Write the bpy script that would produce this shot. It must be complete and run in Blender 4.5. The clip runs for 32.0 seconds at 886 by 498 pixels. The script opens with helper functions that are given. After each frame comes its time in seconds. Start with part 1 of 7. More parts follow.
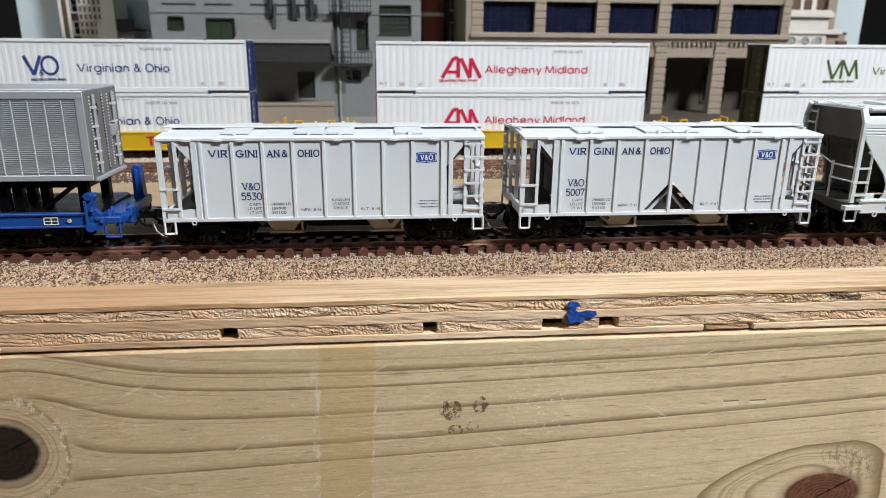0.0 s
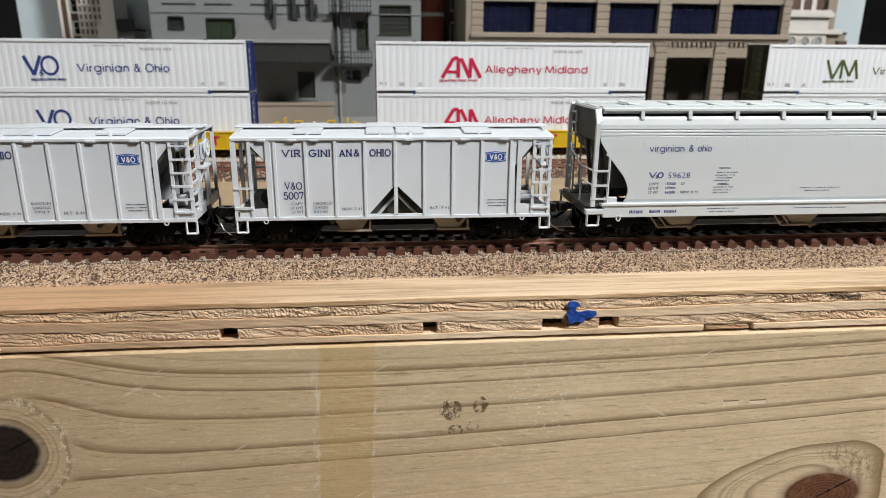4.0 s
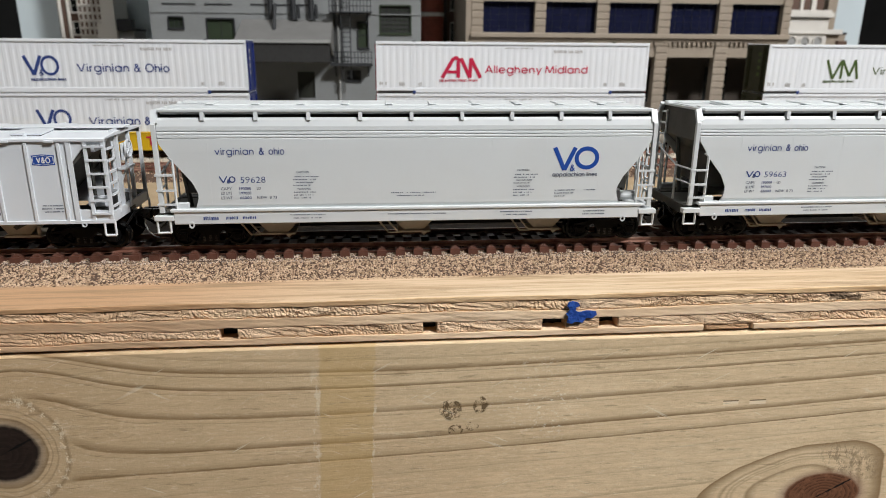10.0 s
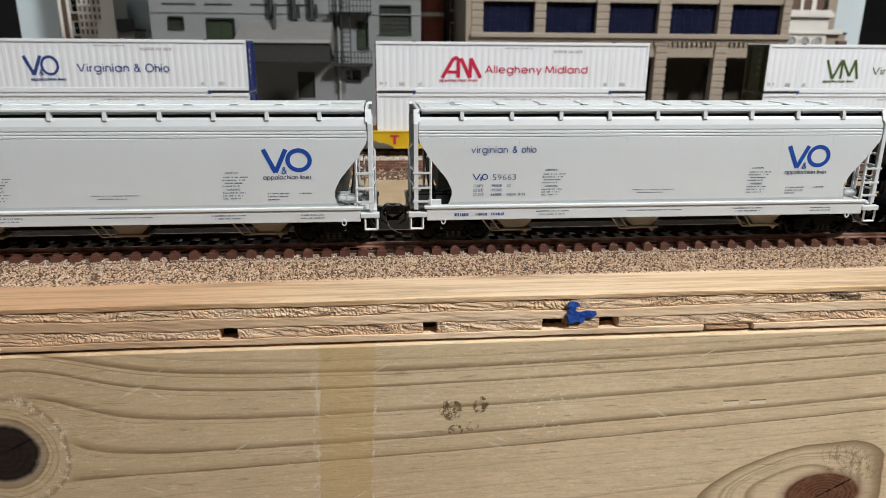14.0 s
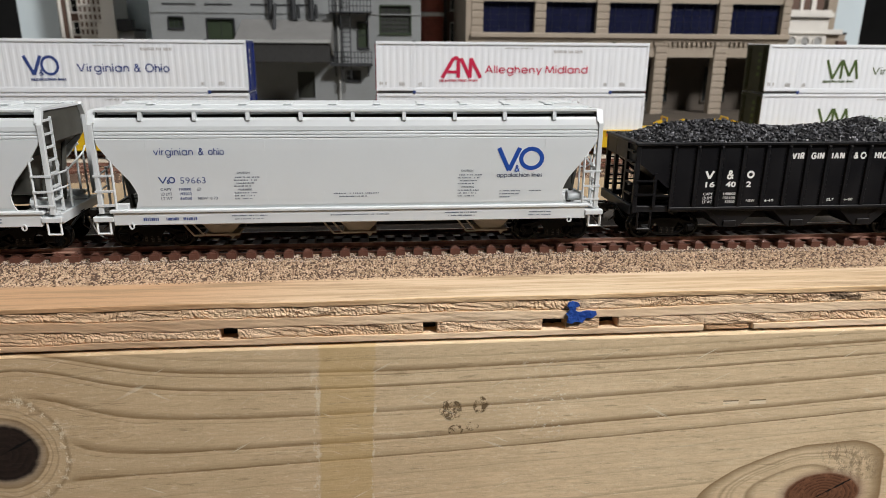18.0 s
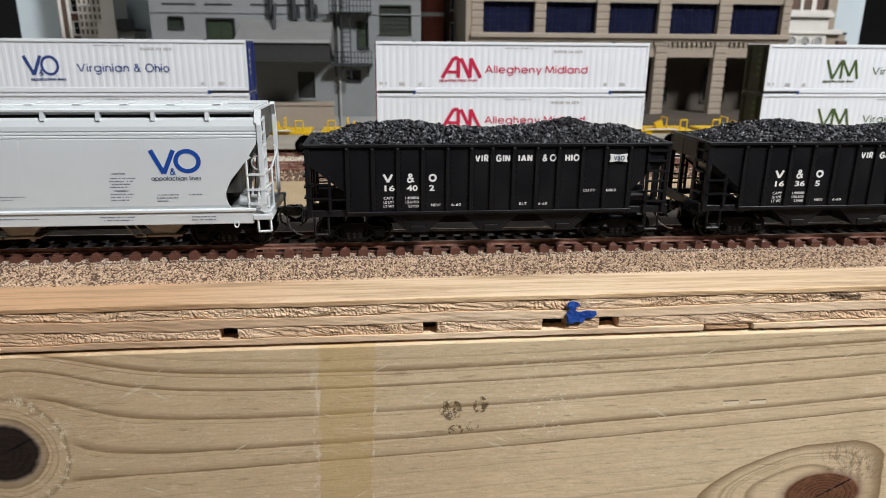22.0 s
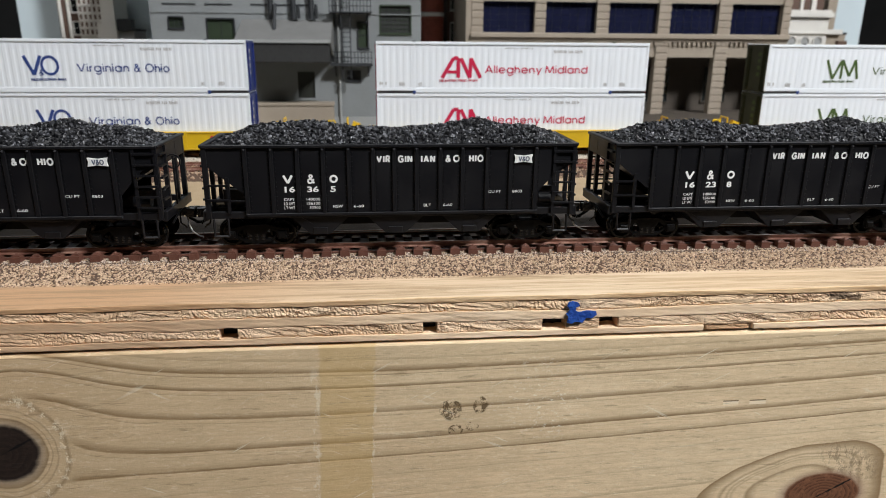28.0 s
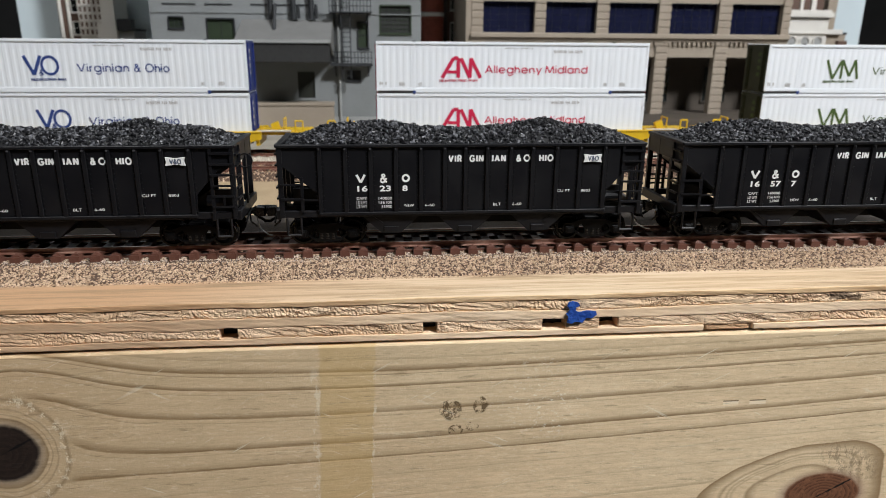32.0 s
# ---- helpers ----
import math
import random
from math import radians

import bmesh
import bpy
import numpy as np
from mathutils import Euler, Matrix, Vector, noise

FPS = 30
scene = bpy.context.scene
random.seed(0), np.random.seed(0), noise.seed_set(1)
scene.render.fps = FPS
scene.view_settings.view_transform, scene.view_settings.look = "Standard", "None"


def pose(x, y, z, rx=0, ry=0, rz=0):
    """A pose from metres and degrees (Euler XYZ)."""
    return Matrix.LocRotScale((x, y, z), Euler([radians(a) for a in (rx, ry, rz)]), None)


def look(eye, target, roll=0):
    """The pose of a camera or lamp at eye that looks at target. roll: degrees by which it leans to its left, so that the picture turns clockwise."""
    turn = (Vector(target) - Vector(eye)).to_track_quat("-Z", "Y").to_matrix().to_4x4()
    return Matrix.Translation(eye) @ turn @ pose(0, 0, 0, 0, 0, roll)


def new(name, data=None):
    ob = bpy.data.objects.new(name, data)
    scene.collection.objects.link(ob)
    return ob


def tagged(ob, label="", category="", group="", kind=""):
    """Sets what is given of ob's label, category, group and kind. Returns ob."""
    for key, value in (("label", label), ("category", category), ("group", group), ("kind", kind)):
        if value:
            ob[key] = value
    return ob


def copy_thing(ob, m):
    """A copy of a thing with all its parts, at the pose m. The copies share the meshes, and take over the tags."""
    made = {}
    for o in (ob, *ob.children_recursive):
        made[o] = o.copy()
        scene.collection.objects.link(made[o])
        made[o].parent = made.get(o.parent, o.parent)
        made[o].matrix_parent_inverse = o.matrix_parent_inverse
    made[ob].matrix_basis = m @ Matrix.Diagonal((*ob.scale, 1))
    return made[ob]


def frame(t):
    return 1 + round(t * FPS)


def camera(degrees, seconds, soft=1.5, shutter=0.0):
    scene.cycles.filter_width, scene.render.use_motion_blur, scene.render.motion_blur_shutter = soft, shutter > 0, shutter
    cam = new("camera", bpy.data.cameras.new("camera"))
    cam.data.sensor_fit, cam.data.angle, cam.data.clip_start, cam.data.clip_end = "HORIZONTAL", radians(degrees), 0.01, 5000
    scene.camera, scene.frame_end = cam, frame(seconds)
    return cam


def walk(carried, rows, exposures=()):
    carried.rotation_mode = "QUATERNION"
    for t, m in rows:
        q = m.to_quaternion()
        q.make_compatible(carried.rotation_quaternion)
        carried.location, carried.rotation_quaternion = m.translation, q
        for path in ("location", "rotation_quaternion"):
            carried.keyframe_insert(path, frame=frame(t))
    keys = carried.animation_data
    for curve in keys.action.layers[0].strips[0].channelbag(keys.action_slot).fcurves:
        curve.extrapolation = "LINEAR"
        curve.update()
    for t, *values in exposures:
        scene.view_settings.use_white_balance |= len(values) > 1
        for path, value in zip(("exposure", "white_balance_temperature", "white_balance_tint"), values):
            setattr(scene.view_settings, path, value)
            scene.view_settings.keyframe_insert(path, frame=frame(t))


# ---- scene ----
cam = camera(66.31, 32.0, soft=0.4)
EYE = Vector((0.0, -0.2589, 0.0722))
VIEW = look(EYE, EYE + Vector((0.0913, 0.9523, -0.2912)), 0.448)
cam.data.dof.use_dof = True
cam.data.dof.focus_distance = 0.241
cam.data.dof.aperture_fstop = 22.0
LIGHT_DRIFT = [(0, 0.0, 6480, 10), (2, 0.0, 6520, 10), (3, -0.08, 6620, 10), (6, -0.14, 6700, 11), (14, -0.15, 6700, 11), (17, -0.13, 6860, 12), (19, -0.16, 6660, 12), (20, -0.05, 6570, 11), (23, -0.05, 6500, 11), (25, -0.04, 6470, 10), (32, -0.04, 6440, 10)]
walk(cam, [(0.0, VIEW), (32.0, VIEW)], LIGHT_DRIFT)

# ---- world, lamps, exposure ----
world = bpy.data.worlds.new("room_world")
scene.world = world
world.use_nodes = True
world.node_tree.nodes["Background"].inputs[0].default_value = (1.0, 0.96, 0.9, 1)
world.node_tree.nodes["Background"].inputs[1].default_value = 0.003
scene.view_settings.exposure = 0.0


def area_lamp(name, eye, target, watts, sx, sy, colour):
    lamp = bpy.data.lights.new(name, "AREA")
    lamp.shape, lamp.size, lamp.size_y = "RECTANGLE", sx, sy
    lamp.energy, lamp.color = watts, colour
    ob = new(name, lamp)
    ob.matrix_world = look(eye, target)
    return ob


area_lamp("ceiling_lamp_light", (0.85, -0.8, 1.36), (0.05, 0.05, 0.0), 78.0, 0.32, 0.32, (0.955, 0.972, 0.985))
# Unseen fill lamp, added to brighten the backdrop and house fronts.
area_lamp("ceiling_lamp_light", (-0.5, -0.12, 1.36), (-0.2, 0.6, 0.0), 7.0, 0.6, 0.3, (0.955, 0.972, 0.985))

MM = 0.001

# ---- materials ----


class Nodes:
    """Short hand for node trees."""

    def __init__(self, name):
        self.m = bpy.data.materials.new(name)
        self.m.use_nodes = True
        self.t = self.m.node_tree
        self.b = self.t.nodes["Principled BSDF"]

    def node(self, kind, **kw):
        n = self.t.nodes.new(kind)
        for k, v in kw.items():
            n.inputs[k].default_value = v
        return n

    def link(self, a, b):
        self.t.links.new(a, b)

    def math(self, op, a, b=0.0, c=0.0):
        n = self.t.nodes.new("ShaderNodeMath")
        n.operation = op
        for i, v in enumerate((a, b, c)):
            if isinstance(v, (int, float)):
                n.inputs[i].default_value = v
            else:
                self.link(v, n.inputs[i])
        return n.outputs[0]

    def mix(self, fac, a, b, blend="MIX"):
        n = self.t.nodes.new("ShaderNodeMix")
        n.data_type, n.blend_type = "RGBA", blend
        for sock, v in ((n.inputs[0], fac), (n.inputs[6], a), (n.inputs[7], b)):
            if isinstance(v, (int, float)):
                sock.default_value = v
            elif isinstance(v, tuple):
                sock.default_value = (*v, 1)
            else:
                self.link(v, sock)
        return n.outputs[2]

    def coords(self):
        return self.node("ShaderNodeTexCoord").outputs["Object"]

    def noise(self, scale, detail=4.0, rough=0.55, stretch=(1, 1, 1), co=None):
        mp = self.node("ShaderNodeMapping")
        mp.inputs["Scale"].default_value = stretch
        self.link(co if co else self.coords(), mp.inputs["Vector"])
        n = self.node("ShaderNodeTexNoise", Scale=scale, Detail=detail, Roughness=rough)
        self.link(mp.outputs[0], n.inputs["Vector"])
        return n.outputs["Fac"]

    def ramp(self, fac, lo, hi):
        n = self.t.nodes.new("ShaderNodeMapRange")
        n.inputs[1].default_value, n.inputs[2].default_value = lo, hi
        self.link(fac, n.inputs[0])
        return n.outputs[0]

    def bump(self, height, strength, distance):
        n = self.node("ShaderNodeBump", Strength=strength, Distance=distance)
        self.link(height, n.inputs["Height"])
        self.link(n.outputs[0], self.b.inputs["Normal"])


def surface(name, base, worn=None, scale=120.0, amount=0.5, rough=0.5, metal=0.0, bump=0.0, fine=900.0, grain=0.06, spec=0.5, vary=0.0):
    """A paint or mineral: a base colour, a second worn colour in patches, fine grain and relief."""
    n = Nodes(name)
    worn = worn or tuple(c * 0.8 for c in base)
    patches = n.ramp(n.noise(scale, 5.0), 0.42, 0.72)
    col = n.mix(n.math("MULTIPLY", patches, amount), base, worn)
    speck = n.noise(fine, 3.0)
    col = n.mix(grain, col, n.mix(speck, (0, 0, 0), (1, 1, 1)), "OVERLAY")
    if vary:
        r = n.node("ShaderNodeObjectInfo").outputs["Random"]
        col = n.mix(n.math("MULTIPLY", r, vary), col, tuple(c * 0.55 for c in base))
    n.link(col, n.b.inputs["Base Color"])
    n.link(n.math("ADD", n.math("MULTIPLY", patches, 0.12), rough - 0.05), n.b.inputs["Roughness"])
    n.b.inputs["Metallic"].default_value = metal
    n.b.inputs["Specular IOR Level"].default_value = spec
    if bump:
        n.bump(speck, 0.6, bump)
    return n.m


def stones(name, a, b, c, rough=0.9, spec=0.3):
    """Loose stones: each stone takes its own mix of three colours."""
    n = Nodes(name)
    r = n.node("ShaderNodeNewGeometry").outputs["Random Per Island"]
    col = n.mix(n.ramp(r, 0.0, 0.6), a, b)
    col = n.mix(n.ramp(r, 0.66, 0.90), col, c)
    col = n.mix(0.25, col, n.mix(n.noise(2500.0), (0, 0, 0), (1, 1, 1)), "OVERLAY")
    n.link(col, n.b.inputs["Base Color"])
    n.b.inputs["Roughness"].default_value = rough
    n.b.inputs["Specular IOR Level"].default_value = spec
    return n.m


def timber(name, light, dark, line=900.0, rough=0.75, stretch=(0.04, 1, 1), bump=0.0002, patch=None):
    """Plain sawn timber with grain along x."""
    n = Nodes(name)
    g = n.noise(line, 6.0, 0.72, stretch)
    broad = n.noise(60.0, 4.0, 0.5, (0.15, 1, 1))
    sep = n.node("ShaderNodeSeparateXYZ")
    n.link(n.coords(), sep.inputs[0])
    # Darker, redder left end: falloff of light put into the wood colour.
    left_falloff = n.math("ADD", n.ramp(sep.outputs[0], 0.02, -0.13), n.math("SUBTRACT", n.noise(16.0, 3.0, 0.5, (0.4, 1, 1)), 0.5))
    left_falloff = n.math("MULTIPLY", n.ramp(left_falloff, 0.0, 0.7), 0.75)
    col = n.mix(n.math("MULTIPLY", n.ramp(broad, 0.45, 0.7), 0.6), light, patch or dark)
    col = n.mix(left_falloff, col, (0.47, 0.26, 0.135))
    col = n.mix(n.math("MULTIPLY", n.ramp(g, 0.45, 0.60), 0.75), col, n.mix(left_falloff, dark, tuple(c * 0.62 for c in dark)))
    col = n.mix(n.math("MULTIPLY", n.ramp(n.noise(line * 0.55, 5.0, 0.75, (0.06, 1, 1)), 0.55, 0.62), 0.6), col, tuple(c * 0.62 for c in dark))
    n.link(col, n.b.inputs["Base Color"])
    n.b.inputs["Roughness"].default_value = rough
    n.b.inputs["Specular IOR Level"].default_value = 0.25
    n.bump(g, 0.6, bump)
    return n.m


def board_timber():
    """Green-tinted treated pine: five growth rings that part round a knot, a second flame-shaped knot, a glue stripe, scratches and smudges."""
    n = Nodes("treated_pine")
    sep = n.node("ShaderNodeSeparateXYZ")
    n.link(n.coords(), sep.inputs[0])
    x, z = n.math("MULTIPLY", sep.outputs[0], 1000.0), n.math("MULTIPLY", sep.outputs[2], 1000.0)

    def centred(scale, detail, rough, stretch, amount):
        return n.math("MULTIPLY", n.math("SUBTRACT", n.noise(scale, detail, rough, stretch), 0.5), amount)

    def knot(cx, cz, sx, sz, turn=0.0, below=1.0):
        ax, az = n.math("SUBTRACT", x, cx), n.math("SUBTRACT", z, cz)
        c, s = math.cos(radians(turn)), math.sin(radians(turn))
        dx = n.math("DIVIDE", n.math("ADD", n.math("MULTIPLY", ax, c), n.math("MULTIPLY", az, s)), sx)
        dz = n.math("DIVIDE", n.math("SUBTRACT", n.math("MULTIPLY", az, c), n.math("MULTIPLY", ax, s)), sz)
        if below != 1.0:
            dz = n.math("ADD", n.math("MAXIMUM", dz, 0.0), n.math("MULTIPLY", n.math("MINIMUM", dz, 0.0), below))
        r2 = n.math("ADD", n.math("MULTIPLY", dx, dx), n.math("MULTIPLY", dz, dz))
        return dx, dz, n.math("SQRT", r2), r2

    def band(value, at, rise, fall):
        """1 at a height, fading over rise above it and fall below it."""
        d = n.math("SUBTRACT", value, at)
        return n.math("MULTIPLY", n.ramp(d, -fall, 0.0), n.ramp(d, rise, rise * 0.1))

    _, dz1, _, q1 = knot(-116.8, -71.2, 16.05, 26.56)
    push = n.math("DIVIDE", n.math("MULTIPLY", dz1, 22.84), n.math("ADD", q1, 1.088))
    lift = n.math("ADD", n.math("MULTIPLY", x, 0.0345), n.math("MULTIPLY", n.math("MULTIPLY", x, x), 0.00012))
    lift = n.math("SUBTRACT", lift, n.math("MULTIPLY", n.math("MULTIPLY", x, 0.000882), n.math("ADD", z, 60.0)))
    h = n.math("SUBTRACT", n.math("SUBTRACT", z, push), lift)
    h = n.math("ADD", n.math("ADD", h, centred(18.0, 3.0, 0.5, (0.35, 1, 1), 1.6)), centred(420.0, 4.0, 0.65, (0.12, 1, 1), 0.9))
    mask = None
    _, _, r1, _ = knot(-125.7, -59.4, 20.0, 20.2)
    _, _, flame, _ = knot(153.5, -87.5, 37.5, 14.6, 14.0, 0.3)
    flame = n.math("ADD", flame, centred(55.0, 3.0, 0.5, (1, 1, 1), 0.20))
    for at, rise, fall, dark in ((-30.6, 0.9, 0.3, 0.35), (-34.75, 1.9, 0.5, 1.0), (-36.1, 0.35, 0.2, 0.6), (-40.6, 1.2, 0.35, 1.0), (-42.2, 0.3, 0.2, 0.3), (-50.1, 2.2, 0.45, 0.95), (-51.6, 0.3, 0.2, 0.35),
                                 (-60.95, 2.2, 0.4, 0.95), (-62.4, 0.3, 0.2, 0.25), (-67.6, 1.0, 0.35, 1.0), (-66.8, 1.9, 0.4, 0.35), (-75.0, 0.5, 0.3, 0.25), (-84.0, 0.6, 0.3, 0.25), (-94.0, 1.5, 0.4, 0.4), (-103.0, 1.5, 0.4, 0.4)):
        one = n.math("MULTIPLY", band(h, at, rise, fall), dark)
        mask = one if mask is None else n.math("MAXIMUM", mask, one)
    uneven = n.ramp(n.noise(150.0, 5.0, 0.7, (0.2, 1, 1)), 0.3, 0.65)
    mask = n.math("MULTIPLY", mask, n.math("ADD", 0.72, n.math("MULTIPLY", uneven, 0.28)))
    mask = n.math("MULTIPLY", mask, n.math("MULTIPLY", n.ramp(r1, 1.0, 1.25), n.ramp(flame, 0.95, 1.1)))
    # Light falling off to the left is painted into the board's tint.
    left_falloff = n.math("ADD", n.ramp(x, -150.0, 70.0), centred(9.0, 3.0, 0.5, (0.5, 1, 1), 0.5))
    tint = n.mix(left_falloff, (0.52, 0.335, 0.182), (0.83, 0.632, 0.405))
    green = n.ramp(n.noise(7.0, 3.0, 0.5, (0.6, 1, 1)), 0.42, 0.62)
    tint = n.mix(n.math("MULTIPLY", green, 0.25), tint, (0.66, 0.56, 0.37))
    fibre = n.noise(1100.0, 6.0, 0.8, (0.08, 1, 1))
    streak = n.noise(240.0, 5.0, 0.7, (0.035, 1, 1))
    mottle = n.noise(75.0, 5.0, 0.65, (0.5, 1, 1))
    tint = n.mix(n.math("MULTIPLY", n.ramp(streak, 0.42, 0.66), 0.26), tint, (0.50, 0.36, 0.205))
    tint = n.mix(n.math("MULTIPLY", n.ramp(mottle, 0.46, 0.66), 0.3), tint, (0.52, 0.40, 0.25))
    tint = n.mix(n.math("MULTIPLY", n.ramp(mottle, 0.44, 0.28), 0.35), tint, (0.84, 0.68, 0.47))
    col = n.mix(n.math("MULTIPLY", n.ramp(fibre, 0.44, 0.62), 0.30), tint, (0.45, 0.325, 0.185))
    grain = n.noise(900.0, 4.0, 0.75, (0.35, 1, 1))
    col = n.mix(n.math("MULTIPLY", n.ramp(grain, 0.54, 0.70), 0.30), col, (0.36, 0.26, 0.15))
    col = n.mix(n.math("MULTIPLY", n.ramp(grain, 0.44, 0.30), 0.34), col, (0.88, 0.76, 0.57))
    col = n.mix(n.math("MULTIPLY", mask, 0.92), col, (0.205, 0.120, 0.050))
    # glue stripe with peeled pale edges
    edge_wob = centred(130.0, 4.0, 0.65, (1, 1, 1), 4.0)
    xe = n.math("ADD", n.math("ADD", x, n.math("MULTIPLY", z, -0.03)), edge_wob)
    stripe = n.math("MULTIPLY", n.ramp(xe, -21.0, -19.8), n.ramp(xe, -1.6, -2.4))
    col = n.mix(n.math("MULTIPLY", stripe, 0.42), col, (0.55, 0.36, 0.13))
    peel = n.ramp(n.noise(190.0, 4.0, 0.7, (1, 1, 0.6)), 0.50, 0.57)
    for at, wide in ((-21.6, 1.7), (-1.9, 0.7)):
        line = n.math("MAXIMUM", n.math("SUBTRACT", 1.0, n.math("DIVIDE", n.math("ABSOLUTE", n.math("SUBTRACT", xe, at)), wide)), 0.0)
        line = n.math("MULTIPLY", n.math("MULTIPLY", n.ramp(line, 0.1, 0.5), peel), n.ramp(z, -31.0, -38.0))
        col = n.mix(n.math("MULTIPLY", line, 0.6), col, (0.80, 0.72, 0.56))
    # smudges of dark dried glue
    crumbs = n.ramp(n.noise(420.0, 5.0, 0.75), 0.44, 0.52)
    for cx, cz, w, hh in ((23.0, -50.0, 4.4, 4.0), (33.5, -48.5, 3.0, 3.4), (25.0, -58.0, 3.2, 2.2), (30.5, -57.0, 2.8, 2.0)):
        _, _, rr, _ = knot(cx, cz, w, hh)
        rr = n.math("ADD", rr, centred(300.0, 3.0, 0.6, (1, 1, 1), 0.8))
        blot = n.math("MULTIPLY", n.ramp(rr, 1.0, 0.85), crumbs)
        col = n.mix(n.math("MULTIPLY", blot, 0.92), col, (0.115, 0.072, 0.034))
    # small square dents in colour only: pale floor, dark shade under the upper lip
    for xa, xb, za, zb in ((122.4, 128.0, -52.6, -51.0), (132.4, 138.4, -52.8, -51.1)):
        dent = n.math("MULTIPLY", n.math("MULTIPLY", n.ramp(x, xa - 0.2, xa), n.ramp(x, xb + 0.3, xb)), n.math("MULTIPLY", n.ramp(z, za - 0.2, za), n.ramp(z, zb + 0.15, zb)))
        lip = n.math("MULTIPLY", dent, n.ramp(z, zb - 0.5, zb - 0.3))
        col = n.mix(n.math("MULTIPLY", dent, 0.85), col, (0.88, 0.74, 0.54))
        col = n.mix(lip, col, (0.20, 0.13, 0.065))
    # fine pale scratches in two directions, and short splinters along the grain
    for turn, place in ((0.5, 13.0), (-0.45, 31.0)):
        mp = n.node("ShaderNodeMapping")
        mp.inputs["Rotation"].default_value = (0, turn, 0)
        mp.inputs["Location"].default_value = (place, place, 0)
        n.link(n.coords(), mp.inputs["Vector"])
        lines = n.ramp(n.noise(620.0, 3.0, 0.6, (0.07, 0.3, 1), mp.outputs[0]), 0.665, 0.71)
        lines = n.math("MULTIPLY", lines, n.ramp(n.noise(26.0 + place, 2.0), 0.48, 0.62))
        col = n.mix(n.math("MULTIPLY", lines, 0.6), col, (0.82, 0.74, 0.58))
    # scratched patch, its sparkle painted as pale flecks
    _, _, rr, _ = knot(56.0, -47.0, 17.0, 19.0)
    flecks = n.math("MULTIPLY", n.ramp(n.noise(950.0, 3.0, 0.7, (0.55, 1, 1)), 0.57, 0.66), n.ramp(n.math("ADD", rr, centred(70.0, 3.0, 0.6, (1, 1, 1), 1.2)), 1.15, 0.4))
    col = n.mix(n.math("MULTIPLY", flecks, 0.62), col, (0.90, 0.84, 0.70))
    splinter = n.math("MULTIPLY", n.ramp(n.noise(420.0, 5.0, 0.75, (0.1, 1, 1)), 0.59, 0.68), n.ramp(n.noise(24.0, 2.0), 0.42, 0.66))
    col = n.mix(n.math("MULTIPLY", splinter, 0.55), col, (0.80, 0.70, 0.51))
    pores = n.ramp(n.noise(640.0, 4.0, 0.75, (0.10, 1, 1)), 0.60, 0.68)
    col = n.mix(n.math("MULTIPLY", pores, 0.5), col, (0.22, 0.15, 0.08))
    # rings of the flame-shaped knot and the rough patch beside it
    for at, rise, fall, dark in ((1.10, 0.02, 0.20, 0.9), (0.84, 0.05, 0.03, 0.5), (0.76, 0.03, 0.03, 0.35), (0.70, 0.03, 0.03, 0.3), (0.52, 0.04, 0.09, 0.7)):
        col = n.mix(n.math("MULTIPLY", band(flame, at - 0.1, rise, fall), dark), col, (0.25, 0.155, 0.072))
    hatch = n.ramp(n.noise(800.0, 5.0, 0.75, (1.0, 1, 0.5)), 0.50, 0.56)
    _, _, rr, _ = knot(176.0, -79.5, 15.0, 7.0, -25.0)
    hatch = n.math("MULTIPLY", hatch, n.ramp(rr, 1.1, 0.6))
    col = n.mix(n.math("MULTIPLY", hatch, 0.5), col, (0.14, 0.085, 0.045))
    # rings round the dark knot
    rim = n.math("ADD", r1, centred(60.0, 4.0, 0.6, (1, 1, 1), 0.16))
    for at, rise, fall, dark in ((1.02, 0.05, 0.07, 0.55), (0.84, 0.02, 0.03, 0.4), (0.66, 0.03, 0.08, 0.7), (0.74, 0.02, 0.02, 0.4)):
        col = n.mix(n.math("MULTIPLY", band(rim, at, rise, fall), dark), col, (0.20, 0.125, 0.06))
    flake = n.math("MULTIPLY", band(rim, 0.98, 0.16, 0.16), n.ramp(n.noise(330.0, 5.0, 0.75), 0.52, 0.60))
    col = n.mix(n.math("MULTIPLY", flake, 0.7), col, (0.78, 0.68, 0.50))
    _, _, r2, _ = knot(167.5, -93.5, 17.0, 10.5)
    for rr, core, dark, light, ax, az in ((r1, 0.52, (0.016, 0.010, 0.008), (0.035, 0.022, 0.016), -125.7, -59.4), (r2, 0.88, (0.085, 0.032, 0.016), (0.27, 0.125, 0.065), 169.0, -92.5)):
        edge = n.math("ADD", rr, centred(130.0, 4.0, 0.6, (1, 1, 1), 0.14))
        col = n.mix(n.math("MULTIPLY", n.ramp(edge, core * 1.3, core), 0.7), col, tuple(c * 2.2 + 0.06 for c in dark))
        inner = n.math("FRACT", n.math("MULTIPLY", edge, 9.0))
        spread = n.math("MAXIMUM", n.math("MULTIPLY", inner, 0.6), n.ramp(n.noise(260.0, 4.0, 0.7), 0.45, 0.7))
        core_col = n.mix(spread, dark, light)
        spoke = n.math("ABSOLUTE", n.math("SUBTRACT", n.math("MULTIPLY", n.math("SUBTRACT", z, az), 1.0), n.math("MULTIPLY", n.math("SUBTRACT", x, ax), 0.55)))
        spoke = n.math("ADD", spoke, centred(240.0, 3.0, 0.6, (1, 1, 1), 2.0))
        core_col = n.mix(n.ramp(spoke, 0.45, 0.1), core_col, (0.004, 0.003, 0.003))
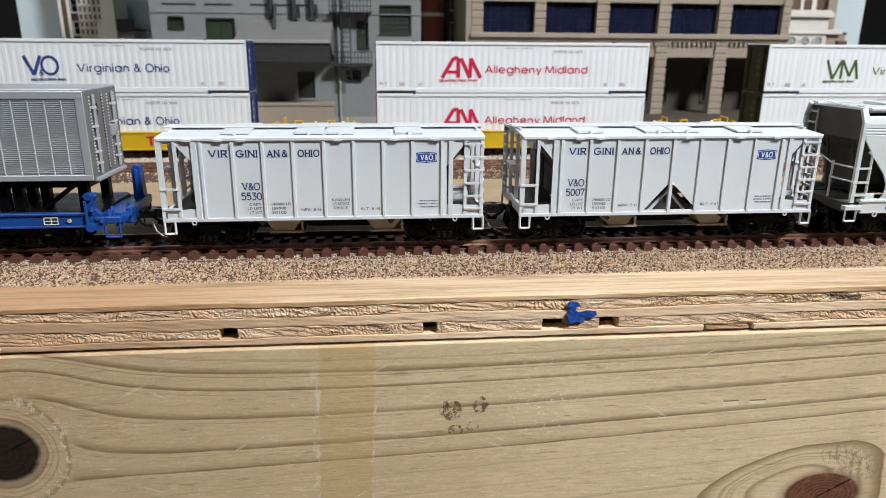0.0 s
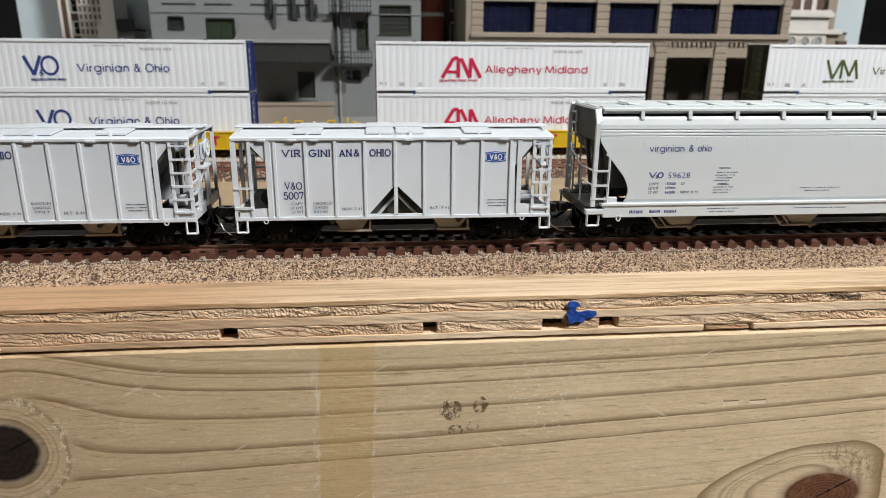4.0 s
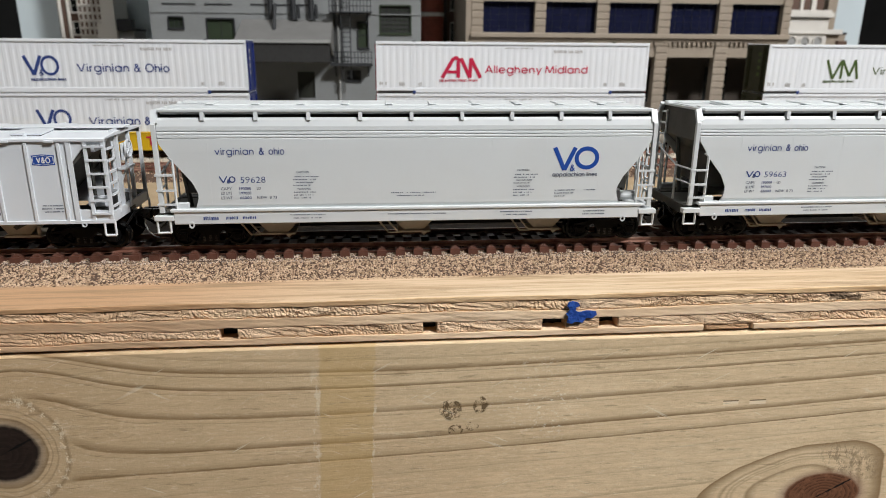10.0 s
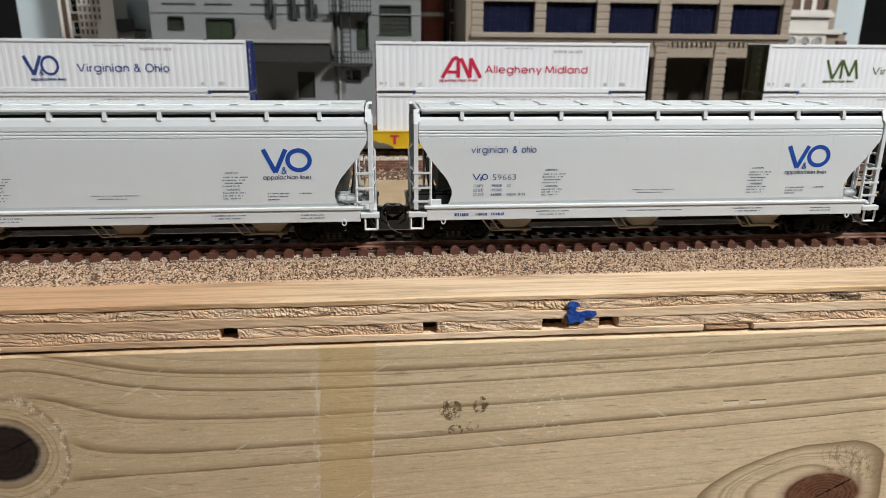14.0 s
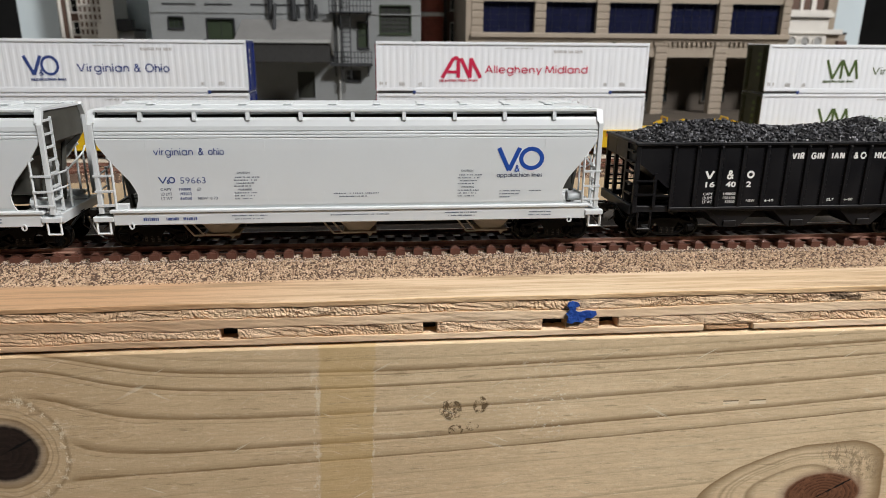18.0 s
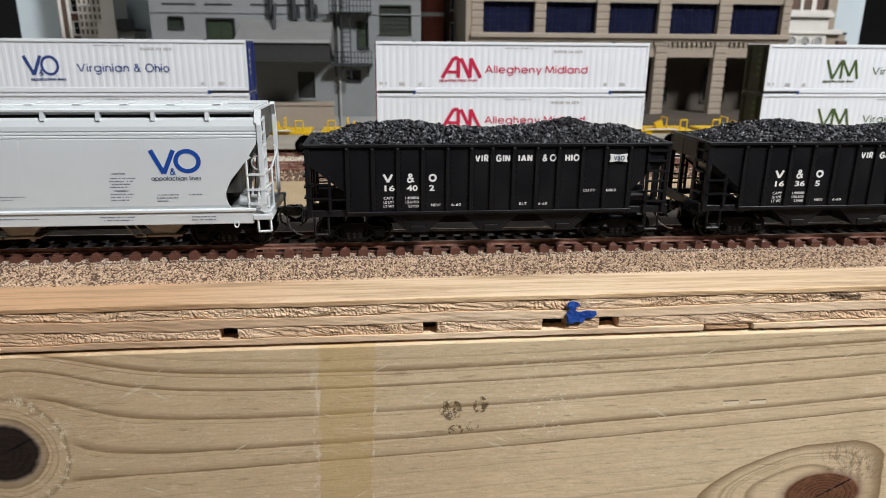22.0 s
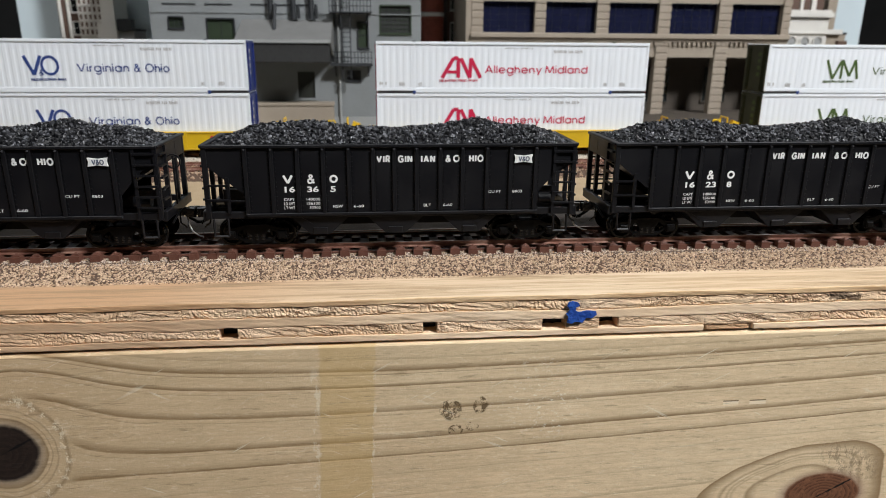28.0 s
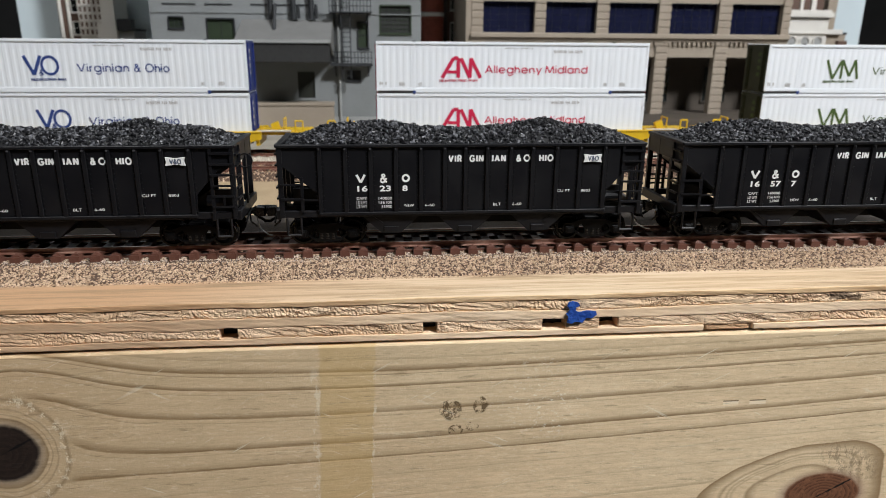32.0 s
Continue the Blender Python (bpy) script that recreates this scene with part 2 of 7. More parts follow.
        col = n.mix(n.ramp(edge, core + 0.04, core - 0.03), col, core_col)
    n.link(col, n.b.inputs["Base Color"])
    n.b.inputs["Roughness"].default_value = 0.7
    n.b.inputs["Specular IOR Level"].default_value = 0.2
    relief = n.math("ADD", n.math("MULTIPLY", mask, -0.3), n.math("ADD", n.math("MULTIPLY", fibre, 0.6), n.math("MULTIPLY", splinter, 0.5)))
    relief = n.math("ADD", relief, n.math("ADD", n.math("MULTIPLY", hatch, -0.5), n.math("MULTIPLY", grain, 0.3)))
    relief = n.math("ADD", relief, n.math("MULTIPLY", flake, 0.5))
    n.bump(relief, 0.45, 0.0005)
    return n.m


M = {
    "white": surface("white_car_paint", (0.665, 0.705, 0.745), (0.60, 0.63, 0.66), 60, 0.35, 0.42, grain=0.02),
    "pale": surface("pale_grey_car_paint", (0.63, 0.665, 0.68), (0.57, 0.59, 0.59), 40, 0.4, 0.42, grain=0.02),
    # White car paint darkened: shade on ends and inner parts put into colour.
    "shade": surface("shade_toned_sheet", (0.060, 0.060, 0.052), (0.042, 0.042, 0.036), 90, 0.5, 0.6, grain=0.05),
    "black": surface("black_car_paint", (0.0052, 0.0052, 0.0066), (0.009, 0.009, 0.0102), 70, 0.6, 0.45, grain=0.05, spec=0.3),
    "truck": surface("black_running_gear", (0.0028, 0.0028, 0.003), (0.005, 0.005, 0.005), 150, 0.6, 0.4, spec=0.12),
    "wheel": surface("dark_wheel_steel", (0.003, 0.003, 0.003), (0.006, 0.006, 0.006), 200, 0.5, 0.28, 0.0, spec=0.25),
    "tread": surface("bright_wheel_tread", (0.014, 0.014, 0.014), None, 300, 0.3, 0.25, 1.0),
    "chute": surface("beige_hopper_outlet", (0.50, 0.45, 0.37), (0.36, 0.31, 0.24), 90, 0.7, 0.6),
    "blue": surface("blue_car_paint", (0.010, 0.066, 0.30), (0.008, 0.04, 0.19), 90, 0.5, 0.38, grain=0.04),
    "alu": surface("silver_trailer_paint", (0.435, 0.455, 0.49), (0.34, 0.355, 0.38), 50, 0.5, 0.42, 0.25, grain=0.04),
    # Trailer end: silver darkened for the shade on that face; also pipe grey.
    "alu_end": surface("shaded_silver_and_pipe_grey", (0.20, 0.20, 0.205), (0.14, 0.14, 0.14), 120, 0.6, 0.5, 0.3),
    "alu_bright": surface("bright_silver_paint", (0.66, 0.67, 0.69), None, 120, 0.3, 0.4, 0.2),
    "rail": surface("rust_brown_rail", (0.17, 0.075, 0.052), (0.40, 0.25, 0.19), 140, 0.8, 0.55, 0.0, 0.00008, spec=0.25),
    "railhead": surface("worn_rail_head", (0.42, 0.33, 0.28), (0.22, 0.13, 0.10), 160, 0.8, 0.35, 0.85),
    "tie": surface("red_brown_plastic_tie", (0.125, 0.052, 0.036), (0.20, 0.10, 0.072), 350, 0.8, 0.48, 0.0, 0.0001, spec=0.3, vary=0.35),
    "ply": timber("pale_plywood_face", (0.68, 0.53, 0.365), (0.43, 0.29, 0.165), 420.0, 0.6, (0.05, 1, 1), 0.0005, (0.60, 0.41, 0.24)),
    "ply_top": timber("brown_edge_of_top_layer", (0.76, 0.55, 0.33), (0.46, 0.27, 0.13), 450.0, 0.75, (0.05, 1, 1), 0.0003, (0.50, 0.29, 0.13)),
    "ply_long": timber("smooth_plywood_layer", (0.90, 0.69, 0.48), (0.70, 0.49, 0.31), 700.0, 0.75, (0.05, 1, 1), 0.00025, (0.66, 0.43, 0.235)),
    "tape": surface("blue_masking_tape", (0.012, 0.06, 0.31), (0.02, 0.11, 0.46), 500, 0.8, 0.6, 0.0, 0.0012, 700, 0.15),
    "gravel": stones("brown_ballast", (0.31, 0.20, 0.125), (0.60, 0.445, 0.31), (0.10, 0.058, 0.036)),
    "grit": stones("pale_ballast_grit", (0.50, 0.40, 0.33), (0.72, 0.62, 0.53), (0.30, 0.22, 0.17)),
    "gravel_grey": stones("pale_grey_ballast", (0.42, 0.37, 0.30), (0.60, 0.55, 0.47), (0.2, 0.17, 0.13)),
    "gravel_bed": surface("ballast_bed", (0.075, 0.043, 0.027), (0.12, 0.072, 0.048), 900, 0.9, 0.9, 0, 0.0006, 1600, 0.3),
    "grey_bed": surface("pale_ballast_bed", (0.40, 0.35, 0.28), (0.52, 0.47, 0.40), 700, 0.9, 0.9, 0, 0.0006, 1600, 0.3),
    "dirt": surface("tan_ground_cover", (0.37, 0.275, 0.165), (0.30, 0.215, 0.125), 60, 0.6, 0.95, 0, 0.0003, 1500, 0.2),
    "road": surface("grey_yard_ground", (0.30, 0.27, 0.22), (0.22, 0.2, 0.17), 40, 0.7, 0.9, 0, 0.0002, 900, 0.15),
    # Grey-brown ground darkened to near black for the shade behind the train.
    "ground_shade": surface("ground_in_train_shade", (0.022, 0.017, 0.013), (0.045, 0.035, 0.027), 300, 0.8, 0.95, 0, 0.0005, 1300, 0.3),
    "kerb": surface("pale_concrete", (0.48, 0.43, 0.34), None, 90, 0.5, 0.8),
    # Third, paler coal tone puts sparkle into the colour of some lumps.
    "coal": stones("black_coal", (0.003, 0.003, 0.004), (0.008, 0.008, 0.010), (0.10, 0.102, 0.112), 0.42, 0.45),
    "coal_bed": surface("coal_bed", (0.006, 0.006, 0.007), None, 600, 0.5, 0.5),
    "box_white": surface("white_container_paint", (0.715, 0.75, 0.79), (0.67, 0.69, 0.71), 30, 0.3, 0.45, grain=0.02),
    "box_blue": surface("navy_container_end", (0.010, 0.022, 0.13), None, 80, 0.5, 0.4),
    "box_olive": surface("dark_olive_container_end", (0.018, 0.022, 0.006), None, 80, 0.5, 0.45),
    "box_red": surface("crimson_container_end", (0.30, 0.008, 0.03), None, 80, 0.5, 0.4),
    "yellow": surface("yellow_car_paint", (0.62, 0.40, 0.010), (0.5, 0.30, 0.01), 70, 0.5, 0.45),
    "navy": surface("navy_lettering", (0.016, 0.030, 0.13), None, 300, 0.3, 0.5),
    "logo_blue": surface("blue_emblem", (0.008, 0.062, 0.33), None, 300, 0.2, 0.5),
    "deep_blue": surface("deep_blue_lettering", (0.022, 0.05, 0.20), None, 300, 0.2, 0.5),
    "crimson": surface("crimson_lettering", (0.50, 0.010, 0.055), None, 300, 0.2, 0.5),
    "moss": surface("moss_green_lettering", (0.055, 0.095, 0.022), None, 300, 0.2, 0.5),
    "slate": surface("slate_lettering", (0.10, 0.12, 0.17), None, 300, 0.2, 0.5),
    "faint": surface("faint_grey_lettering", (0.42, 0.42, 0.42), None, 300, 0.2, 0.5),
    "letter_white": surface("white_lettering", (0.78, 0.78, 0.76), None, 300, 0.2, 0.5),
    # Bolt heads paler than the black cars: their glint is painted.
    "rivet": surface("glint_toned_rivets", (0.06, 0.06, 0.063), None, 300, 0.3, 0.3, spec=0.6),
    # Near black for panels and print; also stands in for shade in gaps.
    "seam": surface("black_paint_and_gap_shade", (0.02, 0.02, 0.02), None, 300, 0.2, 0.7),
    "iron": surface("blackened_coupler_metal", (0.006, 0.006, 0.006), (0.015, 0.014, 0.013), 300, 0.7, 0.28, 0.0, spec=0.5),
    "hose": surface("bright_wire", (0.65, 0.65, 0.66), None, 300, 0.3, 0.3, 0.7),
    "grey_wall": surface("grey_building_wall", (0.205, 0.217, 0.221), (0.165, 0.175, 0.175), 25, 0.6, 0.8, 0, 0.0001, 500, 0.08),
    "grey_light": surface("light_grey_trim", (0.29, 0.295, 0.29), None, 40, 0.5, 0.8),
    "canopy": surface("grey_canopy_sheet", (0.15, 0.15, 0.146), (0.12, 0.12, 0.117), 40, 0.5, 0.7),
    "green_door": surface("dark_green_paint", (0.020, 0.034, 0.015), None, 60, 0.5, 0.6),
    "dark_door": surface("dark_olive_door", (0.014, 0.016, 0.011), None, 60, 0.5, 0.6),
    "glass_dark": surface("dark_glazing", (0.012, 0.014, 0.014), None, 60, 0.3, 0.15),
    "glass_blue": surface("dark_blue_glazing", (0.008, 0.010, 0.030), (0.012, 0.014, 0.05), 70, 0.5, 0.2),
    "iron_grey": surface("grey_iron", (0.018, 0.020, 0.023), None, 60, 0.5, 0.6),
    "brick": surface("red_brick_stack", (0.24, 0.060, 0.038), (0.17, 0.045, 0.03), 200, 0.7, 0.85),
    "tan_wall": surface("tan_stone_wall", (0.31, 0.26, 0.205), (0.25, 0.205, 0.16), 30, 0.5, 0.8, 0, 0.0001, 500, 0.08),
    # Arcade inside: brown darkened to stand in for shade there.
    "tan_in": surface("shade_toned_arcade", (0.065, 0.052, 0.04), None, 30, 0.5, 0.8),
    "cream": surface("cream_stucco", (0.62, 0.60, 0.56), None, 30, 0.5, 0.8),
    "brown_wall": surface("brown_brick_wall", (0.10, 0.06, 0.045), (0.14, 0.09, 0.065), 120, 0.6, 0.85),
    "sky": surface("pale_blue_backdrop", (0.52, 0.60, 0.64), (0.48, 0.56, 0.60), 6, 0.5, 0.9, grain=0.01),
    "dark_wall": surface("dark_room_wall", (0.020, 0.020, 0.020), None, 6, 0.5, 0.9),
    # Unseen ceiling and front wall are kept dark to limit bounced light.
    "room": surface("room_paint", (0.10, 0.098, 0.093), None, 4, 0.4, 0.9),
    "floor": surface("room_floor_covering", (0.09, 0.085, 0.08), None, 6, 0.5, 0.8),
    "board": board_timber(),
}
glow = Nodes("lamp_diffuser")
glow.b.inputs["Emission Color"].default_value = (1, 0.95, 0.88, 1)
glow.b.inputs["Emission Strength"].default_value = 4.0
M["glow"] = glow.m

# ---- mesh helpers: all sizes in millimetres ----


def thing(name, x=0.0, y=0.0, z=0.0, label="", category="", group="", kind=""):
    ob = new(name)
    ob.empty_display_size = 0.01
    ob.location = (x * MM, y * MM, z * MM)
    return tagged(ob, label, category, group, kind)


def part(name, bm, material, parent=None, label="", at=None, smooth=False, weld=False):
    """Links a bmesh, or a mesh already made, as one object under a thing or a part."""
    if isinstance(bm, bpy.types.Mesh):
        me = bm
    else:
        me = bpy.data.meshes.new(name)
        if weld:
            bmesh.ops.remove_doubles(bm, verts=bm.verts, dist=0.002)
        bmesh.ops.scale(bm, vec=(MM, MM, MM), verts=bm.verts)
        bmesh.ops.recalc_face_normals(bm, faces=bm.faces)
        for f in bm.faces:
            f.smooth = smooth
        bm.to_mesh(me)
        bm.free()
        me.materials.append(M[material])
    ob = new(name, me)
    ob.parent = parent
    if at:
        ob.location = [c * MM for c in at]
    if label:
        ob["label"] = label
    if name in ("painted_name", "painted_logo") or name.endswith(("_print", "_pattern")):
        ob["kind"] = "stuff"
    return ob


def box(bm, x0, x1, y0, y1, z0, z1, bevel=0.0):
    v = [bm.verts.new((x, y, z)) for x in (x0, x1) for y in (y0, y1) for z in (z0, z1)]
    fs = [bm.faces.new([v[i] for i in q]) for q in ((0, 1, 3, 2), (4, 6, 7, 5), (0, 4, 5, 1), (2, 3, 7, 6), (0, 2, 6, 4), (1, 5, 7, 3))]
    if bevel:
        es = list({e for f in fs for e in f.edges})
        bmesh.ops.bevel(bm, geom=es, offset=bevel, segments=1, affect="EDGES")
    return bm


def prism(bm, pts, a, b, axis="y"):
    """A polygon pushed from a to b along an axis; pts in the other two axes."""
    def at(p, d):
        return (p[0], d, p[1]) if axis == "y" else (d, p[0], p[1]) if axis == "x" else (p[0], p[1], d)
    lo = [bm.verts.new(at(p, a)) for p in pts]
    hi = [bm.verts.new(at(p, b)) for p in pts]
    bm.faces.new(lo)
    bm.faces.new(hi[::-1])
    for i in range(len(pts)):
        j = (i + 1) % len(pts)
        bm.faces.new((lo[i], hi[i], hi[j], lo[j]))
    return bm


def rod(bm, p, q, r, n=6):
    p, q = Vector(p), Vector(q)
    m = Matrix.Translation((p + q) / 2) @ (q - p).to_track_quat("Z", "Y").to_matrix().to_4x4()
    bmesh.ops.create_cone(bm, cap_ends=True, segments=n, radius1=r, radius2=r, depth=(q - p).length, matrix=m)
    return bm


def path(bm, pts, r, n=6):
    for p, q in zip(pts, pts[1:]):
        rod(bm, p, q, r, n)
    return bm


def stroke(bm, pts, w, y, d=0.06):
    """A flat brush stroke in the x-z plane."""
    rise = (len(bm.verts) // 8 % 7) * 0.009
    for (ax, az), (bx, bz) in zip(pts, pts[1:]):
        dx, dz = bx - ax, bz - az
        if abs(dx) + abs(dz) < 1e-6:
            continue
        k = w / 2 / math.hypot(dx, dz)
        nx, nz = -dz * k, dx * k
        rise += 0.012
        prism(bm, [(ax + nx, az + nz), (ax - nx, az - nz), (bx - nx, bz - nz), (bx + nx, bz + nz)], y - d - rise % 0.05, y)
    return bm


def hoop(bm, cx, cz, rx, rz, w, y, d=0.06, n=20):
    """A flat ring in the x-z plane."""
    pts = [(math.cos(2 * math.pi * i / n), math.sin(2 * math.pi * i / n)) for i in range(n)]
    rows = [[bm.verts.new((cx + (rx - k) * c, yy, cz + (rz - k) * s)) for c, s in pts] for k, yy in ((0, y), (0, y - d), (w, y - d), (w, y))]
    for a, b in zip(rows, rows[1:]):
        for i in range(n):
            j = (i + 1) % n
            bm.faces.new((a[i], a[j], b[j], b[i]))
    return bm


def emblem(bm, kind, x, z, w, h, y, t):
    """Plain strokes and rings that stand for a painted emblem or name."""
    if kind == "v":
        stroke(bm, [(x, z + h), (x + w / 2, z), (x + w, z + h)], t, y)
    elif kind == "o":
        hoop(bm, x + w / 2, z + h / 2, w / 2, h / 2, t, y)
    elif kind == "m":
        stroke(bm, [(x, z), (x, z + h), (x + w * 0.5, z + h * 0.15), (x + w * 0.75, z + h), (x + w, z)], t, y)
    elif kind == "a":
        stroke(bm, [(x, z), (x + w * 0.7, z + h), (x + w, z + h), (x + w, z)], t, y)
        stroke(bm, [(x + w * 0.35, z + h * 0.3), (x + w, z + h * 0.3)], t * 0.8, y)
    elif kind == "z":
        stroke(bm, [(x, z + h), (x + w * 0.46, z), (x + w * 0.5, z + h), (x + w, z)], t, y)
    elif kind == "l":
        stroke(bm, [(x + w / 2, z), (x + w / 2, z + h)], t, y)
    elif kind == "n":
        stroke(bm, [(x, z), (x, z + h), (x + w, z + h), (x + w, z)], t, y)
    elif kind == "x":
        name_marks(bm, "&", x, x + w, z, h / C, y, t)
    return bm


# painted names are drawn with plain strokes and arcs; small shapes are one unit high
def arc(cx, cz, r, a0, a1, n=10):
    return [(cx + r * math.cos(radians(a0 + (a1 - a0) * i / n)), cz + r * math.sin(radians(a0 + (a1 - a0) * i / n))) for i in range(n + 1)]


RING = arc(0.5, 0.5, 0.5, 0, 360, 18)
ARCH = [(0, 0), (0, 1)], [(0, 0.55)] + arc(0.38, 0.58, 0.38, 180, 0, 8) + [(0.76, 0)]
C = 1.42
BIG_RING = arc(C / 2, C / 2, C / 2, 0, 360, 22)
SHAPES = {
    "v": (0.86, [[(0, 1), (0.43, 0), (0.86, 1)]]), "i": (0.0, [[(0, 0), (0, 1)], [(0, 1.28), (0, 1.46)]]), "r": (0.36, [[(0, 0), (0, 1)], [(0, 0.6), (0.12, 0.86), (0.36, 0.97)]]),
    "g": (1.0, [RING, [(1, 1), (1, -0.05)] + arc(0.55, -0.05, 0.45, 0, -150, 6)]), "n": (0.76, list(ARCH)), "a": (1.0, [RING, [(1, 1), (1, 0)]]), "o": (1.0, [RING]),
    "h": (0.76, [[(0, 0), (0, C)], ARCH[1]]), "l": (0.0, [[(0, 0), (0, C)]]), "e": (1.0, [arc(0.5, 0.5, 0.5, -35, -360, 16), [(0.02, 0.5), (1, 0.5)]]), "d": (1.0, [RING, [(1, 0), (1, C)]]),
    "p": (1.0, [RING, [(0, 1), (0, -0.45)]]), "c": (0.9, [arc(0.5, 0.5, 0.5, 45, 315, 14)]), "s": (0.5, [[(0.5, 0.85), (0.25, 1), (0.05, 0.8), (0.45, 0.3), (0.25, 0), (0, 0.15)]]),
    "y": (0.86, [[(0, 1), (0.43, 0)], [(0.86, 1), (0.25, -0.45)]]), "m": (1.3, [[(0, 0), (0, 1)], [(0, 0.6)] + arc(0.33, 0.66, 0.33, 180, 0, 6) + [(0.66, 0)], [(0.66, 0.6)] + arc(0.98, 0.66, 0.32, 180, 0, 6) + [(1.3, 0)]]),
    "V": (1.2, [[(0, C), (0.6, 0), (1.2, C)]]), "O": (C, [BIG_RING]), "A": (1.2, [[(0, 0), (0.6, C), (1.2, 0)], [(0.25, 0.45), (0.95, 0.45)]]),
    "M": (1.5, [[(0, 0), (0.15, C), (0.75, 0.1), (1.35, C), (1.5, 0)]]), "I": (0.0, [[(0, 0), (0, C)]]), "N": (1.05, [[(0, 0), (0, C), (1.05, 0), (1.05, C)]]), "H": (1.05, [[(0, 0), (0, C)], [(1.05, 0), (1.05, C)], [(0, C / 2), (1.05, C / 2)]]),
    "R": (0.95, [[(0, 0), (0, C), (0.5, C)] + arc(0.5, C - 0.38, 0.38, 90, -90, 8) + [(0, C - 0.76)], [(0.45, C - 0.76), (0.95, 0)]]),
    "G": (1.35, [arc(C / 2, C / 2, C / 2, 40, 355, 18) + [(C / 2, C / 2 - 0.05)]]),
    "5": (0.95, [[(0.88, C), (0.14, C), (0.08, 0.82)] + arc(0.46, 0.47, 0.47, 140, -150, 12)]), "3": (0.92, [[(0.08, C), (0.84, C), (0.42, 0.88)] + arc(0.44, 0.44, 0.44, 85, -150, 12)]),
    "0": (1.0, [[(0.5 + 0.5 * a, C / 2 + C / 2 * b) for a, b in arc(0, 0, 1, 0, 360, 18)]]), "7": (0.95, [[(0, C - 0.25), (0, C), (0.92, C), (0.3, 0)]]),
    "&": (1.1, [[(1.1, 0), (0.3, 1.05)] + arc(0.52, 1.15, 0.25, 200, -20, 6) + [(0.2, 0.62)] + arc(0.42, 0.36, 0.36, 130, 320, 8) + [(1.05, 0.75)]]),
}


def name_marks(bm, word, x0, x1, z, h, y, t, gap=0.4, serif=False):
    """A painted word between x0 and x1, made of plain strokes; its small shapes are h high."""
    total = sum(0.7 if c == " " else SHAPES[c][0] + gap for c in word) - gap
    k, x = (x1 - x0 - t) / total, x0 + t / 2
    for c in word:
        if c == " ":
            x += 0.7 * k
            continue
        w, lines = SHAPES[c]
        for line in lines:
            stroke(bm, [(x + a * k, z + b * h) for a, b in line], t, y)
        if serif and c in "VIRNAHM":
            for a in {0.0, w}:
                for zz in ((C,) if c == "V" else (0,) if c == "A" else (0, C)):
                    stroke(bm, [(x + a * k - 0.55 * t - 0.12, z + zz * h), (x + a * k + 0.55 * t + 0.12, z + zz * h)], t * 0.55, y - 0.01)
        x += (w + gap) * k
    return bm


def bars(bm, x0, x1, z, h, y, n, seed=0):
    """A line of writing too small to read, as short plain bars."""
    rnd = random.Random(seed)
    x, step = x0, (x1 - x0) / n / 2
    for _ in range(n * 2):
        if rnd.random() < 0.84:
            box(bm, x, x + step * rnd.uniform(0.5, 0.8), y - 0.05, y, z - h * 0.1 * rnd.random(), z + h * rnd.uniform(0.85, 1.15))
        x += step
    return bm


LETTERS = {}


def lettering(text, x0, x1, z0, z1, y, material, parent, name="lettering", label="", bold=0.0):
    """Painted words or numbers set between x0, x1 and z0, z1 on a side that faces -y."""
    cu = bpy.data.curves.new("letters", "FONT")
    cu.body, cu.resolution_u, cu.offset = text, 2, bold
    ob = bpy.data.objects.new("letters", cu)
    me = bpy.data.meshes.new_from_object(ob)
    bpy.data.objects.remove(ob)
    bm = bmesh.new()
    bm.from_mesh(me)
    bpy.data.meshes.remove(me)
    xs, ys = [v.co.x for v in bm.verts], [v.co.y for v in bm.verts]
    sx, sz = (x1 - x0) / (max(xs) - min(xs)), (z1 - z0) / (max(ys) - min(ys))
    mx, my = min(xs), min(ys)
    for v in bm.verts:
        v.co = (x0 + (v.co.x - mx) * sx, y, z0 + (v.co.y - my) * sz)
    got = bmesh.ops.extrude_face_region(bm, geom=bm.faces[:])
    for v in got["geom"]:
        if isinstance(v, bmesh.types.BMVert):
            v.co.y -= 0.06
    return part(name, bm, material, parent, label)


GOLD = (1 + 5 ** 0.5) / 2
ICO = np.array([(-1, GOLD, 0), (1, GOLD, 0), (-1, -GOLD, 0), (1, -GOLD, 0), (0, -1, GOLD), (0, 1, GOLD), (0, -1, -GOLD), (0, 1, -GOLD), (GOLD, 0, -1), (GOLD, 0, 1), (-GOLD, 0, -1), (-GOLD, 0, 1)]) / 1.9
ICO_FACES = np.array([(0, 11, 5), (0, 5, 1), (0, 1, 7), (0, 7, 10), (0, 10, 11), (1, 5, 9), (5, 11, 4), (11, 10, 2), (10, 7, 6), (7, 1, 8), (3, 9, 4), (3, 4, 2), (3, 2, 6), (3, 6, 8), (3, 8, 9), (4, 9, 5), (2, 4, 11), (6, 2, 10), (8, 6, 7), (9, 8, 1)])


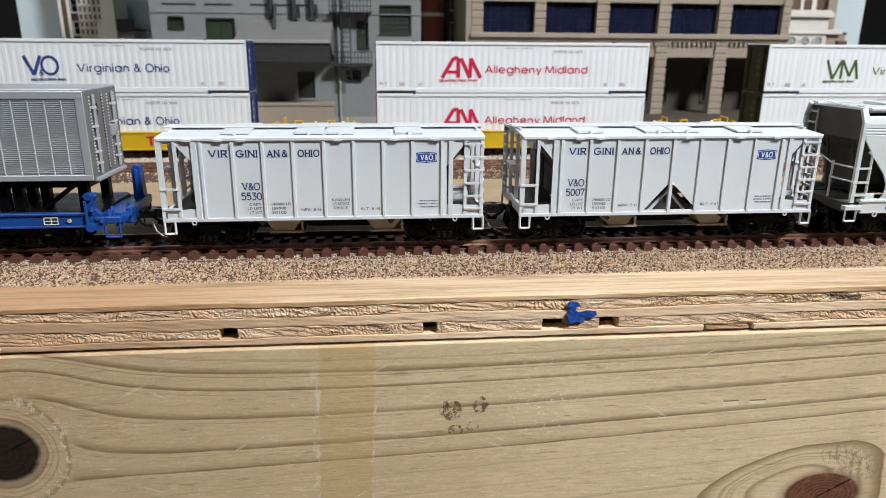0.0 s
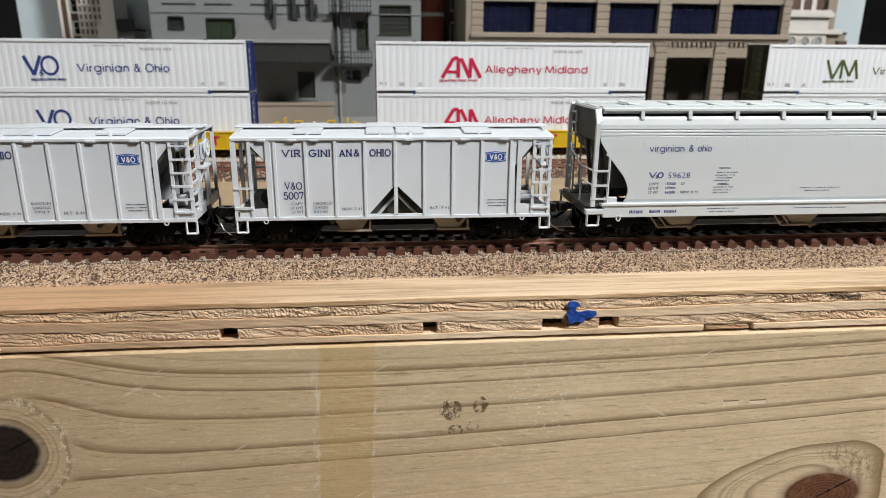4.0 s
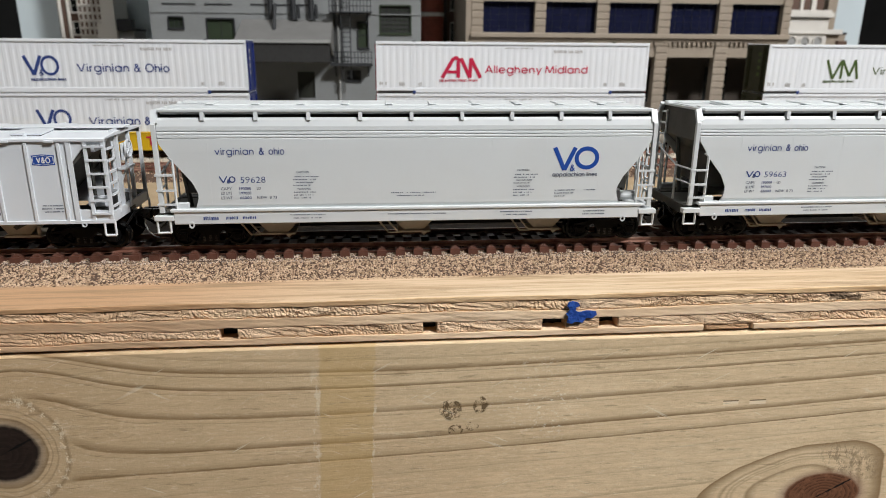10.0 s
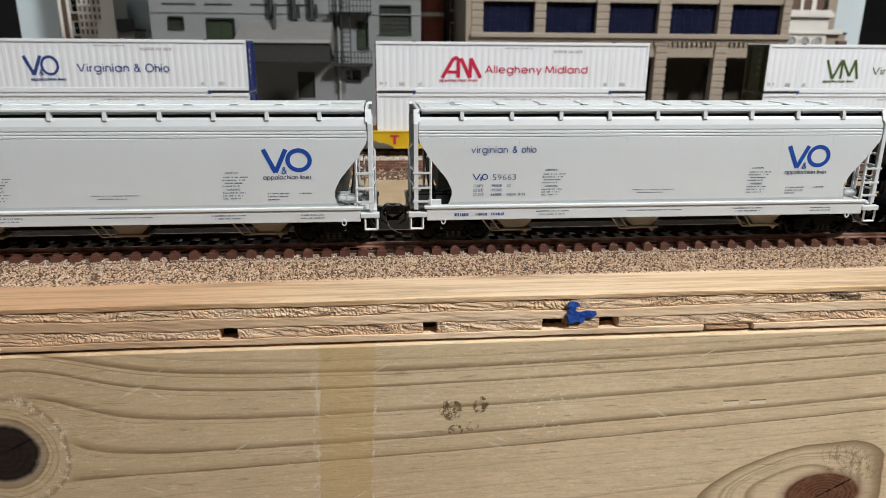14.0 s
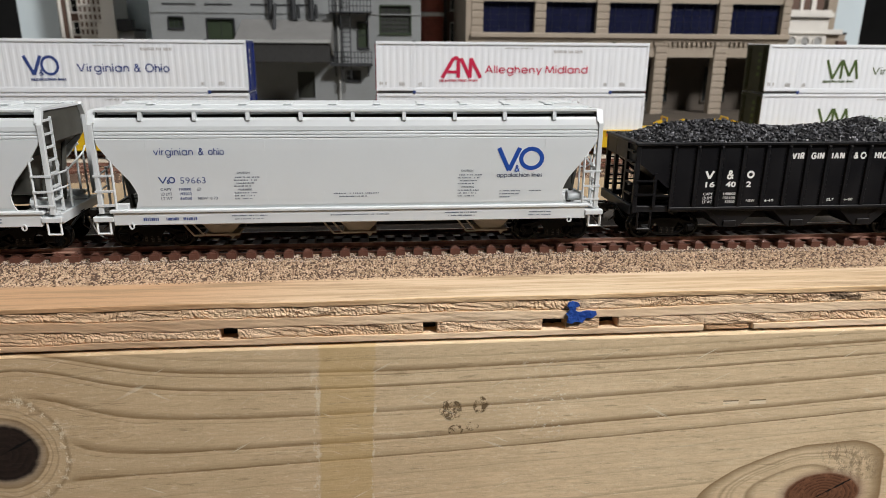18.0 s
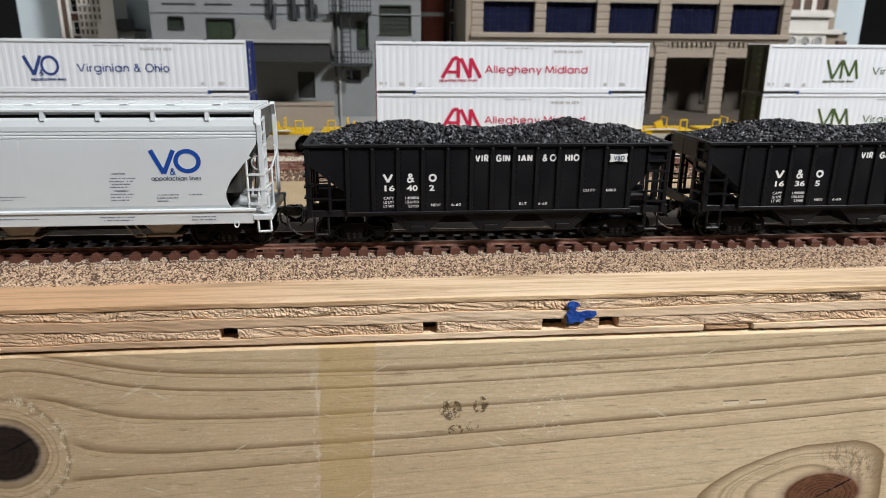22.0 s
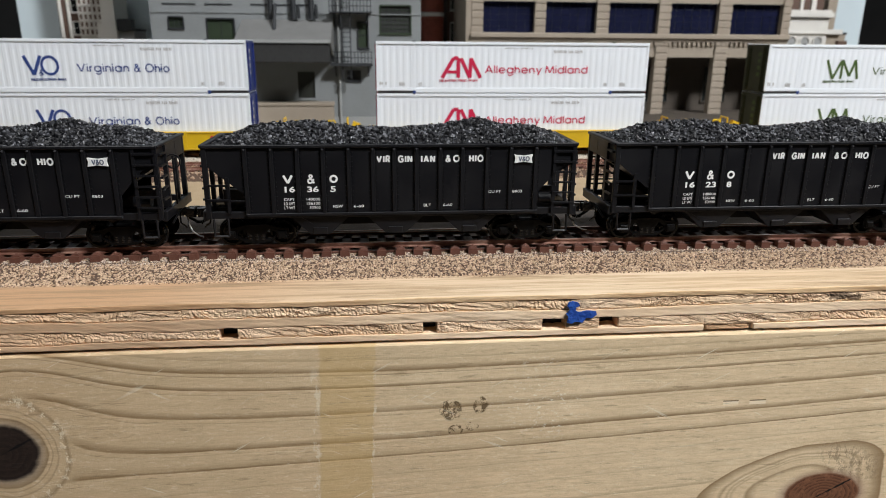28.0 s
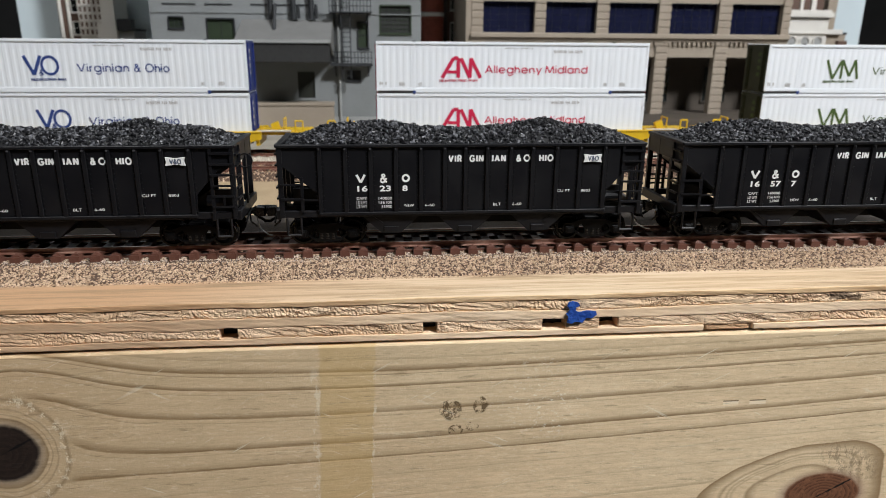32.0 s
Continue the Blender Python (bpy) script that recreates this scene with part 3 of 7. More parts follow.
def scatter(name, centres, sizes, material, parent, seed, flat=0.75):
    """Many small angular stones in one mesh."""
    rng = np.random.default_rng(seed)
    n = len(centres)
    q = rng.normal(size=(n, 4))
    q /= np.linalg.norm(q, axis=1)[:, None]
    w, x, y, z = q.T
    rot = np.stack([np.stack([1 - 2 * (y * y + z * z), 2 * (x * y - w * z), 2 * (x * z + w * y)], 1),
                    np.stack([2 * (x * y + w * z), 1 - 2 * (x * x + z * z), 2 * (y * z - w * x)], 1),
                    np.stack([2 * (x * z - w * y), 2 * (y * z + w * x), 1 - 2 * (x * x + y * y)], 1)], 1)
    local = ICO[None] * rng.uniform(0.78, 1.1, (n, 12, 1))
    local = local * rng.uniform(0.7, 1.15, (n, 1, 3))
    local[:, :, 2] *= flat
    pts = np.einsum("nij,nkj->nki", rot, local) * np.asarray(sizes)[:, None, None] + np.asarray(centres)[:, None]
    faces = (np.arange(n)[:, None, None] * 12 + ICO_FACES[None]).reshape(-1, 3)
    me = bpy.data.meshes.new(name)
    me.from_pydata((pts.reshape(-1, 3) * MM).tolist(), [], faces.tolist())
    me.materials.append(M[material])
    ob = new(name, me)
    ob.parent = parent
    ob["kind"] = "stuff"
    return ob


def sheet(nx, ny, x0, x1, y0, y1, height):
    """A grid over x and y with height(x, y)."""
    bm = bmesh.new()
    rows = [[bm.verts.new((x0 + (x1 - x0) * i / nx, y0 + (y1 - y0) * j / ny, height(x0 + (x1 - x0) * i / nx, y0 + (y1 - y0) * j / ny))) for i in range(nx + 1)] for j in range(ny + 1)]
    for j in range(ny):
        for i in range(nx):
            bm.faces.new((rows[j][i], rows[j][i + 1], rows[j + 1][i + 1], rows[j + 1][i]))
    return bm


def new_bm():
    return bmesh.new()

# ---- the room ----
def slab(name, material, x0, x1, y0, y1, z0, z1, label, category):
    ob = part(name, box(new_bm(), x0, x1, y0, y1, z0, z1), material)
    return tagged(ob, label, category, kind="structure")


slab("floor", "floor", -2600, 2600, -2400, 2400, -1160, -1120, "dark grey covered floor of the layout room", "floor")
slab("ceiling", "room", -2600, 2600, -2400, 2400, 1420, 1460, "dark grey unseen ceiling of the layout room, toned to limit bounced light", "ceiling")
slab("wall_front", "room", -2600, 2600, -2440, -2400, -1120, 1420, "plain dark grey unseen wall behind the viewer, toned to limit bounced light", "wall")
slab("wall_back", "dark_wall", -2600, 2600, 2400, 2440, -1120, 1420, "dark painted wall far behind the layout", "wall")
slab("wall_left", "dark_wall", -2640, -2600, -2400, 2400, -1120, 1420, "dark painted side wall", "wall")
slab("wall_right", "dark_wall", 2600, 2640, -2400, 2400, -1120, 1420, "dark painted side wall", "wall")


def ceiling_lamp(x, y, w, d):
    lamp = thing("ceiling_lamp", x, y, 1420, "white flush ceiling lamp with a lit diffuser, assumed, out of view", "lamp", "ceiling lamps")
    part("frame", box(new_bm(), -w / 2 - 20, w / 2 + 20, -d / 2 - 20, d / 2 + 20, -30, 0, 4), "cream", lamp)
    part("diffuser", box(new_bm(), -w / 2, w / 2, -d / 2, d / 2, -34, -30), "glow", lamp, "glowing diffuser")


ceiling_lamp(850, -800, 320, 320)
# Unseen fixture added to go with the fill lamp.
ceiling_lamp(-500, -120, 600, 300)

# ---- benchwork: plywood deck on a sawn beam ----
DECK_TOP, EDGE_Y, DECK_BOTTOM = -8.4, -50.0, -23.4
XL, XR = -1120.0, 1180.0
deck = thing("plywood_deck", 0, 0, 0, "pale plywood deck with a rough sawn layered edge", "deck", kind="structure")


def edge_fray(x):
    return 0.5 * noise.noise(Vector((x * 0.02, 3.0, 0))) + 0.25 * noise.noise(Vector((x * 0.11, 7.0, 0)))


bm = new_bm()
for i in range(657):
    x = XL + i * 3.5
    a, b = edge_fray(x), edge_fray(x + 3.5)
    v = [bm.verts.new(p) for p in ((x, EDGE_Y + a, DECK_TOP - 0.35), (x + 3.5, EDGE_Y + b, DECK_TOP - 0.35), (x + 3.5, EDGE_Y + b + 0.9, DECK_TOP), (x, EDGE_Y + a + 0.9, DECK_TOP),
                                   (x + 3.5, 900, DECK_TOP), (x, 900, DECK_TOP))]
    bm.faces.new(v[:4])
    bm.faces.new((v[3], v[2], v[4], v[5]))
part("deck_top", bm, "ply", deck, "pale smooth plywood face", weld=True)


SEAMS = [-8.55, -10.3, -14.0, -17.3, -21.2, -23.3]


def seam_height(k, x):
    """The wandering line between two plywood layers: slow waves, a few sharp steps and fine tearing."""
    wild = 1.0 + 0.9 * max(0.0, min(1.0, (-35.0 - x) / 40.0))
    slow = 0.75 * noise.noise(Vector((x * 0.021, 9.0 * k, 0))) + 0.35 * noise.noise(Vector((x * 0.07, 9.0 * k + 4, 0)))
    fine = 0.22 * noise.noise(Vector((x * 0.45, 9.0 * k + 6, 0)))
    if k in (0, 5):
        return SEAMS[k] + 0.25 * slow + 0.5 * fine
    return SEAMS[k] + wild * slow * (0.55 if k == 1 else 0.75) + fine


def ply_layer(k, x0, x1, rough, rope, seed, material, back=0.0, step=0.4):
    """One layer of the plywood's sawn edge: torn relief, and where it is end grain, slanting ropes of fibre."""
    nx, nz = max(2, int((x1 - x0) / step)), 10 if step < 1 else 4
    bm = new_bm()
    rows = [[] for _ in range(nz + 1)]
    for i in range(nx + 1):
        x = x0 + (x1 - x0) * i / nx
        top, foot = seam_height(k, x) - 0.06, seam_height(k + 1, x) + 0.06
        lean = 0.9 if noise.noise(Vector((x * 0.018, seed, 3))) > -0.12 else -0.7
        patch = max(0.0, min(1.0, 0.5 + 3.4 * noise.noise(Vector((x * 0.045, seed + 8, 1)))))
        for j in range(nz + 1):
            z = foot + (top - foot) * j / nz
            tear = noise.noise(Vector((x * 0.16 + z * 0.3, (z + x * 0.06) * 0.9, seed))) + 0.5 * noise.noise(Vector((x * 0.8 + z * 0.8, z * 1.9, seed + 3)))
            y = EDGE_Y + back + edge_fray(x) + rough * (tear * 0.5 + 0.1)
            if rope:
                phase = (x + lean * z) / 1.6 + 1.5 * noise.noise(Vector((x * 0.22, z * 0.5, seed + 12))) + 0.5 * noise.noise(Vector((x * 0.8, z * 0.9, seed + 17)))
                y += rope * patch * (abs(phase % 1.0 - 0.5) * 2.0) ** 3
            if j in (0, nz):
                y += 0.3 * min(1.0, rough + rope)
            if i in (0, nx):
                y += 0.3
            rows[j].append(bm.verts.new((x, y, z)))
    for j in range(nz):
        for i in range(nx):
            bm.faces.new((rows[j][i], rows[j][i + 1], rows[j + 1][i + 1], rows[j + 1][i]))
    for edge in (rows[0], rows[-1], [r[0] for r in rows], [r[-1] for r in rows]):
        far = [bm.verts.new((v.co.x, EDGE_Y + 9, v.co.z)) for v in edge]
        for i in range(len(edge) - 1):
            bm.faces.new((edge[i], edge[i + 1], far[i + 1], far[i]))
    return part("ply_layer", bm, material, deck)


def torn(name, light, dark, slant, knots=()):
    """Torn cross-grain of a plywood layer: cream fibres in slanting ropes with dark ragged cracks, and smoother tan flakes."""
    n = Nodes(name)
    turned = n.node("ShaderNodeMapping")
    turned.inputs["Rotation"].default_value = (0, slant, 0)
    n.link(n.coords(), turned.inputs["Vector"])
    co = turned.outputs[0]
    sep = n.node("ShaderNodeSeparateXYZ")
    n.link(n.coords(), sep.inputs[0])
    x, z = n.math("MULTIPLY", sep.outputs[0], 1000.0), n.math("MULTIPLY", sep.outputs[2], 1000.0)
    g = n.noise(1000.0, 5.0, 0.72, (0.45, 1, 1), co)
    fine = n.noise(430.0, 5.0, 0.7, (0.6, 1, 1), co)
    way = n.math("ADD", n.math("MULTIPLY", n.ramp(n.noise(20.0, 2.0, 0.4, (1, 1, 0.1)), 0.47, 0.52), 1.6), -0.7)
    phase = n.math("ADD", n.math("DIVIDE", n.math("ADD", x, n.math("MULTIPLY", z, way)), 1.9), n.math("MULTIPLY", fine, 7.0))
    rib = n.math("ABSOLUTE", n.math("SUBTRACT", n.math("FRACT", phase), 0.5))
    crack = n.math("MULTIPLY", n.ramp(rib, 0.10, 0.02), n.ramp(g, 0.52, 0.44))
    long_ = n.noise(120.0, 5.0, 0.62, (0.13, 1, 1), co)
    gap = n.ramp(n.math("ABSOLUTE", n.math("SUBTRACT", long_, 0.5)), 0.02, 0.004)
    smooth = n.ramp(n.noise(48.0, 3.0, 0.5, (0.35, 1, 1.6), co), 0.48, 0.53)
    broken = n.math("MAXIMUM", n.math("MULTIPLY", crack, n.math("SUBTRACT", 1.0, n.math("MULTIPLY", smooth, 0.9))), gap)
    col = n.mix(n.ramp(g, 0.35, 0.6), tuple(c * 0.82 for c in light), light)
    col = n.mix(n.math("MULTIPLY", smooth, 0.45), col, (0.60, 0.40, 0.24))
    col = n.mix(n.math("MULTIPLY", broken, 0.62), col, dark)
    # Torn layers also darken leftwards, light falloff held in their colour.
    left_falloff = n.ramp(sep.outputs[0], 0.0, -0.13)
    col = n.mix(n.math("MULTIPLY", left_falloff, 0.5), col, (0.56, 0.33, 0.19))
    for kx, kz, w, h in knots:
        dx = n.math("DIVIDE", n.math("SUBTRACT", x, kx), w)
        dz = n.math("DIVIDE", n.math("SUBTRACT", z, kz), h)
        rr = n.math("ADD", n.math("SQRT", n.math("ADD", n.math("MULTIPLY", dx, dx), n.math("MULTIPLY", dz, dz))), n.math("MULTIPLY", n.math("SUBTRACT", fine, 0.5), 2.5))
        col = n.mix(n.math("MULTIPLY", n.ramp(rr, 1.0, 0.7), 0.8), col, (0.085, 0.05, 0.03))
    n.link(col, n.b.inputs["Base Color"])
    n.b.inputs["Roughness"].default_value = 0.9
    n.b.inputs["Specular IOR Level"].default_value = 0.15
    n.bump(n.math("SUBTRACT", n.math("MULTIPLY", g, 0.5), broken), 0.6, 0.0004)
    return n.m


M["ply_torn"] = torn("torn_plywood_layer", (0.90, 0.67, 0.45), (0.27, 0.135, 0.065), 0.3, ((160.5, -11.6, 5.0, 1.6), (166.0, -12.6, 3.0, 1.4)))
M["ply_torn_low"] = torn("torn_lower_layer", (0.88, 0.645, 0.435), (0.27, 0.135, 0.065), -0.3)
M["ply_chip"] = torn("brown_broken_chip", (0.56, 0.35, 0.20), (0.20, 0.10, 0.05), 0.0)
ply_layer(0, -150, 215, 0.18, 0.0, 1.0, "ply_top", -0.05)
ply_layer(1, -150, 215, 0.8, 0.5, 2.0, "ply_torn", 0.1, 0.28)
ply_layer(2, -150, 215, 0.2, 0.0, 3.0, "ply_long", -0.05)
for i, (xa, xb) in enumerate(((-150, -52.8), (-47.2, 13.6), (18.2, 54.2), (62.4, 74.0), (80.6, 215))):
    ply_layer(3, xa, xb, 0.75, 0.4, 4.0 + i * 0.37, "ply_torn_low", 0.1, 0.28)
ply_layer(4, -150, 111.6, 0.2, 0.0, 9.0, "ply_long", -0.15)
ply_layer(4, 112.4, 128.6, 0.9, 0.3, 9.4, "ply_chip", 0.35)
ply_layer(4, 129.6, 215, 0.2, 0.0, 9.7, "ply_long", -0.15)
for xa, xb in ((XL, -150), (215, XR)):
    for k, material in enumerate(("ply_top", "ply_torn", "ply_long", "ply_torn_low", "ply_long")):
        ply_layer(k, xa, xb, 0.4, 0.0, 1.0 + k, material, 0.0, 6.0)
# Core is coloured near black so voids in the edge look shaded.
part("deck_core", box(new_bm(), XL, XR, EDGE_Y + 6, 890, DECK_BOTTOM, DECK_TOP - 0.6), "seam", deck, "deck core coloured near black for the shade in its gaps")

beam = part("support_beam", prism(new_bm(), [(-50.7, -25.0), (-50.2, -24.3), (-14, -24.2), (-13, -25), (-13, -160), (-14, -161), (-50.2, -161), (-50.7, -160)], XL, XR, "x"), "board")
tagged(beam, "green-tinted treated pine beam with dark knots under the deck", "beam", kind="structure")
for k, (xa, xb) in enumerate(((-1110, -1070), (-20, 20), (1130, 1170))):
    leg = part("bench_leg", box(new_bm(), xa, xb, -12, 28, -1120, -24, 1.5), "ply_long")
    tagged(leg, "square pine bench leg standing on the floor", "leg", "bench legs", kind="structure")

# torn scrap of blue tape stuck on the sawn edge
bm = prism(new_bm(), [(62.6, -11.0), (64.0, -10.7), (66.0, -11.3), (66.6, -12.4), (65.2, -13.0), (65.1, -14.2), (66.5, -14.8), (69.0, -14.2), (72.2, -14.6), (72.6, -15.8), (71.2, -17.0),
                      (69.0, -16.9), (67.8, -18.6), (65.4, -18.2), (64.0, -18.9), (62.4, -18.4), (62.8, -16.4), (62.0, -15.2), (63.2, -13.8), (62.2, -12.4)], EDGE_Y - 0.95, EDGE_Y - 0.6)
tagged(part("tape_scrap", bm, "tape"), "torn scrap of blue masking tape on the plywood edge", "tape")

# ---- ground and tracks ----
ob = part("ground", sheet(160, 10, XL, XR, 24, 158, lambda x, y: -7.2 + 0.25 * noise.noise(Vector((x * 0.03, y * 0.05, 0)))), "dirt")
tagged(ob, "tan sandy scenic ground between the tracks", "ground", kind="structure")
ob = part("yard_ground", sheet(60, 12, XL, XR, 240, 1300, lambda x, y: -6.0 + 0.2 * noise.noise(Vector((x * 0.02, y * 0.02, 5)))), "road")
tagged(ob, "grey yard ground behind the container train", "ground", kind="structure")
# Strip puts the train's shade on the ground as a dark colour.
ob = part("trackside_strip", sheet(160, 6, XL, XR, 26, 60, lambda x, y: -6.6 + 0.4 * noise.noise(Vector((x * 0.08, y * 0.1, 2)))), "ground_shade")
tagged(ob, "dark brown ground strip behind the track, train's shade in its colour", "ground", kind="structure")
ob = part("kerb_strip", box(new_bm(), XL, XR, 66.5, 69.0, -7.6, -6.0, 0.3), "kerb")
tagged(ob, "narrow pale concrete strip beside the track", "kerb", kind="structure")


def bed_height(y, c, half, toe, top, low):
    d = abs(y - c)
    return top if d < half else low + (top - low) * max(0.0, (toe - d) / (toe - half))


def ballast(name, c, half, toe, top, low, bed, gravel, count, near_only, seed, label, size=(0.42, 0.75)):
    ob = part(name, sheet(440, 24, XL, XR, c - toe, c + toe, lambda x, y: bed_height(y, c, half, toe, top, low) + 0.3 * noise.noise(Vector((x * 0.3, y * 0.3, seed)))), bed)
    tagged(ob, label, "ballast", kind="structure")
    rng = np.random.default_rng(seed)
    x = rng.uniform(-175, 230 if c == 0 else 300, count)
    y = c + rng.uniform(-toe - 0.6, toe * (1.0 if not near_only else -0.1), count)
    z = np.array([bed_height(b, c, half, toe, top, low) for b in y]) + rng.uniform(-0.22, 0.16, count)
    r = rng.uniform(*size, count)
    if c == 0:
        edge = np.clip((np.abs(y) - 12.0) / 3.5, 0.0, 1.0)
        z, r = z - 0.35 * edge * (1 - edge) * 4 + 0.15 * (1 - edge), r * (0.62 + 0.38 * edge)
    st = scatter("ballast_gravel", np.stack([x, y, z], 1), r, gravel, None, seed)
    tagged(st, "loose angular ballast stones along the track", "ballast")


ballast("track_ballast", 0, 13.4, 29.8, -5.35, -8.6, "gravel_bed", "gravel", 34000, True, 1, "brown granular ballast shoulder under the track", (0.36, 0.62))
grit_rng = np.random.default_rng(11)
grit_at = np.stack([grit_rng.uniform(-175, 230, 15000), grit_rng.uniform(-16.2, -9.0, 15000), grit_rng.uniform(-5.4, -5.1, 15000)], 1)
grit_at[:, 2] -= np.clip((-12.6 - grit_at[:, 1]) / 1.5, 0, 1) * 0.55
grit = scatter("ballast_grit", grit_at, grit_rng.uniform(0.18, 0.32, 15000), "grit", None, 12, 0.6)
tagged(grit, "fine pale grit packed round the tie ends", "ballast")
ballast("track_ballast", 170.5, 17.0, 25.5, -3.9, -7.4, "gravel_bed", "gravel", 7000, False, 2, "brown ballast of the empty track", (0.5, 0.9))
ballast("track_ballast", 221.5, 17.0, 26.0, -3.3, -6.4, "grey_bed", "gravel_grey", 7000, True, 3, "pale grey ballast under the container train", (0.5, 0.9))

TIE = new_bm()
prism(TIE, [(-1.8, -3.25), (-1.65, -3.1), (1.65, -3.1), (1.8, -3.25), (1.85, -5.6), (-1.85, -5.6)], -12.9, 12.9)
for yy in (-8.7, 8.7):
    box(TIE, -1.45, 1.45, yy - 3.4, yy + 3.4, -3.15, -2.75, 0.1)
    for dy in (-2.1, 2.1):
        box(TIE, -1.0, 1.0, yy + dy - 0.85, yy + dy + 0.85, -2.8, -2.4, 0.15)
        for r0, r1, z0, z1 in ((0.62, 0.55, -2.5, -2.2), (0.55, 0.2, -2.2, -1.95)):
            bmesh.ops.create_cone(TIE, cap_ends=True, segments=8, radius1=r0, radius2=r1, depth=z1 - z0, matrix=Matrix.Translation((0, yy + dy, (z0 + z1) / 2)))
    box(TIE, 1.7, 5.3, yy - 0.9, yy + 0.9, -4.9, -4.0, 0.1)
bmesh.ops.scale(TIE, vec=(MM, MM, MM), verts=TIE.verts)
bmesh.ops.recalc_face_normals(TIE, faces=TIE.faces)
TIE_MESH = bpy.data.meshes.new("tie")
TIE.to_mesh(TIE_MESH)
TIE.free()
TIE_MESH.materials.append(M["tie"])


def rail_bm(y, x0, x1):
    prof = [(-1.1, -2.85), (1.1, -2.85), (1.1, -2.6), (0.25, -2.35), (0.25, -1.7), (0.48, -1.55), (0.48, -1.05), (0.4, -1.0), (-0.4, -1.0), (-0.48, -1.05), (-0.48, -1.55), (-0.25, -1.7), (-0.25, -2.35), (-1.1, -2.6)]
    return prism(new_bm(), [(y + a, b) for a, b in prof], x0, x1, "x")


def track(y, x0, x1, first, label):
    t = thing("railway_track", 0, y, 0, label, "track", "model railway tracks", "structure")
    for s in (-8.7, 8.7):
        rail = part("rail", rail_bm(s, x0, x1), "rail", t)
        part("rail_head", box(new_bm(), x0, x1, s - 0.34, s + 0.34, -1.0, -0.95), "railhead", rail, "worn bright rail head")
    rnd = random.Random(int(y))
    rest = bmesh.new()
    x = first
    while x < x1 - 2:
        if -330 < x < 430:
            ob = part("tie", TIE_MESH, "tie", t, at=(x + rnd.uniform(-0.12, 0.12), rnd.uniform(-0.25, 0.25), rnd.uniform(-0.08, 0.05)))
            ob.rotation_euler = (0, 0, rnd.uniform(-0.012, 0.012))
        else:
            box(rest, x - 1.75, x + 1.75, -13.4, 13.4, -5.2, -3.0)
        x += 6.94
    far = part("tie_row", rest, "tie", t)
    far["kind"] = "stuff"
    return t


track(0, XL, XR, -1116.96, "brown rails on red-brown plastic ties in ballast")
track(170.5, XL, XR, -1118.96, "empty brown track on weathered ties")
track(221.5, XL, XR, -1117.96, "track on pale ballast under the container cars")

# ---- running gear ----
CACHE = {}


def cached(key, material, build):
    if key not in CACHE:
        bm = build()
        me = bpy.data.meshes.new(key)
        bmesh.ops.scale(bm, vec=(MM, MM, MM), verts=bm.verts)
        bmesh.ops.recalc_face_normals(bm, faces=bm.faces)
        bm.to_mesh(me)
        bm.free()
        me.materials.append(M[material])
        CACHE[key] = me
    return CACHE[key]


WHEEL_R = 4.8


def wheel_bm(side):
    """One dished wheel with a flange, on the axle's side."""
    bm = new_bm()
    s = side
    prof = [(6.9, 5.4), (7.5, 5.4), (7.8, WHEEL_R), (9.9, WHEEL_R - 0.1), (9.9, 3.9), (9.0, 3.6), (8.7, 1.9), (9.3, 1.5), (9.3, 0.0)]
    n = 28
    rows = [[bm.verts.new((r * math.cos(2 * math.pi * i / n), s * y, r * math.sin(2 * math.pi * i / n))) for i in range(n)] for y, r in prof[:-1]]
    for a, b in zip(rows, rows[1:]):
        for i in range(n):
            bm.faces.new((a[i], a[(i + 1) % n], b[(i + 1) % n], b[i]))
    bm.faces.new(rows[-1])
    bm.faces.new(rows[0])
    for k in range(4):
        a = k * math.pi / 2 + 0.4
        rod(bm, (2.8 * math.cos(a), s * 8.6, 2.8 * math.sin(a)), (2.8 * math.cos(a), s * 9.05, 2.8 * math.sin(a)), 0.35, 6)
    return bm


def side_frame_bm(base, y):
    h = base / 2
    bm = new_bm()
    y0, y1 = y - 0.9, y + 0.9
    prism(bm, [(-h - 2.6, 5.2), (-h - 2.2, 7.0), (-h + 1.5, 7.4), (-4.2, 8.6), (4.2, 8.6), (h - 1.5, 7.4), (h + 2.2, 7.0), (h + 2.6, 5.2), (h + 2.0, 3.6), (h - 2.0, 3.6), (h - 2.2, 5.4), (4.6, 6.9),
               (3.2, 5.0), (3.2, 3.0), (5.0, 2.8), (4.4, 1.7), (-4.4, 1.7), (-5.0, 2.8), (-3.2, 3.0), (-3.2, 5.0), (-4.6, 6.9), (-h + 2.2, 5.4), (-h + 2.0, 3.6), (-h - 2.0, 3.6)], y0, y1)
    prism(bm, [(-4.4, 1.7), (-5.0, 3.0), (-h + 2.0, 4.6), (-h + 2.2, 3.7)], y0 + 0.2, y1 - 0.2)
    prism(bm, [(4.4, 1.7), (5.0, 3.0), (h - 2.0, 4.6), (h - 2.2, 3.7)], y0 + 0.2, y1 - 0.2)
    s = -1 if y < 0 else 1
    for x in (-h, h):
        ya, yb = sorted((y, y + s * 1.6))
        box(bm, x - 1.7, x + 1.7, ya, yb, 3.2, 6.2, 0.25)
        ya, yb = sorted((y + s * 1.5, y + s * 1.9))
        box(bm, x - 1.1, x + 1.1, ya, yb, 3.6, 5.6, 0.15)
    return bm


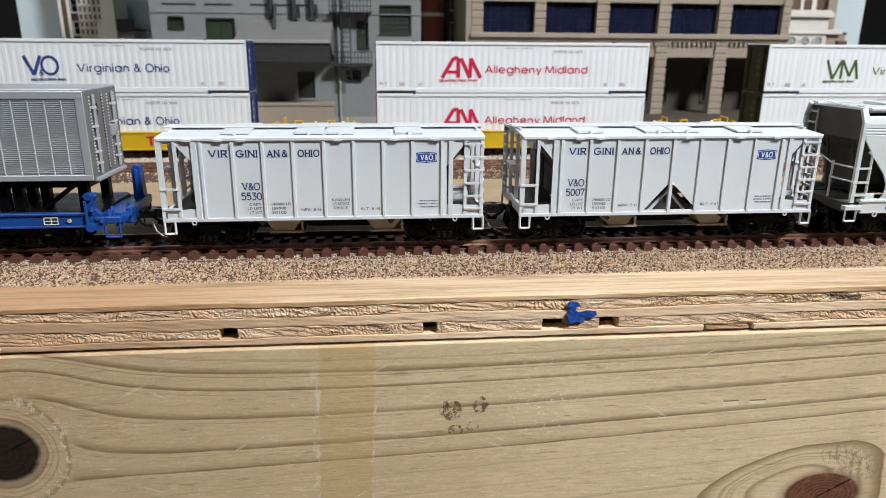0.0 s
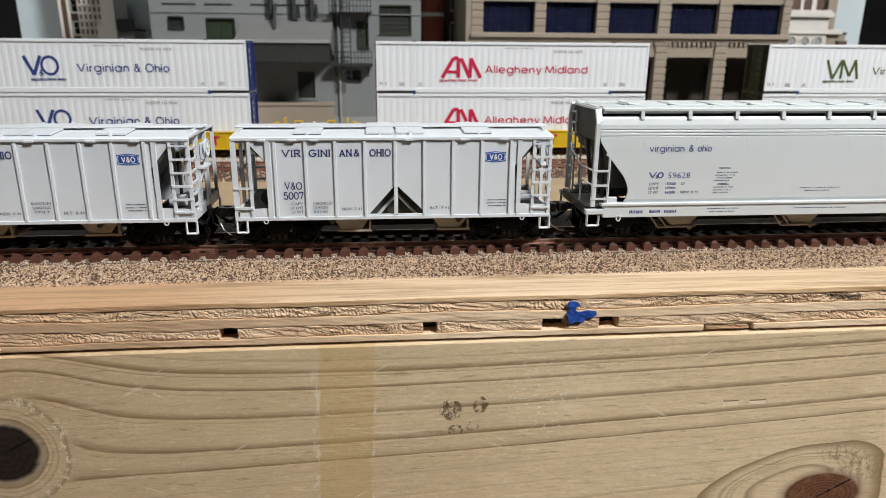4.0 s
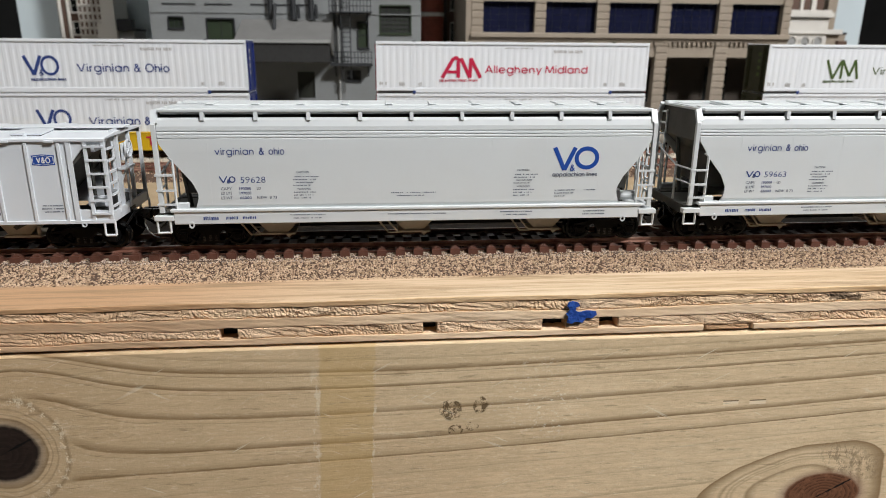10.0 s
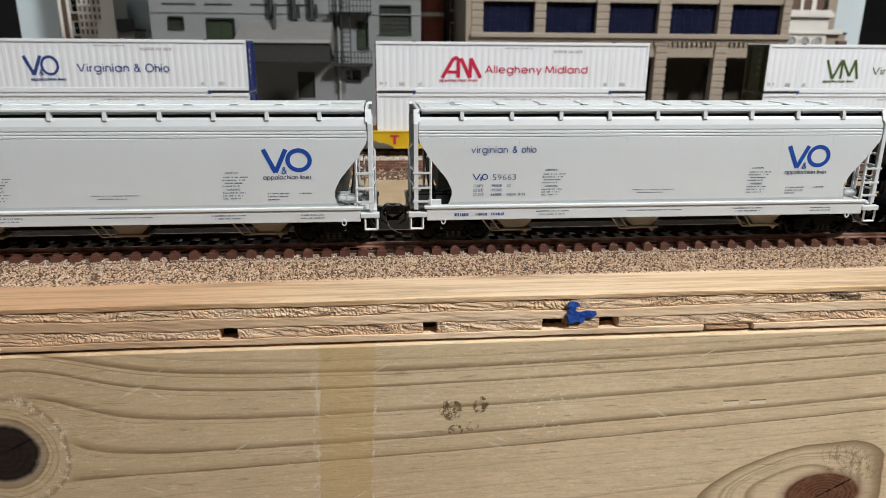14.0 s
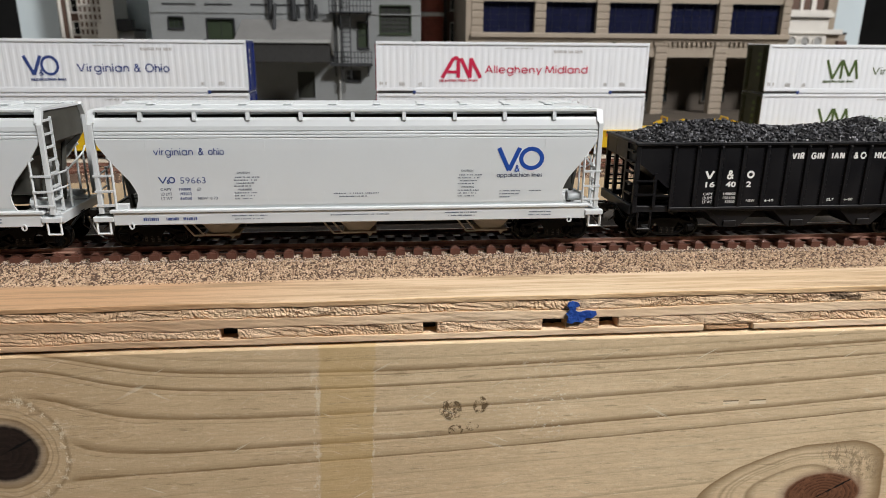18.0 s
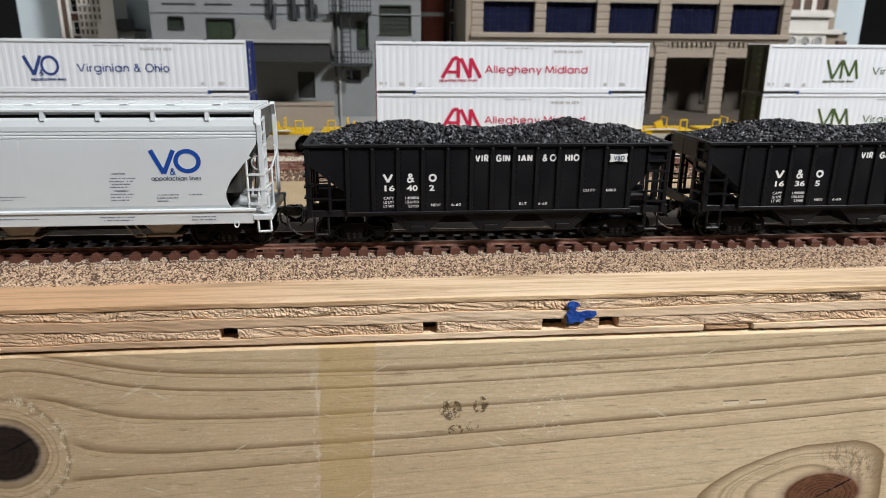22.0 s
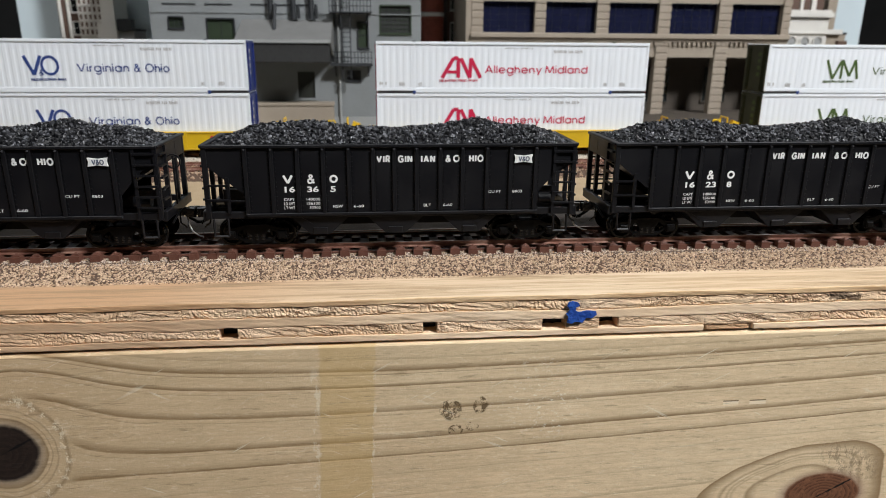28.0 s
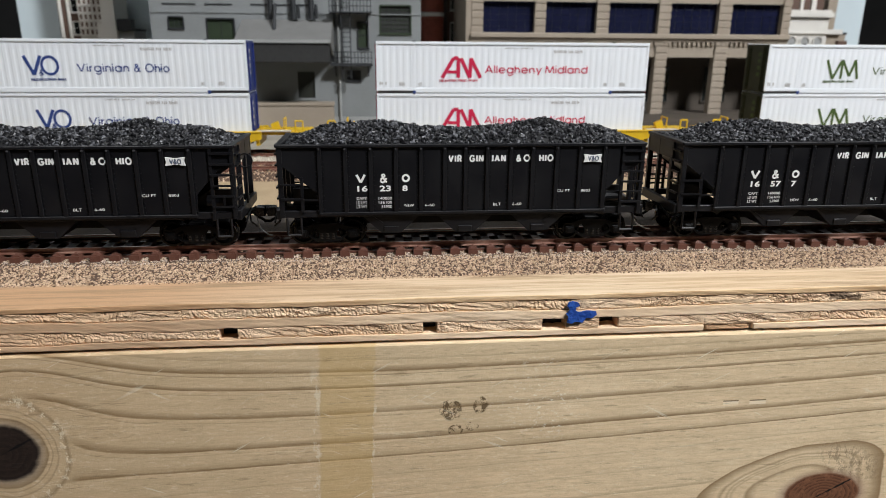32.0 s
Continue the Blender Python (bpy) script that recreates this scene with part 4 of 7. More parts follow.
def springs_bm(y):
    bm = new_bm()
    s = -1 if y < 0 else 1
    for x in (-2.2, 0.0, 2.2):
        rod(bm, (x, y + s * 0.45, 2.6), (x, y + s * 0.45, 5.6), 0.45, 8)
        for k in range(4):
            z = 2.7 + k * 0.62
            rod(bm, (x, y + s * 0.55, z), (x, y + s * 0.55, z + 0.3), 0.72, 8)
    return bm


def truck(car, x, base):
    t = part("truck", cached("bolster%.0f" % base, "truck", lambda: box(new_bm(), -2.9, 2.9, -10.6, 10.6, 5.6, 9.4, 0.3)), "truck", car, at=(x, 0, -0.95))
    for y in (-11.6, 11.6):
        f = part("side_frame", cached("side_frame%.1f%.0f" % (base, y), "truck", lambda: side_frame_bm(base, y)), "truck", t)
        part("spring_pack", cached("springs%.0f" % y, "iron", lambda: springs_bm(y)), "iron", t, "dark coil springs")
    for dx in (-base / 2, base / 2):
        w = part("wheelset", cached("axle", "wheel", lambda: rod(new_bm(), (0, -9.4, 0), (0, 9.4, 0), 0.9, 10)), "wheel", t, at=(dx, 0, WHEEL_R))
        w["label"] = "dark steel axle with two flanged wheels"
    return t


def dress_wheelsets(car):
    """The wheels sit on each axle as one mesh with it."""
    bm = wheel_bm(-1)
    other = wheel_bm(1)
    tmp = bpy.data.meshes.new("tmp")
    other.to_mesh(tmp)
    bm.from_mesh(tmp)
    rod(bm, (0, -11.5, 0), (0, 11.5, 0), 0.8, 10)
    bpy.data.meshes.remove(tmp)
    other.free()
    return bm


def coupler(car, x, s, loop=True):
    """A knuckle coupler on its shank, with the bright trip wire below."""
    c = part("coupler", cached("coupler%d" % s, "iron", lambda: coupler_bm(s)), "iron", car, at=(x, 0, 10.0))
    part("air_hose", cached("air_hose%d" % s, "truck", lambda: path(new_bm(), [(s * 0.5, 2.8, -0.6), (s * 3.0, 3.0, -3.2), (s * 6.0, 2.4, -4.8), (s * 8.0, 1.0, -4.4)], 0.6, 6)), "truck", c)
    part("cut_lever", cached("cut_lever%d" % s, "truck", lambda: path(new_bm(), [(s * 1.6, -14.5, -1.0), (s * 1.8, -6.0, 1.4), (s * 3.0, -1.2, 1.9)], 0.4, 5)), "truck", c)
    if loop:
        part("trip_wire", cached("trip_wire%d" % s, "hose", lambda: path(new_bm(), [(s * 3.2, -0.8, -1.8), (s * 3.4, -0.9, -4.6), (s * 4.6, -1.6, -7.2), (s * 7.4, -3.4, -8.7), (s * 9.2, -4.4, -8.8)], 0.28, 6)), "hose", c, "bright curved wire")


def coupler_bm(s):
    bm = new_bm()
    box(bm, min(0, s * 3.5), max(0, s * 3.5), -1.1, 1.1, -1.1, 1.1, 0.2)
    prism(bm, [(s * 3.2, -2.2), (s * 6.2, -2.6), (s * 6.6, -1.2), (s * 4.8, -0.6), (s * 4.8, 0.8), (s * 7.4, 1.4), (s * 7.2, 2.4), (s * 3.2, 2.0)], -1.7, 1.7, "z")
    box(bm, min(0, -s * 4), max(0, -s * 4), -1.9, 1.9, -1.4, 1.4, 0.2)
    rod(bm, (s * 1.0, -2.6, 0.5), (s * 1.4, -4.2, -3.4), 0.35, 6)
    rod(bm, (s * 1.4, -4.2, -3.4), (s * 3.6, -4.0, -5.2), 0.35, 6)
    return bm


def stirrup_bm(x0, x1, z0, z1, y):
    return path(new_bm(), [(x0, y, z1), (x0, y, z0), (x1, y, z0), (x1, y, z1)], 0.45, 4)


def rungs(car, name, x0, x1, zs, y, material, posts=None):
    """A ladder: its first rail carries the other rail and each rung."""
    if posts:
        rails = [box(new_bm(), x - 0.55, x + 0.55, y - 0.35, y + 0.5, posts[0], posts[1]) for x in (x0 + 0.3, x1 - 0.3)]
        ladder = part(name, rails[0], material, car)
        part("ladder_rail", rails[1], material, ladder)
    for z in zs:
        bm = box(new_bm(), x0, x1, y - 0.7, y - 0.1, z - 0.36, z + 0.36)
        part("rung" if posts else "grab_iron", bm, material, ladder if posts else car)


# ---- two-bay covered hopper cars ----
def covered_hopper(x, number, notch, label):
    car = thing("covered_hopper_car", x, 0, 0, label, "freight car", "freight train")
    side_pts = [(-56.6, 39.3), (-56.6, 38.2), (-51.0, 38.2), (-43.6, 29.6), (-43.9, 15.1), (-56.8, 14.6), (-57.2, 10.9), (56.9, 10.9), (56.9, 15.1), (43.7, 15.6), (43.2, 29.7), (50.2, 38.2), (56.4, 38.2), (56.4, 39.3)]
    for s in (-1, 1):
        y0, y1 = sorted((s * 17.6, s * 18.4))
        if notch:
            left = [p for p in side_pts[:7]] + [(-9.8, 10.9), (-9.8, 12.3), (-0.7, 22.6), (-0.7, 39.3)]
            right = [(0.7, 39.3), (0.7, 22.6), (11.2, 12.3), (11.2, 10.9)] + side_pts[7:]
            bm = prism(new_bm(), left, y0, y1)
            prism(bm, right, y0, y1)
            box(bm, -0.7, 0.7, y0, y1, 10.9, 39.3)
            box(bm, -10, 11.4, y0, y1, 10.9, 12.4)
        else:
            bm = prism(new_bm(), side_pts, y0, y1)
        part("side_panel", bm, "white", car)
        for rx in (-42.2, -31.6, -21.3, -10.9, -0.2, 10.2, 20.6, 31.0, 41.6):
            ya, yb = sorted((s * 18.4, s * 19.0))
            part("side_rib", cached("hopper_rib%d" % s, "white", lambda: box(new_bm(), -0.55, 0.55, ya, yb, 11.4, 38.9, 0.1)), "white", car, at=(rx, 0, 0))
        ya, yb = sorted((s * 18.4, s * 18.95))
        for xa, xb in ((-45.4, -43.6), (44.0, 45.6)):
            part("edge_post", box(new_bm(), xa, xb, ya, yb, 11.2, 39.0), "white", car)
        part("eave_rail", box(new_bm(), -56.8, 56.8, *sorted((s * 17.4, s * 19.1)), 39.2, 40.3, 0.15), "white", car)
        part("bottom_sill", box(new_bm(), -57.0, 57.0, *sorted((s * 18.4, s * 18.9)), 10.6, 11.9, 0.12), "white", car)
        for hx in (-46.5, -28.4, 4.8, 24.6, 39.0, -36.0):
            part("hatch_clip", cached("clip%d" % s, "white", lambda: box(new_bm(), -1.5, 1.5, *sorted((s * 18.6, s * 19.5)), 39.0, 39.8, 0.1)), "white", car, at=(hx, 0, 0))
    bm = prism(new_bm(), [(-19.0, 40.1), (-18.6, 40.5), (-5.5, 41.3), (5.5, 41.3), (18.6, 40.5), (19.0, 40.1)], -57.0, 57.0, "x")
    part("roof", bm, "white", car)
    for sx in (-31.0, -5.4, 5.4, 30.0):
        for sy in (-1, 1):
            h = part("roof_hatch", cached("roof_hatch%d" % sy, "white", lambda: prism(new_bm(), [(sy * 4.8, 41.6), (sy * 4.8, 42.1), (sy * 15.2, 41.6), (sy * 15.2, 41.0)], -5.0, 5.0, "x")), "white", car, at=(sx, 0, 0))
            # Dark strip added as the shade below the hatch rim.
            part("hatch_gasket", cached("gap_shade%d" % sy, "seam", lambda: prism(new_bm(), [(sy * 5.0, 41.2), (sy * 5.0, 41.65), (sy * 15.0, 41.1), (sy * 15.0, 40.6)], -4.8, 4.8, "x")), "seam", h, "dark strip for the shade under the hatch")
            part("hatch_hinge", cached("hinge%d" % sy, "white", lambda: box(new_bm(), -0.5, 0.5, *sorted((sy * 14.9, sy * 16.0)), 40.6, 42.0, 0.1)), "white", h)
    part("roof_walk", box(new_bm(), -58.0, 58.0, -4.2, 4.2, 42.0, 42.5, 0.1), "white", car)
    for s in (-1, 1):
        part("roof_walk_bracket", box(new_bm(), *sorted((s * 55, s * 56)), -9, 9, 41.2, 42.0), "white", car)
    # slope sheets, end posts and platforms
    for s in (-1, 1):
        # Slope sheet, platform and braces carry the shade of the end in their colour.
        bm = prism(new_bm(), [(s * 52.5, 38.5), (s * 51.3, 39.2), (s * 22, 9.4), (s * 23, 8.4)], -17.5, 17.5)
        part("slope_sheet", bm, "shade", car, "sloping end sheet coloured as in shade")
        part("end_platform", box(new_bm(), *sorted((s * 44, s * 56)), -17.4, 17.4, 12.6, 14.2, 0.15), "shade", car, "end platform coloured as in shade")
        part("end_sill", box(new_bm(), *sorted((s * 55.4, s * 56.7)), -18.4, 18.4, 10.8, 14.6, 0.15), "white", car)
        part("brake_step", box(new_bm(), *sorted((s * 55.6, s * 58.6)), -7.0, 3.0, 27.4, 28.2, 0.1), "white", car)
        part("step_bracket", path(new_bm(), [(s * 56.2, -5.5, 23.0), (s * 58.0, -5.5, 27.4)], 0.4, 5), "white", car)
        part("end_top", box(new_bm(), *sorted((s * 51.6, s * 52.6)), -17.5, 17.5, 35.5, 39.4), "white", car)
        for y in (-18.2, -6.0, 6.0, 18.2):
            part("end_post", box(new_bm(), *sorted((s * 55.4, s * 56.6)), y - 0.6, y + 0.6, 14.0, 40.2), "white", car)
        for y in (-5.0, 5.0):
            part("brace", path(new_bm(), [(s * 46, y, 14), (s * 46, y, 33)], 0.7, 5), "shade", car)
        coupler(car, s * 57.5, s, s > 0)
        truck(car, s * 43.2, 19.4)
        part("stirrup_step", stirrup_bm(s * 53.2, s * 56.8, 6.3, 11.0, -18.6), "white", car)
        part("stirrup_step", stirrup_bm(s * 53.2, s * 56.8, 6.3, 11.0, 18.6), "white", car)
        part("tow_loop", hoop(new_bm(), s * 46.5, 10.3, 0.9, 0.9, 0.36, -18.4, 0.6, 12), "white", car)
    rungs(car, "side_ladder", 49.8, 56.3, (37.6, 32.9, 28.2, 23.5, 18.8, 14.2), -18.5, "white", (10.8, 39.2))
    rungs(car, "side_ladder", -56.9, -50.6, (22.4, 15.3), -18.5, "white", (10.8, 39.2))
    rungs(car, "side_ladder", -56.6, -50.2, (37.6, 32.9, 28.2, 23.5, 18.8, 14.2), 18.9, "white", (10.8, 39.2))
    for x0, x1, y0, y1 in ((56.4, 57.2, -17.6, -11.5), (-57.2, -56.4, 11.5, 17.6)):
        ladder = part("end_ladder", box(new_bm(), x0, x1, y0 if y0 > 0 else y1 - 0.6, y0 + 0.6 if y0 > 0 else y1, 13.0, 38.5), "white", car)
        for z in (36.5, 32.5, 28.5, 24.5, 20.5, 16.5):
            part("rung", box(new_bm(), x0, x1, y0, y1, z - 0.35, z + 0.35), "white", ladder)
    part("brake_cylinder", rod(new_bm(), (46.5, -11, 17.0), (52.0, -11, 17.0), 2.1, 14), "white", car)
    part("air_tank", rod(new_bm(), (-47.0, -9, 17.0), (-47.0, -5, 17.0), 2.6, 14), "shade", car, "air tank coloured as in shade")
    bm = new_bm()
    hoop(bm, 0.0, 34.5, 3.4, 3.4, 0.6, 0.0, 0.7, 16)
    for a in range(0, 180, 45):
        c, s = math.cos(radians(a)) * 3.2, math.sin(radians(a)) * 3.2
        rod(bm, (-c, -0.35, 34.5 - s), (c, -0.35, 34.5 + s), 0.22, 4)
    bmesh.ops.rotate(bm, verts=bm.verts, cent=(0, 0, 0), matrix=Matrix.Rotation(radians(90), 3, "Z"))
    bmesh.ops.translate(bm, verts=bm.verts, vec=(58.2, -2.0, 0))
    wheel = part("brake_wheel", bm, "white", car)
    part("brake_housing", box(new_bm(), 56.4, 57.8, -4.6, 0.6, 30.4, 36.6, 0.3), "white", wheel)
    part("brake_chain_rod", rod(new_bm(), (57.2, -2, 13.0), (57.2, -2, 30.6), 0.45, 6), "white", wheel)
    if notch:
        # Ridge takes the dark shade tone, its brace the lit white.
        part("inner_ridge", prism(new_bm(), [(-13.0, 9.6), (0.3, 22.0), (13.6, 9.6)], -14.5, 14.5), "shade", car, "inner ridge between the bays coloured as in shade")
        part("ridge_brace", path(new_bm(), [(-6.5, -15.6, 11.6), (0.3, -15.6, 19.4), (7.5, -15.6, 11.6)], 0.6, 5), "white", car)
    # Black block added to darken the underside and hide the far ties.
    part("brake_rigging", box(new_bm(), -31, 31, 3.0, 9.0, 2.6, 10.4, 0.4), "truck", car)
    for cx in (-16.5, 20.5):
        o = part("outlet", prism(new_bm(), [(-7.0, 10.6), (7.0, 10.6), (7.0, 9.4), (3.2, 4.4), (-3.2, 4.4), (-7.0, 9.4)], -11, 11), "chute", car, "beige discharge outlet", at=(cx, 0, 0))
        part("outlet_gate", box(new_bm(), -5.2, 7.6, -11.6, 11.6, 4.0, 4.9, 0.1), "chute", o)
        part("gate_arm", box(new_bm(), 6.4, 7.2, -11.6, -10.4, 4.6, 8.2), "chute", o)
    part("centre_sill", prism(new_bm(), [(-57, 12.5), (-57, 9.0), (-31, 9.0), (-29, 5.4), (29, 5.4), (31, 9.0), (57, 9.0), (57, 12.5)], -2.5, 2.5), "truck", car)
    for xa in (-43.0, 43.0):
        part("bolster_plate", box(new_bm(), xa - 4, xa + 4, -13, 13, 8.5, 12.6), "truck", car)
    # painted marks
    y = -18.42
    back = -6.9 if notch else 0.0
    bm = new_bm()
    for rh, xa, xb in (("VIR", -39.6, -33.2), ("GINI", -30.4, -23.0), ("AN", -19.8, -15.4), ("&", -14.8, -12.6), ("OHIO", -9.2, -1.6)):
        name_marks(bm, rh, xa, xb, 33.6, 1.6, y, 0.4, 0.55, True)
    part("painted_name", bm, "navy", car, "dark navy painted road name")
    bm = new_bm()
    name_marks(bm, "V&O", -29.0 + back * 1.5, -22.8 + back * 1.5, 21.9, 1.75, y, 0.32, 0.3, True)
    part("painted_logo", bm, "navy", car)
    part("car_number", name_marks(new_bm(), number, -29.6 + back * 1.5, -22.4 + back * 1.5, 18.35, 1.75, y, 0.36, 0.3), "navy", car)
    for k, (a, b) in enumerate((("CAPY", "140000 LD"), ("LD LMT", "159900"), ("LT WT", "50100"))):
        z = 17.2 - k * 1.55
        lettering(a, -27.0 - (k == 1) * 0.6 + back * 1.5, -22.8 + back * 1.5, z - 1.0, z, y, "slate", car)
        lettering(b, -19.2 + back * 1.5, (-12.4 if k == 0 else -14.2) + back * 1.5, z - 1.0, z, y, "slate", car)
    lettering("NEW  8 46" if not notch else "NEW  7 41", -8.8 + back * 1.55, -1.8 + back * 1.55, 14.0, 15.0, y, "slate", car)
    lettering("BLT  8 46" if not notch else "BLT  7 41", 12.4, 19.2, 14.0, 15.0, y, "slate", car)
    if not notch:
        for k, w in enumerate(("KAOLIN", "LOADING", "ONLY")):
            lettering(w, 2.0 + k * 0.3, 8.4 - k * 0.3, 17.5 - k * 1.5, 18.5 - k * 1.5, y, "slate", car)
    bm = new_bm()
    for k in range(3):
        bars(bm, 33.2, 40.4, 17.0 - k * 1.1, 0.4, y, 11, k)
    part("small_print", bm, "slate", car)
    badge = part("badge", prism(new_bm(), [(32.2, 31.4), (35.8, 31.0), (39.8, 31.4), (39.4, 33.0), (39.8, 34.6), (35.8, 35.0), (32.2, 34.6), (32.6, 33.0)], y - 0.06, y), "logo_blue", car, "blue and white railway badge")
    bm = new_bm()
    stroke(bm, [(32.7, 31.8), (35.9, 31.4), (39.3, 31.8), (39.3, 34.2), (35.9, 34.6), (32.7, 34.2), (32.7, 31.8)], 0.12, y - 0.08)
    name_marks(bm, "V&O", 33.8, 38.4, 32.1, 1.25, y - 0.08, 0.34, 0.5)
    part("badge_pattern", bm, "letter_white", badge)
    return car


# ---- three-bay centre-flow covered hopper cars ----
def centre_flow_hopper(x, number, label):
    car = thing("round_sided_hopper_car", x, 0, 0, label, "freight car", "freight train")
    prof = [(18.2, 15.4), (18.65, 16.6), (18.7, 19.0), (18.7, 24.0), (18.7, 36.0), (18.6, 39.9), (18.25, 40.1), (18.6, 40.4), (18.55, 41.0), (18.2, 41.2), (18.5, 41.5), (18.45, 42.1), (18.1, 42.3), (18.4, 42.7), (18.3, 44.2), (17.7, 46.2), (17.2, 47.0)]

    def outline(z):
        """How far the side reaches at each height towards the ends, where the cut for the end platform bites in."""
        pts = [(15.4, 76.8), (18.0, 75.6), (21.0, 75.4), (25.2, 77.4), (32.0, 83.0), (38.6, 87.4), (60.0, 87.4)]
        for (za, a), (zb, b) in zip(pts, pts[1:]):
            if za <= z <= zb:
                return a + (b - a) * (z - za) / (zb - za)
        return 75.6
    dense = []
    for (ya, za), (yb, zb) in zip(prof, prof[1:]):
        k = max(1, int((zb - za) / 1.5))
        dense += [(ya + (yb - ya) * i / k, za + (zb - za) * i / k) for i in range(k)]
    dense.append(prof[-1])
    for s in (-1, 1):
        bm = new_bm()
        rows = []
        for y, z in dense:
            e = outline(z)
            rows.append([bm.verts.new((xx, s * y, z)) for xx in (-e, e)] + [bm.verts.new((xx, s * (y - 0.6), z)) for xx in (e, -e)])
        for a, b in zip(rows, rows[1:]):
            for i in range(4):
                bm.faces.new((a[i], a[(i + 1) % 4], b[(i + 1) % 4], b[i]))
        bm.faces.new(rows[0])
        bm.faces.new(rows[-1])
        part("side_sheet", bm, "pale", car)
        part("side_sill", box(new_bm(), -84.5, 84.5, *sorted((s * 17.2, s * 19.0)), 9.8, 14.2, 0.2), "pale", car)
        part("sill_flange", box(new_bm(), -85.5, 85.5, *sorted((s * 16.8, s * 19.5)), 14.2, 15.4, 0.25), "pale", car)
        part("roof_edge_rail", box(new_bm(), -86.6, 86.6, *sorted((s * 15.0, s * 18.0)), 48.9, 50.0, 0.2), "pale", car)
        for i in range(11):
            px_ = -89.9 + i * 17.9
            if abs(px_) < 86:
                part("rail_post", cached("cf_post%d" % s, "pale", lambda: prism(new_bm(), [(s * 17.9, 49.0), (s * 16.2, 49.0), (s * 16.2, 46.9), (s * 17.6, 45.8), (s * 18.3, 46.2)], -0.65, 0.65, "x")), "pale", car, at=(px_, 0, 0))
        for i in range(8):
            sx = -71.0 + i * 19.9
            part("panel_seam", cached("cf_seam%d" % s, "pale", lambda: box(new_bm(), -0.12, 0.12, *sorted((s * 18.6, s * 18.725)), 17.5, 39.4)), "pale", car, at=(sx, 0, 0))
    # Inner shell takes a dark tone for the shade under the roof edge.
    part("upper_body", prism(new_bm(), [(-13.4, 20), (-13.4, 48.6), (13.4, 48.6), (13.4, 20)], -80.0, 80.0, "x"), "shade", car, "inner shell below the roof edge coloured as in shade")
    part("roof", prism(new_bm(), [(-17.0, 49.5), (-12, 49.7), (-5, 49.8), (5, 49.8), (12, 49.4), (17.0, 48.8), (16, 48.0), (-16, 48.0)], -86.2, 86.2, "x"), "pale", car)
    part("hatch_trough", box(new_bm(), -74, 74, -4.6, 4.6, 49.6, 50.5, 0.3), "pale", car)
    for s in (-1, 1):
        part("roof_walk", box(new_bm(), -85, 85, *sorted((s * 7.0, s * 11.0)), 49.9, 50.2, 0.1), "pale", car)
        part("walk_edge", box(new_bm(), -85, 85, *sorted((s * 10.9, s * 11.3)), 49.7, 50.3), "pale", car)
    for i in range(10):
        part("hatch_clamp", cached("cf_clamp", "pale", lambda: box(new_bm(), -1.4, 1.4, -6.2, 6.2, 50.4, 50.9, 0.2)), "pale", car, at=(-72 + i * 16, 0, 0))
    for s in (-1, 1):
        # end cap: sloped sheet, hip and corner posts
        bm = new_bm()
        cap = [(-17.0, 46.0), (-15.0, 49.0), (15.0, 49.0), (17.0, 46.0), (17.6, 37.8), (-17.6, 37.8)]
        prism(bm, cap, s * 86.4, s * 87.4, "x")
        part("end_sheet", bm, "shade", car, "end sheet coloured as in shade")
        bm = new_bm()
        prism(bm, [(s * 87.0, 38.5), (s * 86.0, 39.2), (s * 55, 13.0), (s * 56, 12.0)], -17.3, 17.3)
        part("slope_sheet", bm, "shade", car, "sloping end sheet coloured as in shade")
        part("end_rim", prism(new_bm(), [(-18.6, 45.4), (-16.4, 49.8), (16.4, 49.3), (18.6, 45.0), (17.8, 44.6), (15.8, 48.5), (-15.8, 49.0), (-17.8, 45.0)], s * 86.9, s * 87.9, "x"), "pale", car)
        # Left end gets the shade tone, right end the same parts in lit paint.
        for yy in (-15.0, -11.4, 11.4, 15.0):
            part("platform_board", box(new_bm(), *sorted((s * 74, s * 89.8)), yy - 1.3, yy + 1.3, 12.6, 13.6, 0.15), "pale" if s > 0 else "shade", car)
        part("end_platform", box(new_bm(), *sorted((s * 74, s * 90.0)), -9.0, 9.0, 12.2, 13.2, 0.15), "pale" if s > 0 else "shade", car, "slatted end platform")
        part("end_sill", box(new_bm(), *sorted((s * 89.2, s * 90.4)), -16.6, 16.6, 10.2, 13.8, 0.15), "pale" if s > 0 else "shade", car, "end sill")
        for y in (-1, 1):
            part("corner_post", box(new_bm(), *sorted((s * 87.6, s * 89.2)), *sorted((y * 17.4, y * 18.8)), 14.0, 44.9, 0.1), "pale", car)
            part("corner_cap", prism(new_bm(), [(y * 18.8, 44.7), (y * 17.5, 44.7), (y * 15.2, 48.9), (y * 16.4, 49.7)], *sorted((s * 87.5, s * 89.1)), "x"), "pale", car)
            part("rail_leg", path(new_bm(), [(s * 83.2, y * 18.4, 15), (s * 83.2, y * 18.4, 32.6), (s * 84.6, y * 18.2, 33.6)], 0.5, 5), "pale", car)
            part("stirrup_step", stirrup_bm(s * 86.0, s * 90.4, 6.8, 11.8, y * 18.7), "pale", car)
            part("step_board", box(new_bm(), *sorted((s * 84.5, s * 91.2)), *sorted((y * 16.8, y * 19.4)), 11.2, 13.0, 0.15), "pale", car)
            bm = new_bm()
            hoop(bm, s * 78.5, 9.6, 0.95, 1.2, 0.42, y * 18.9, 0.6, 12)
            part("tow_loop", bm, "pale", car)
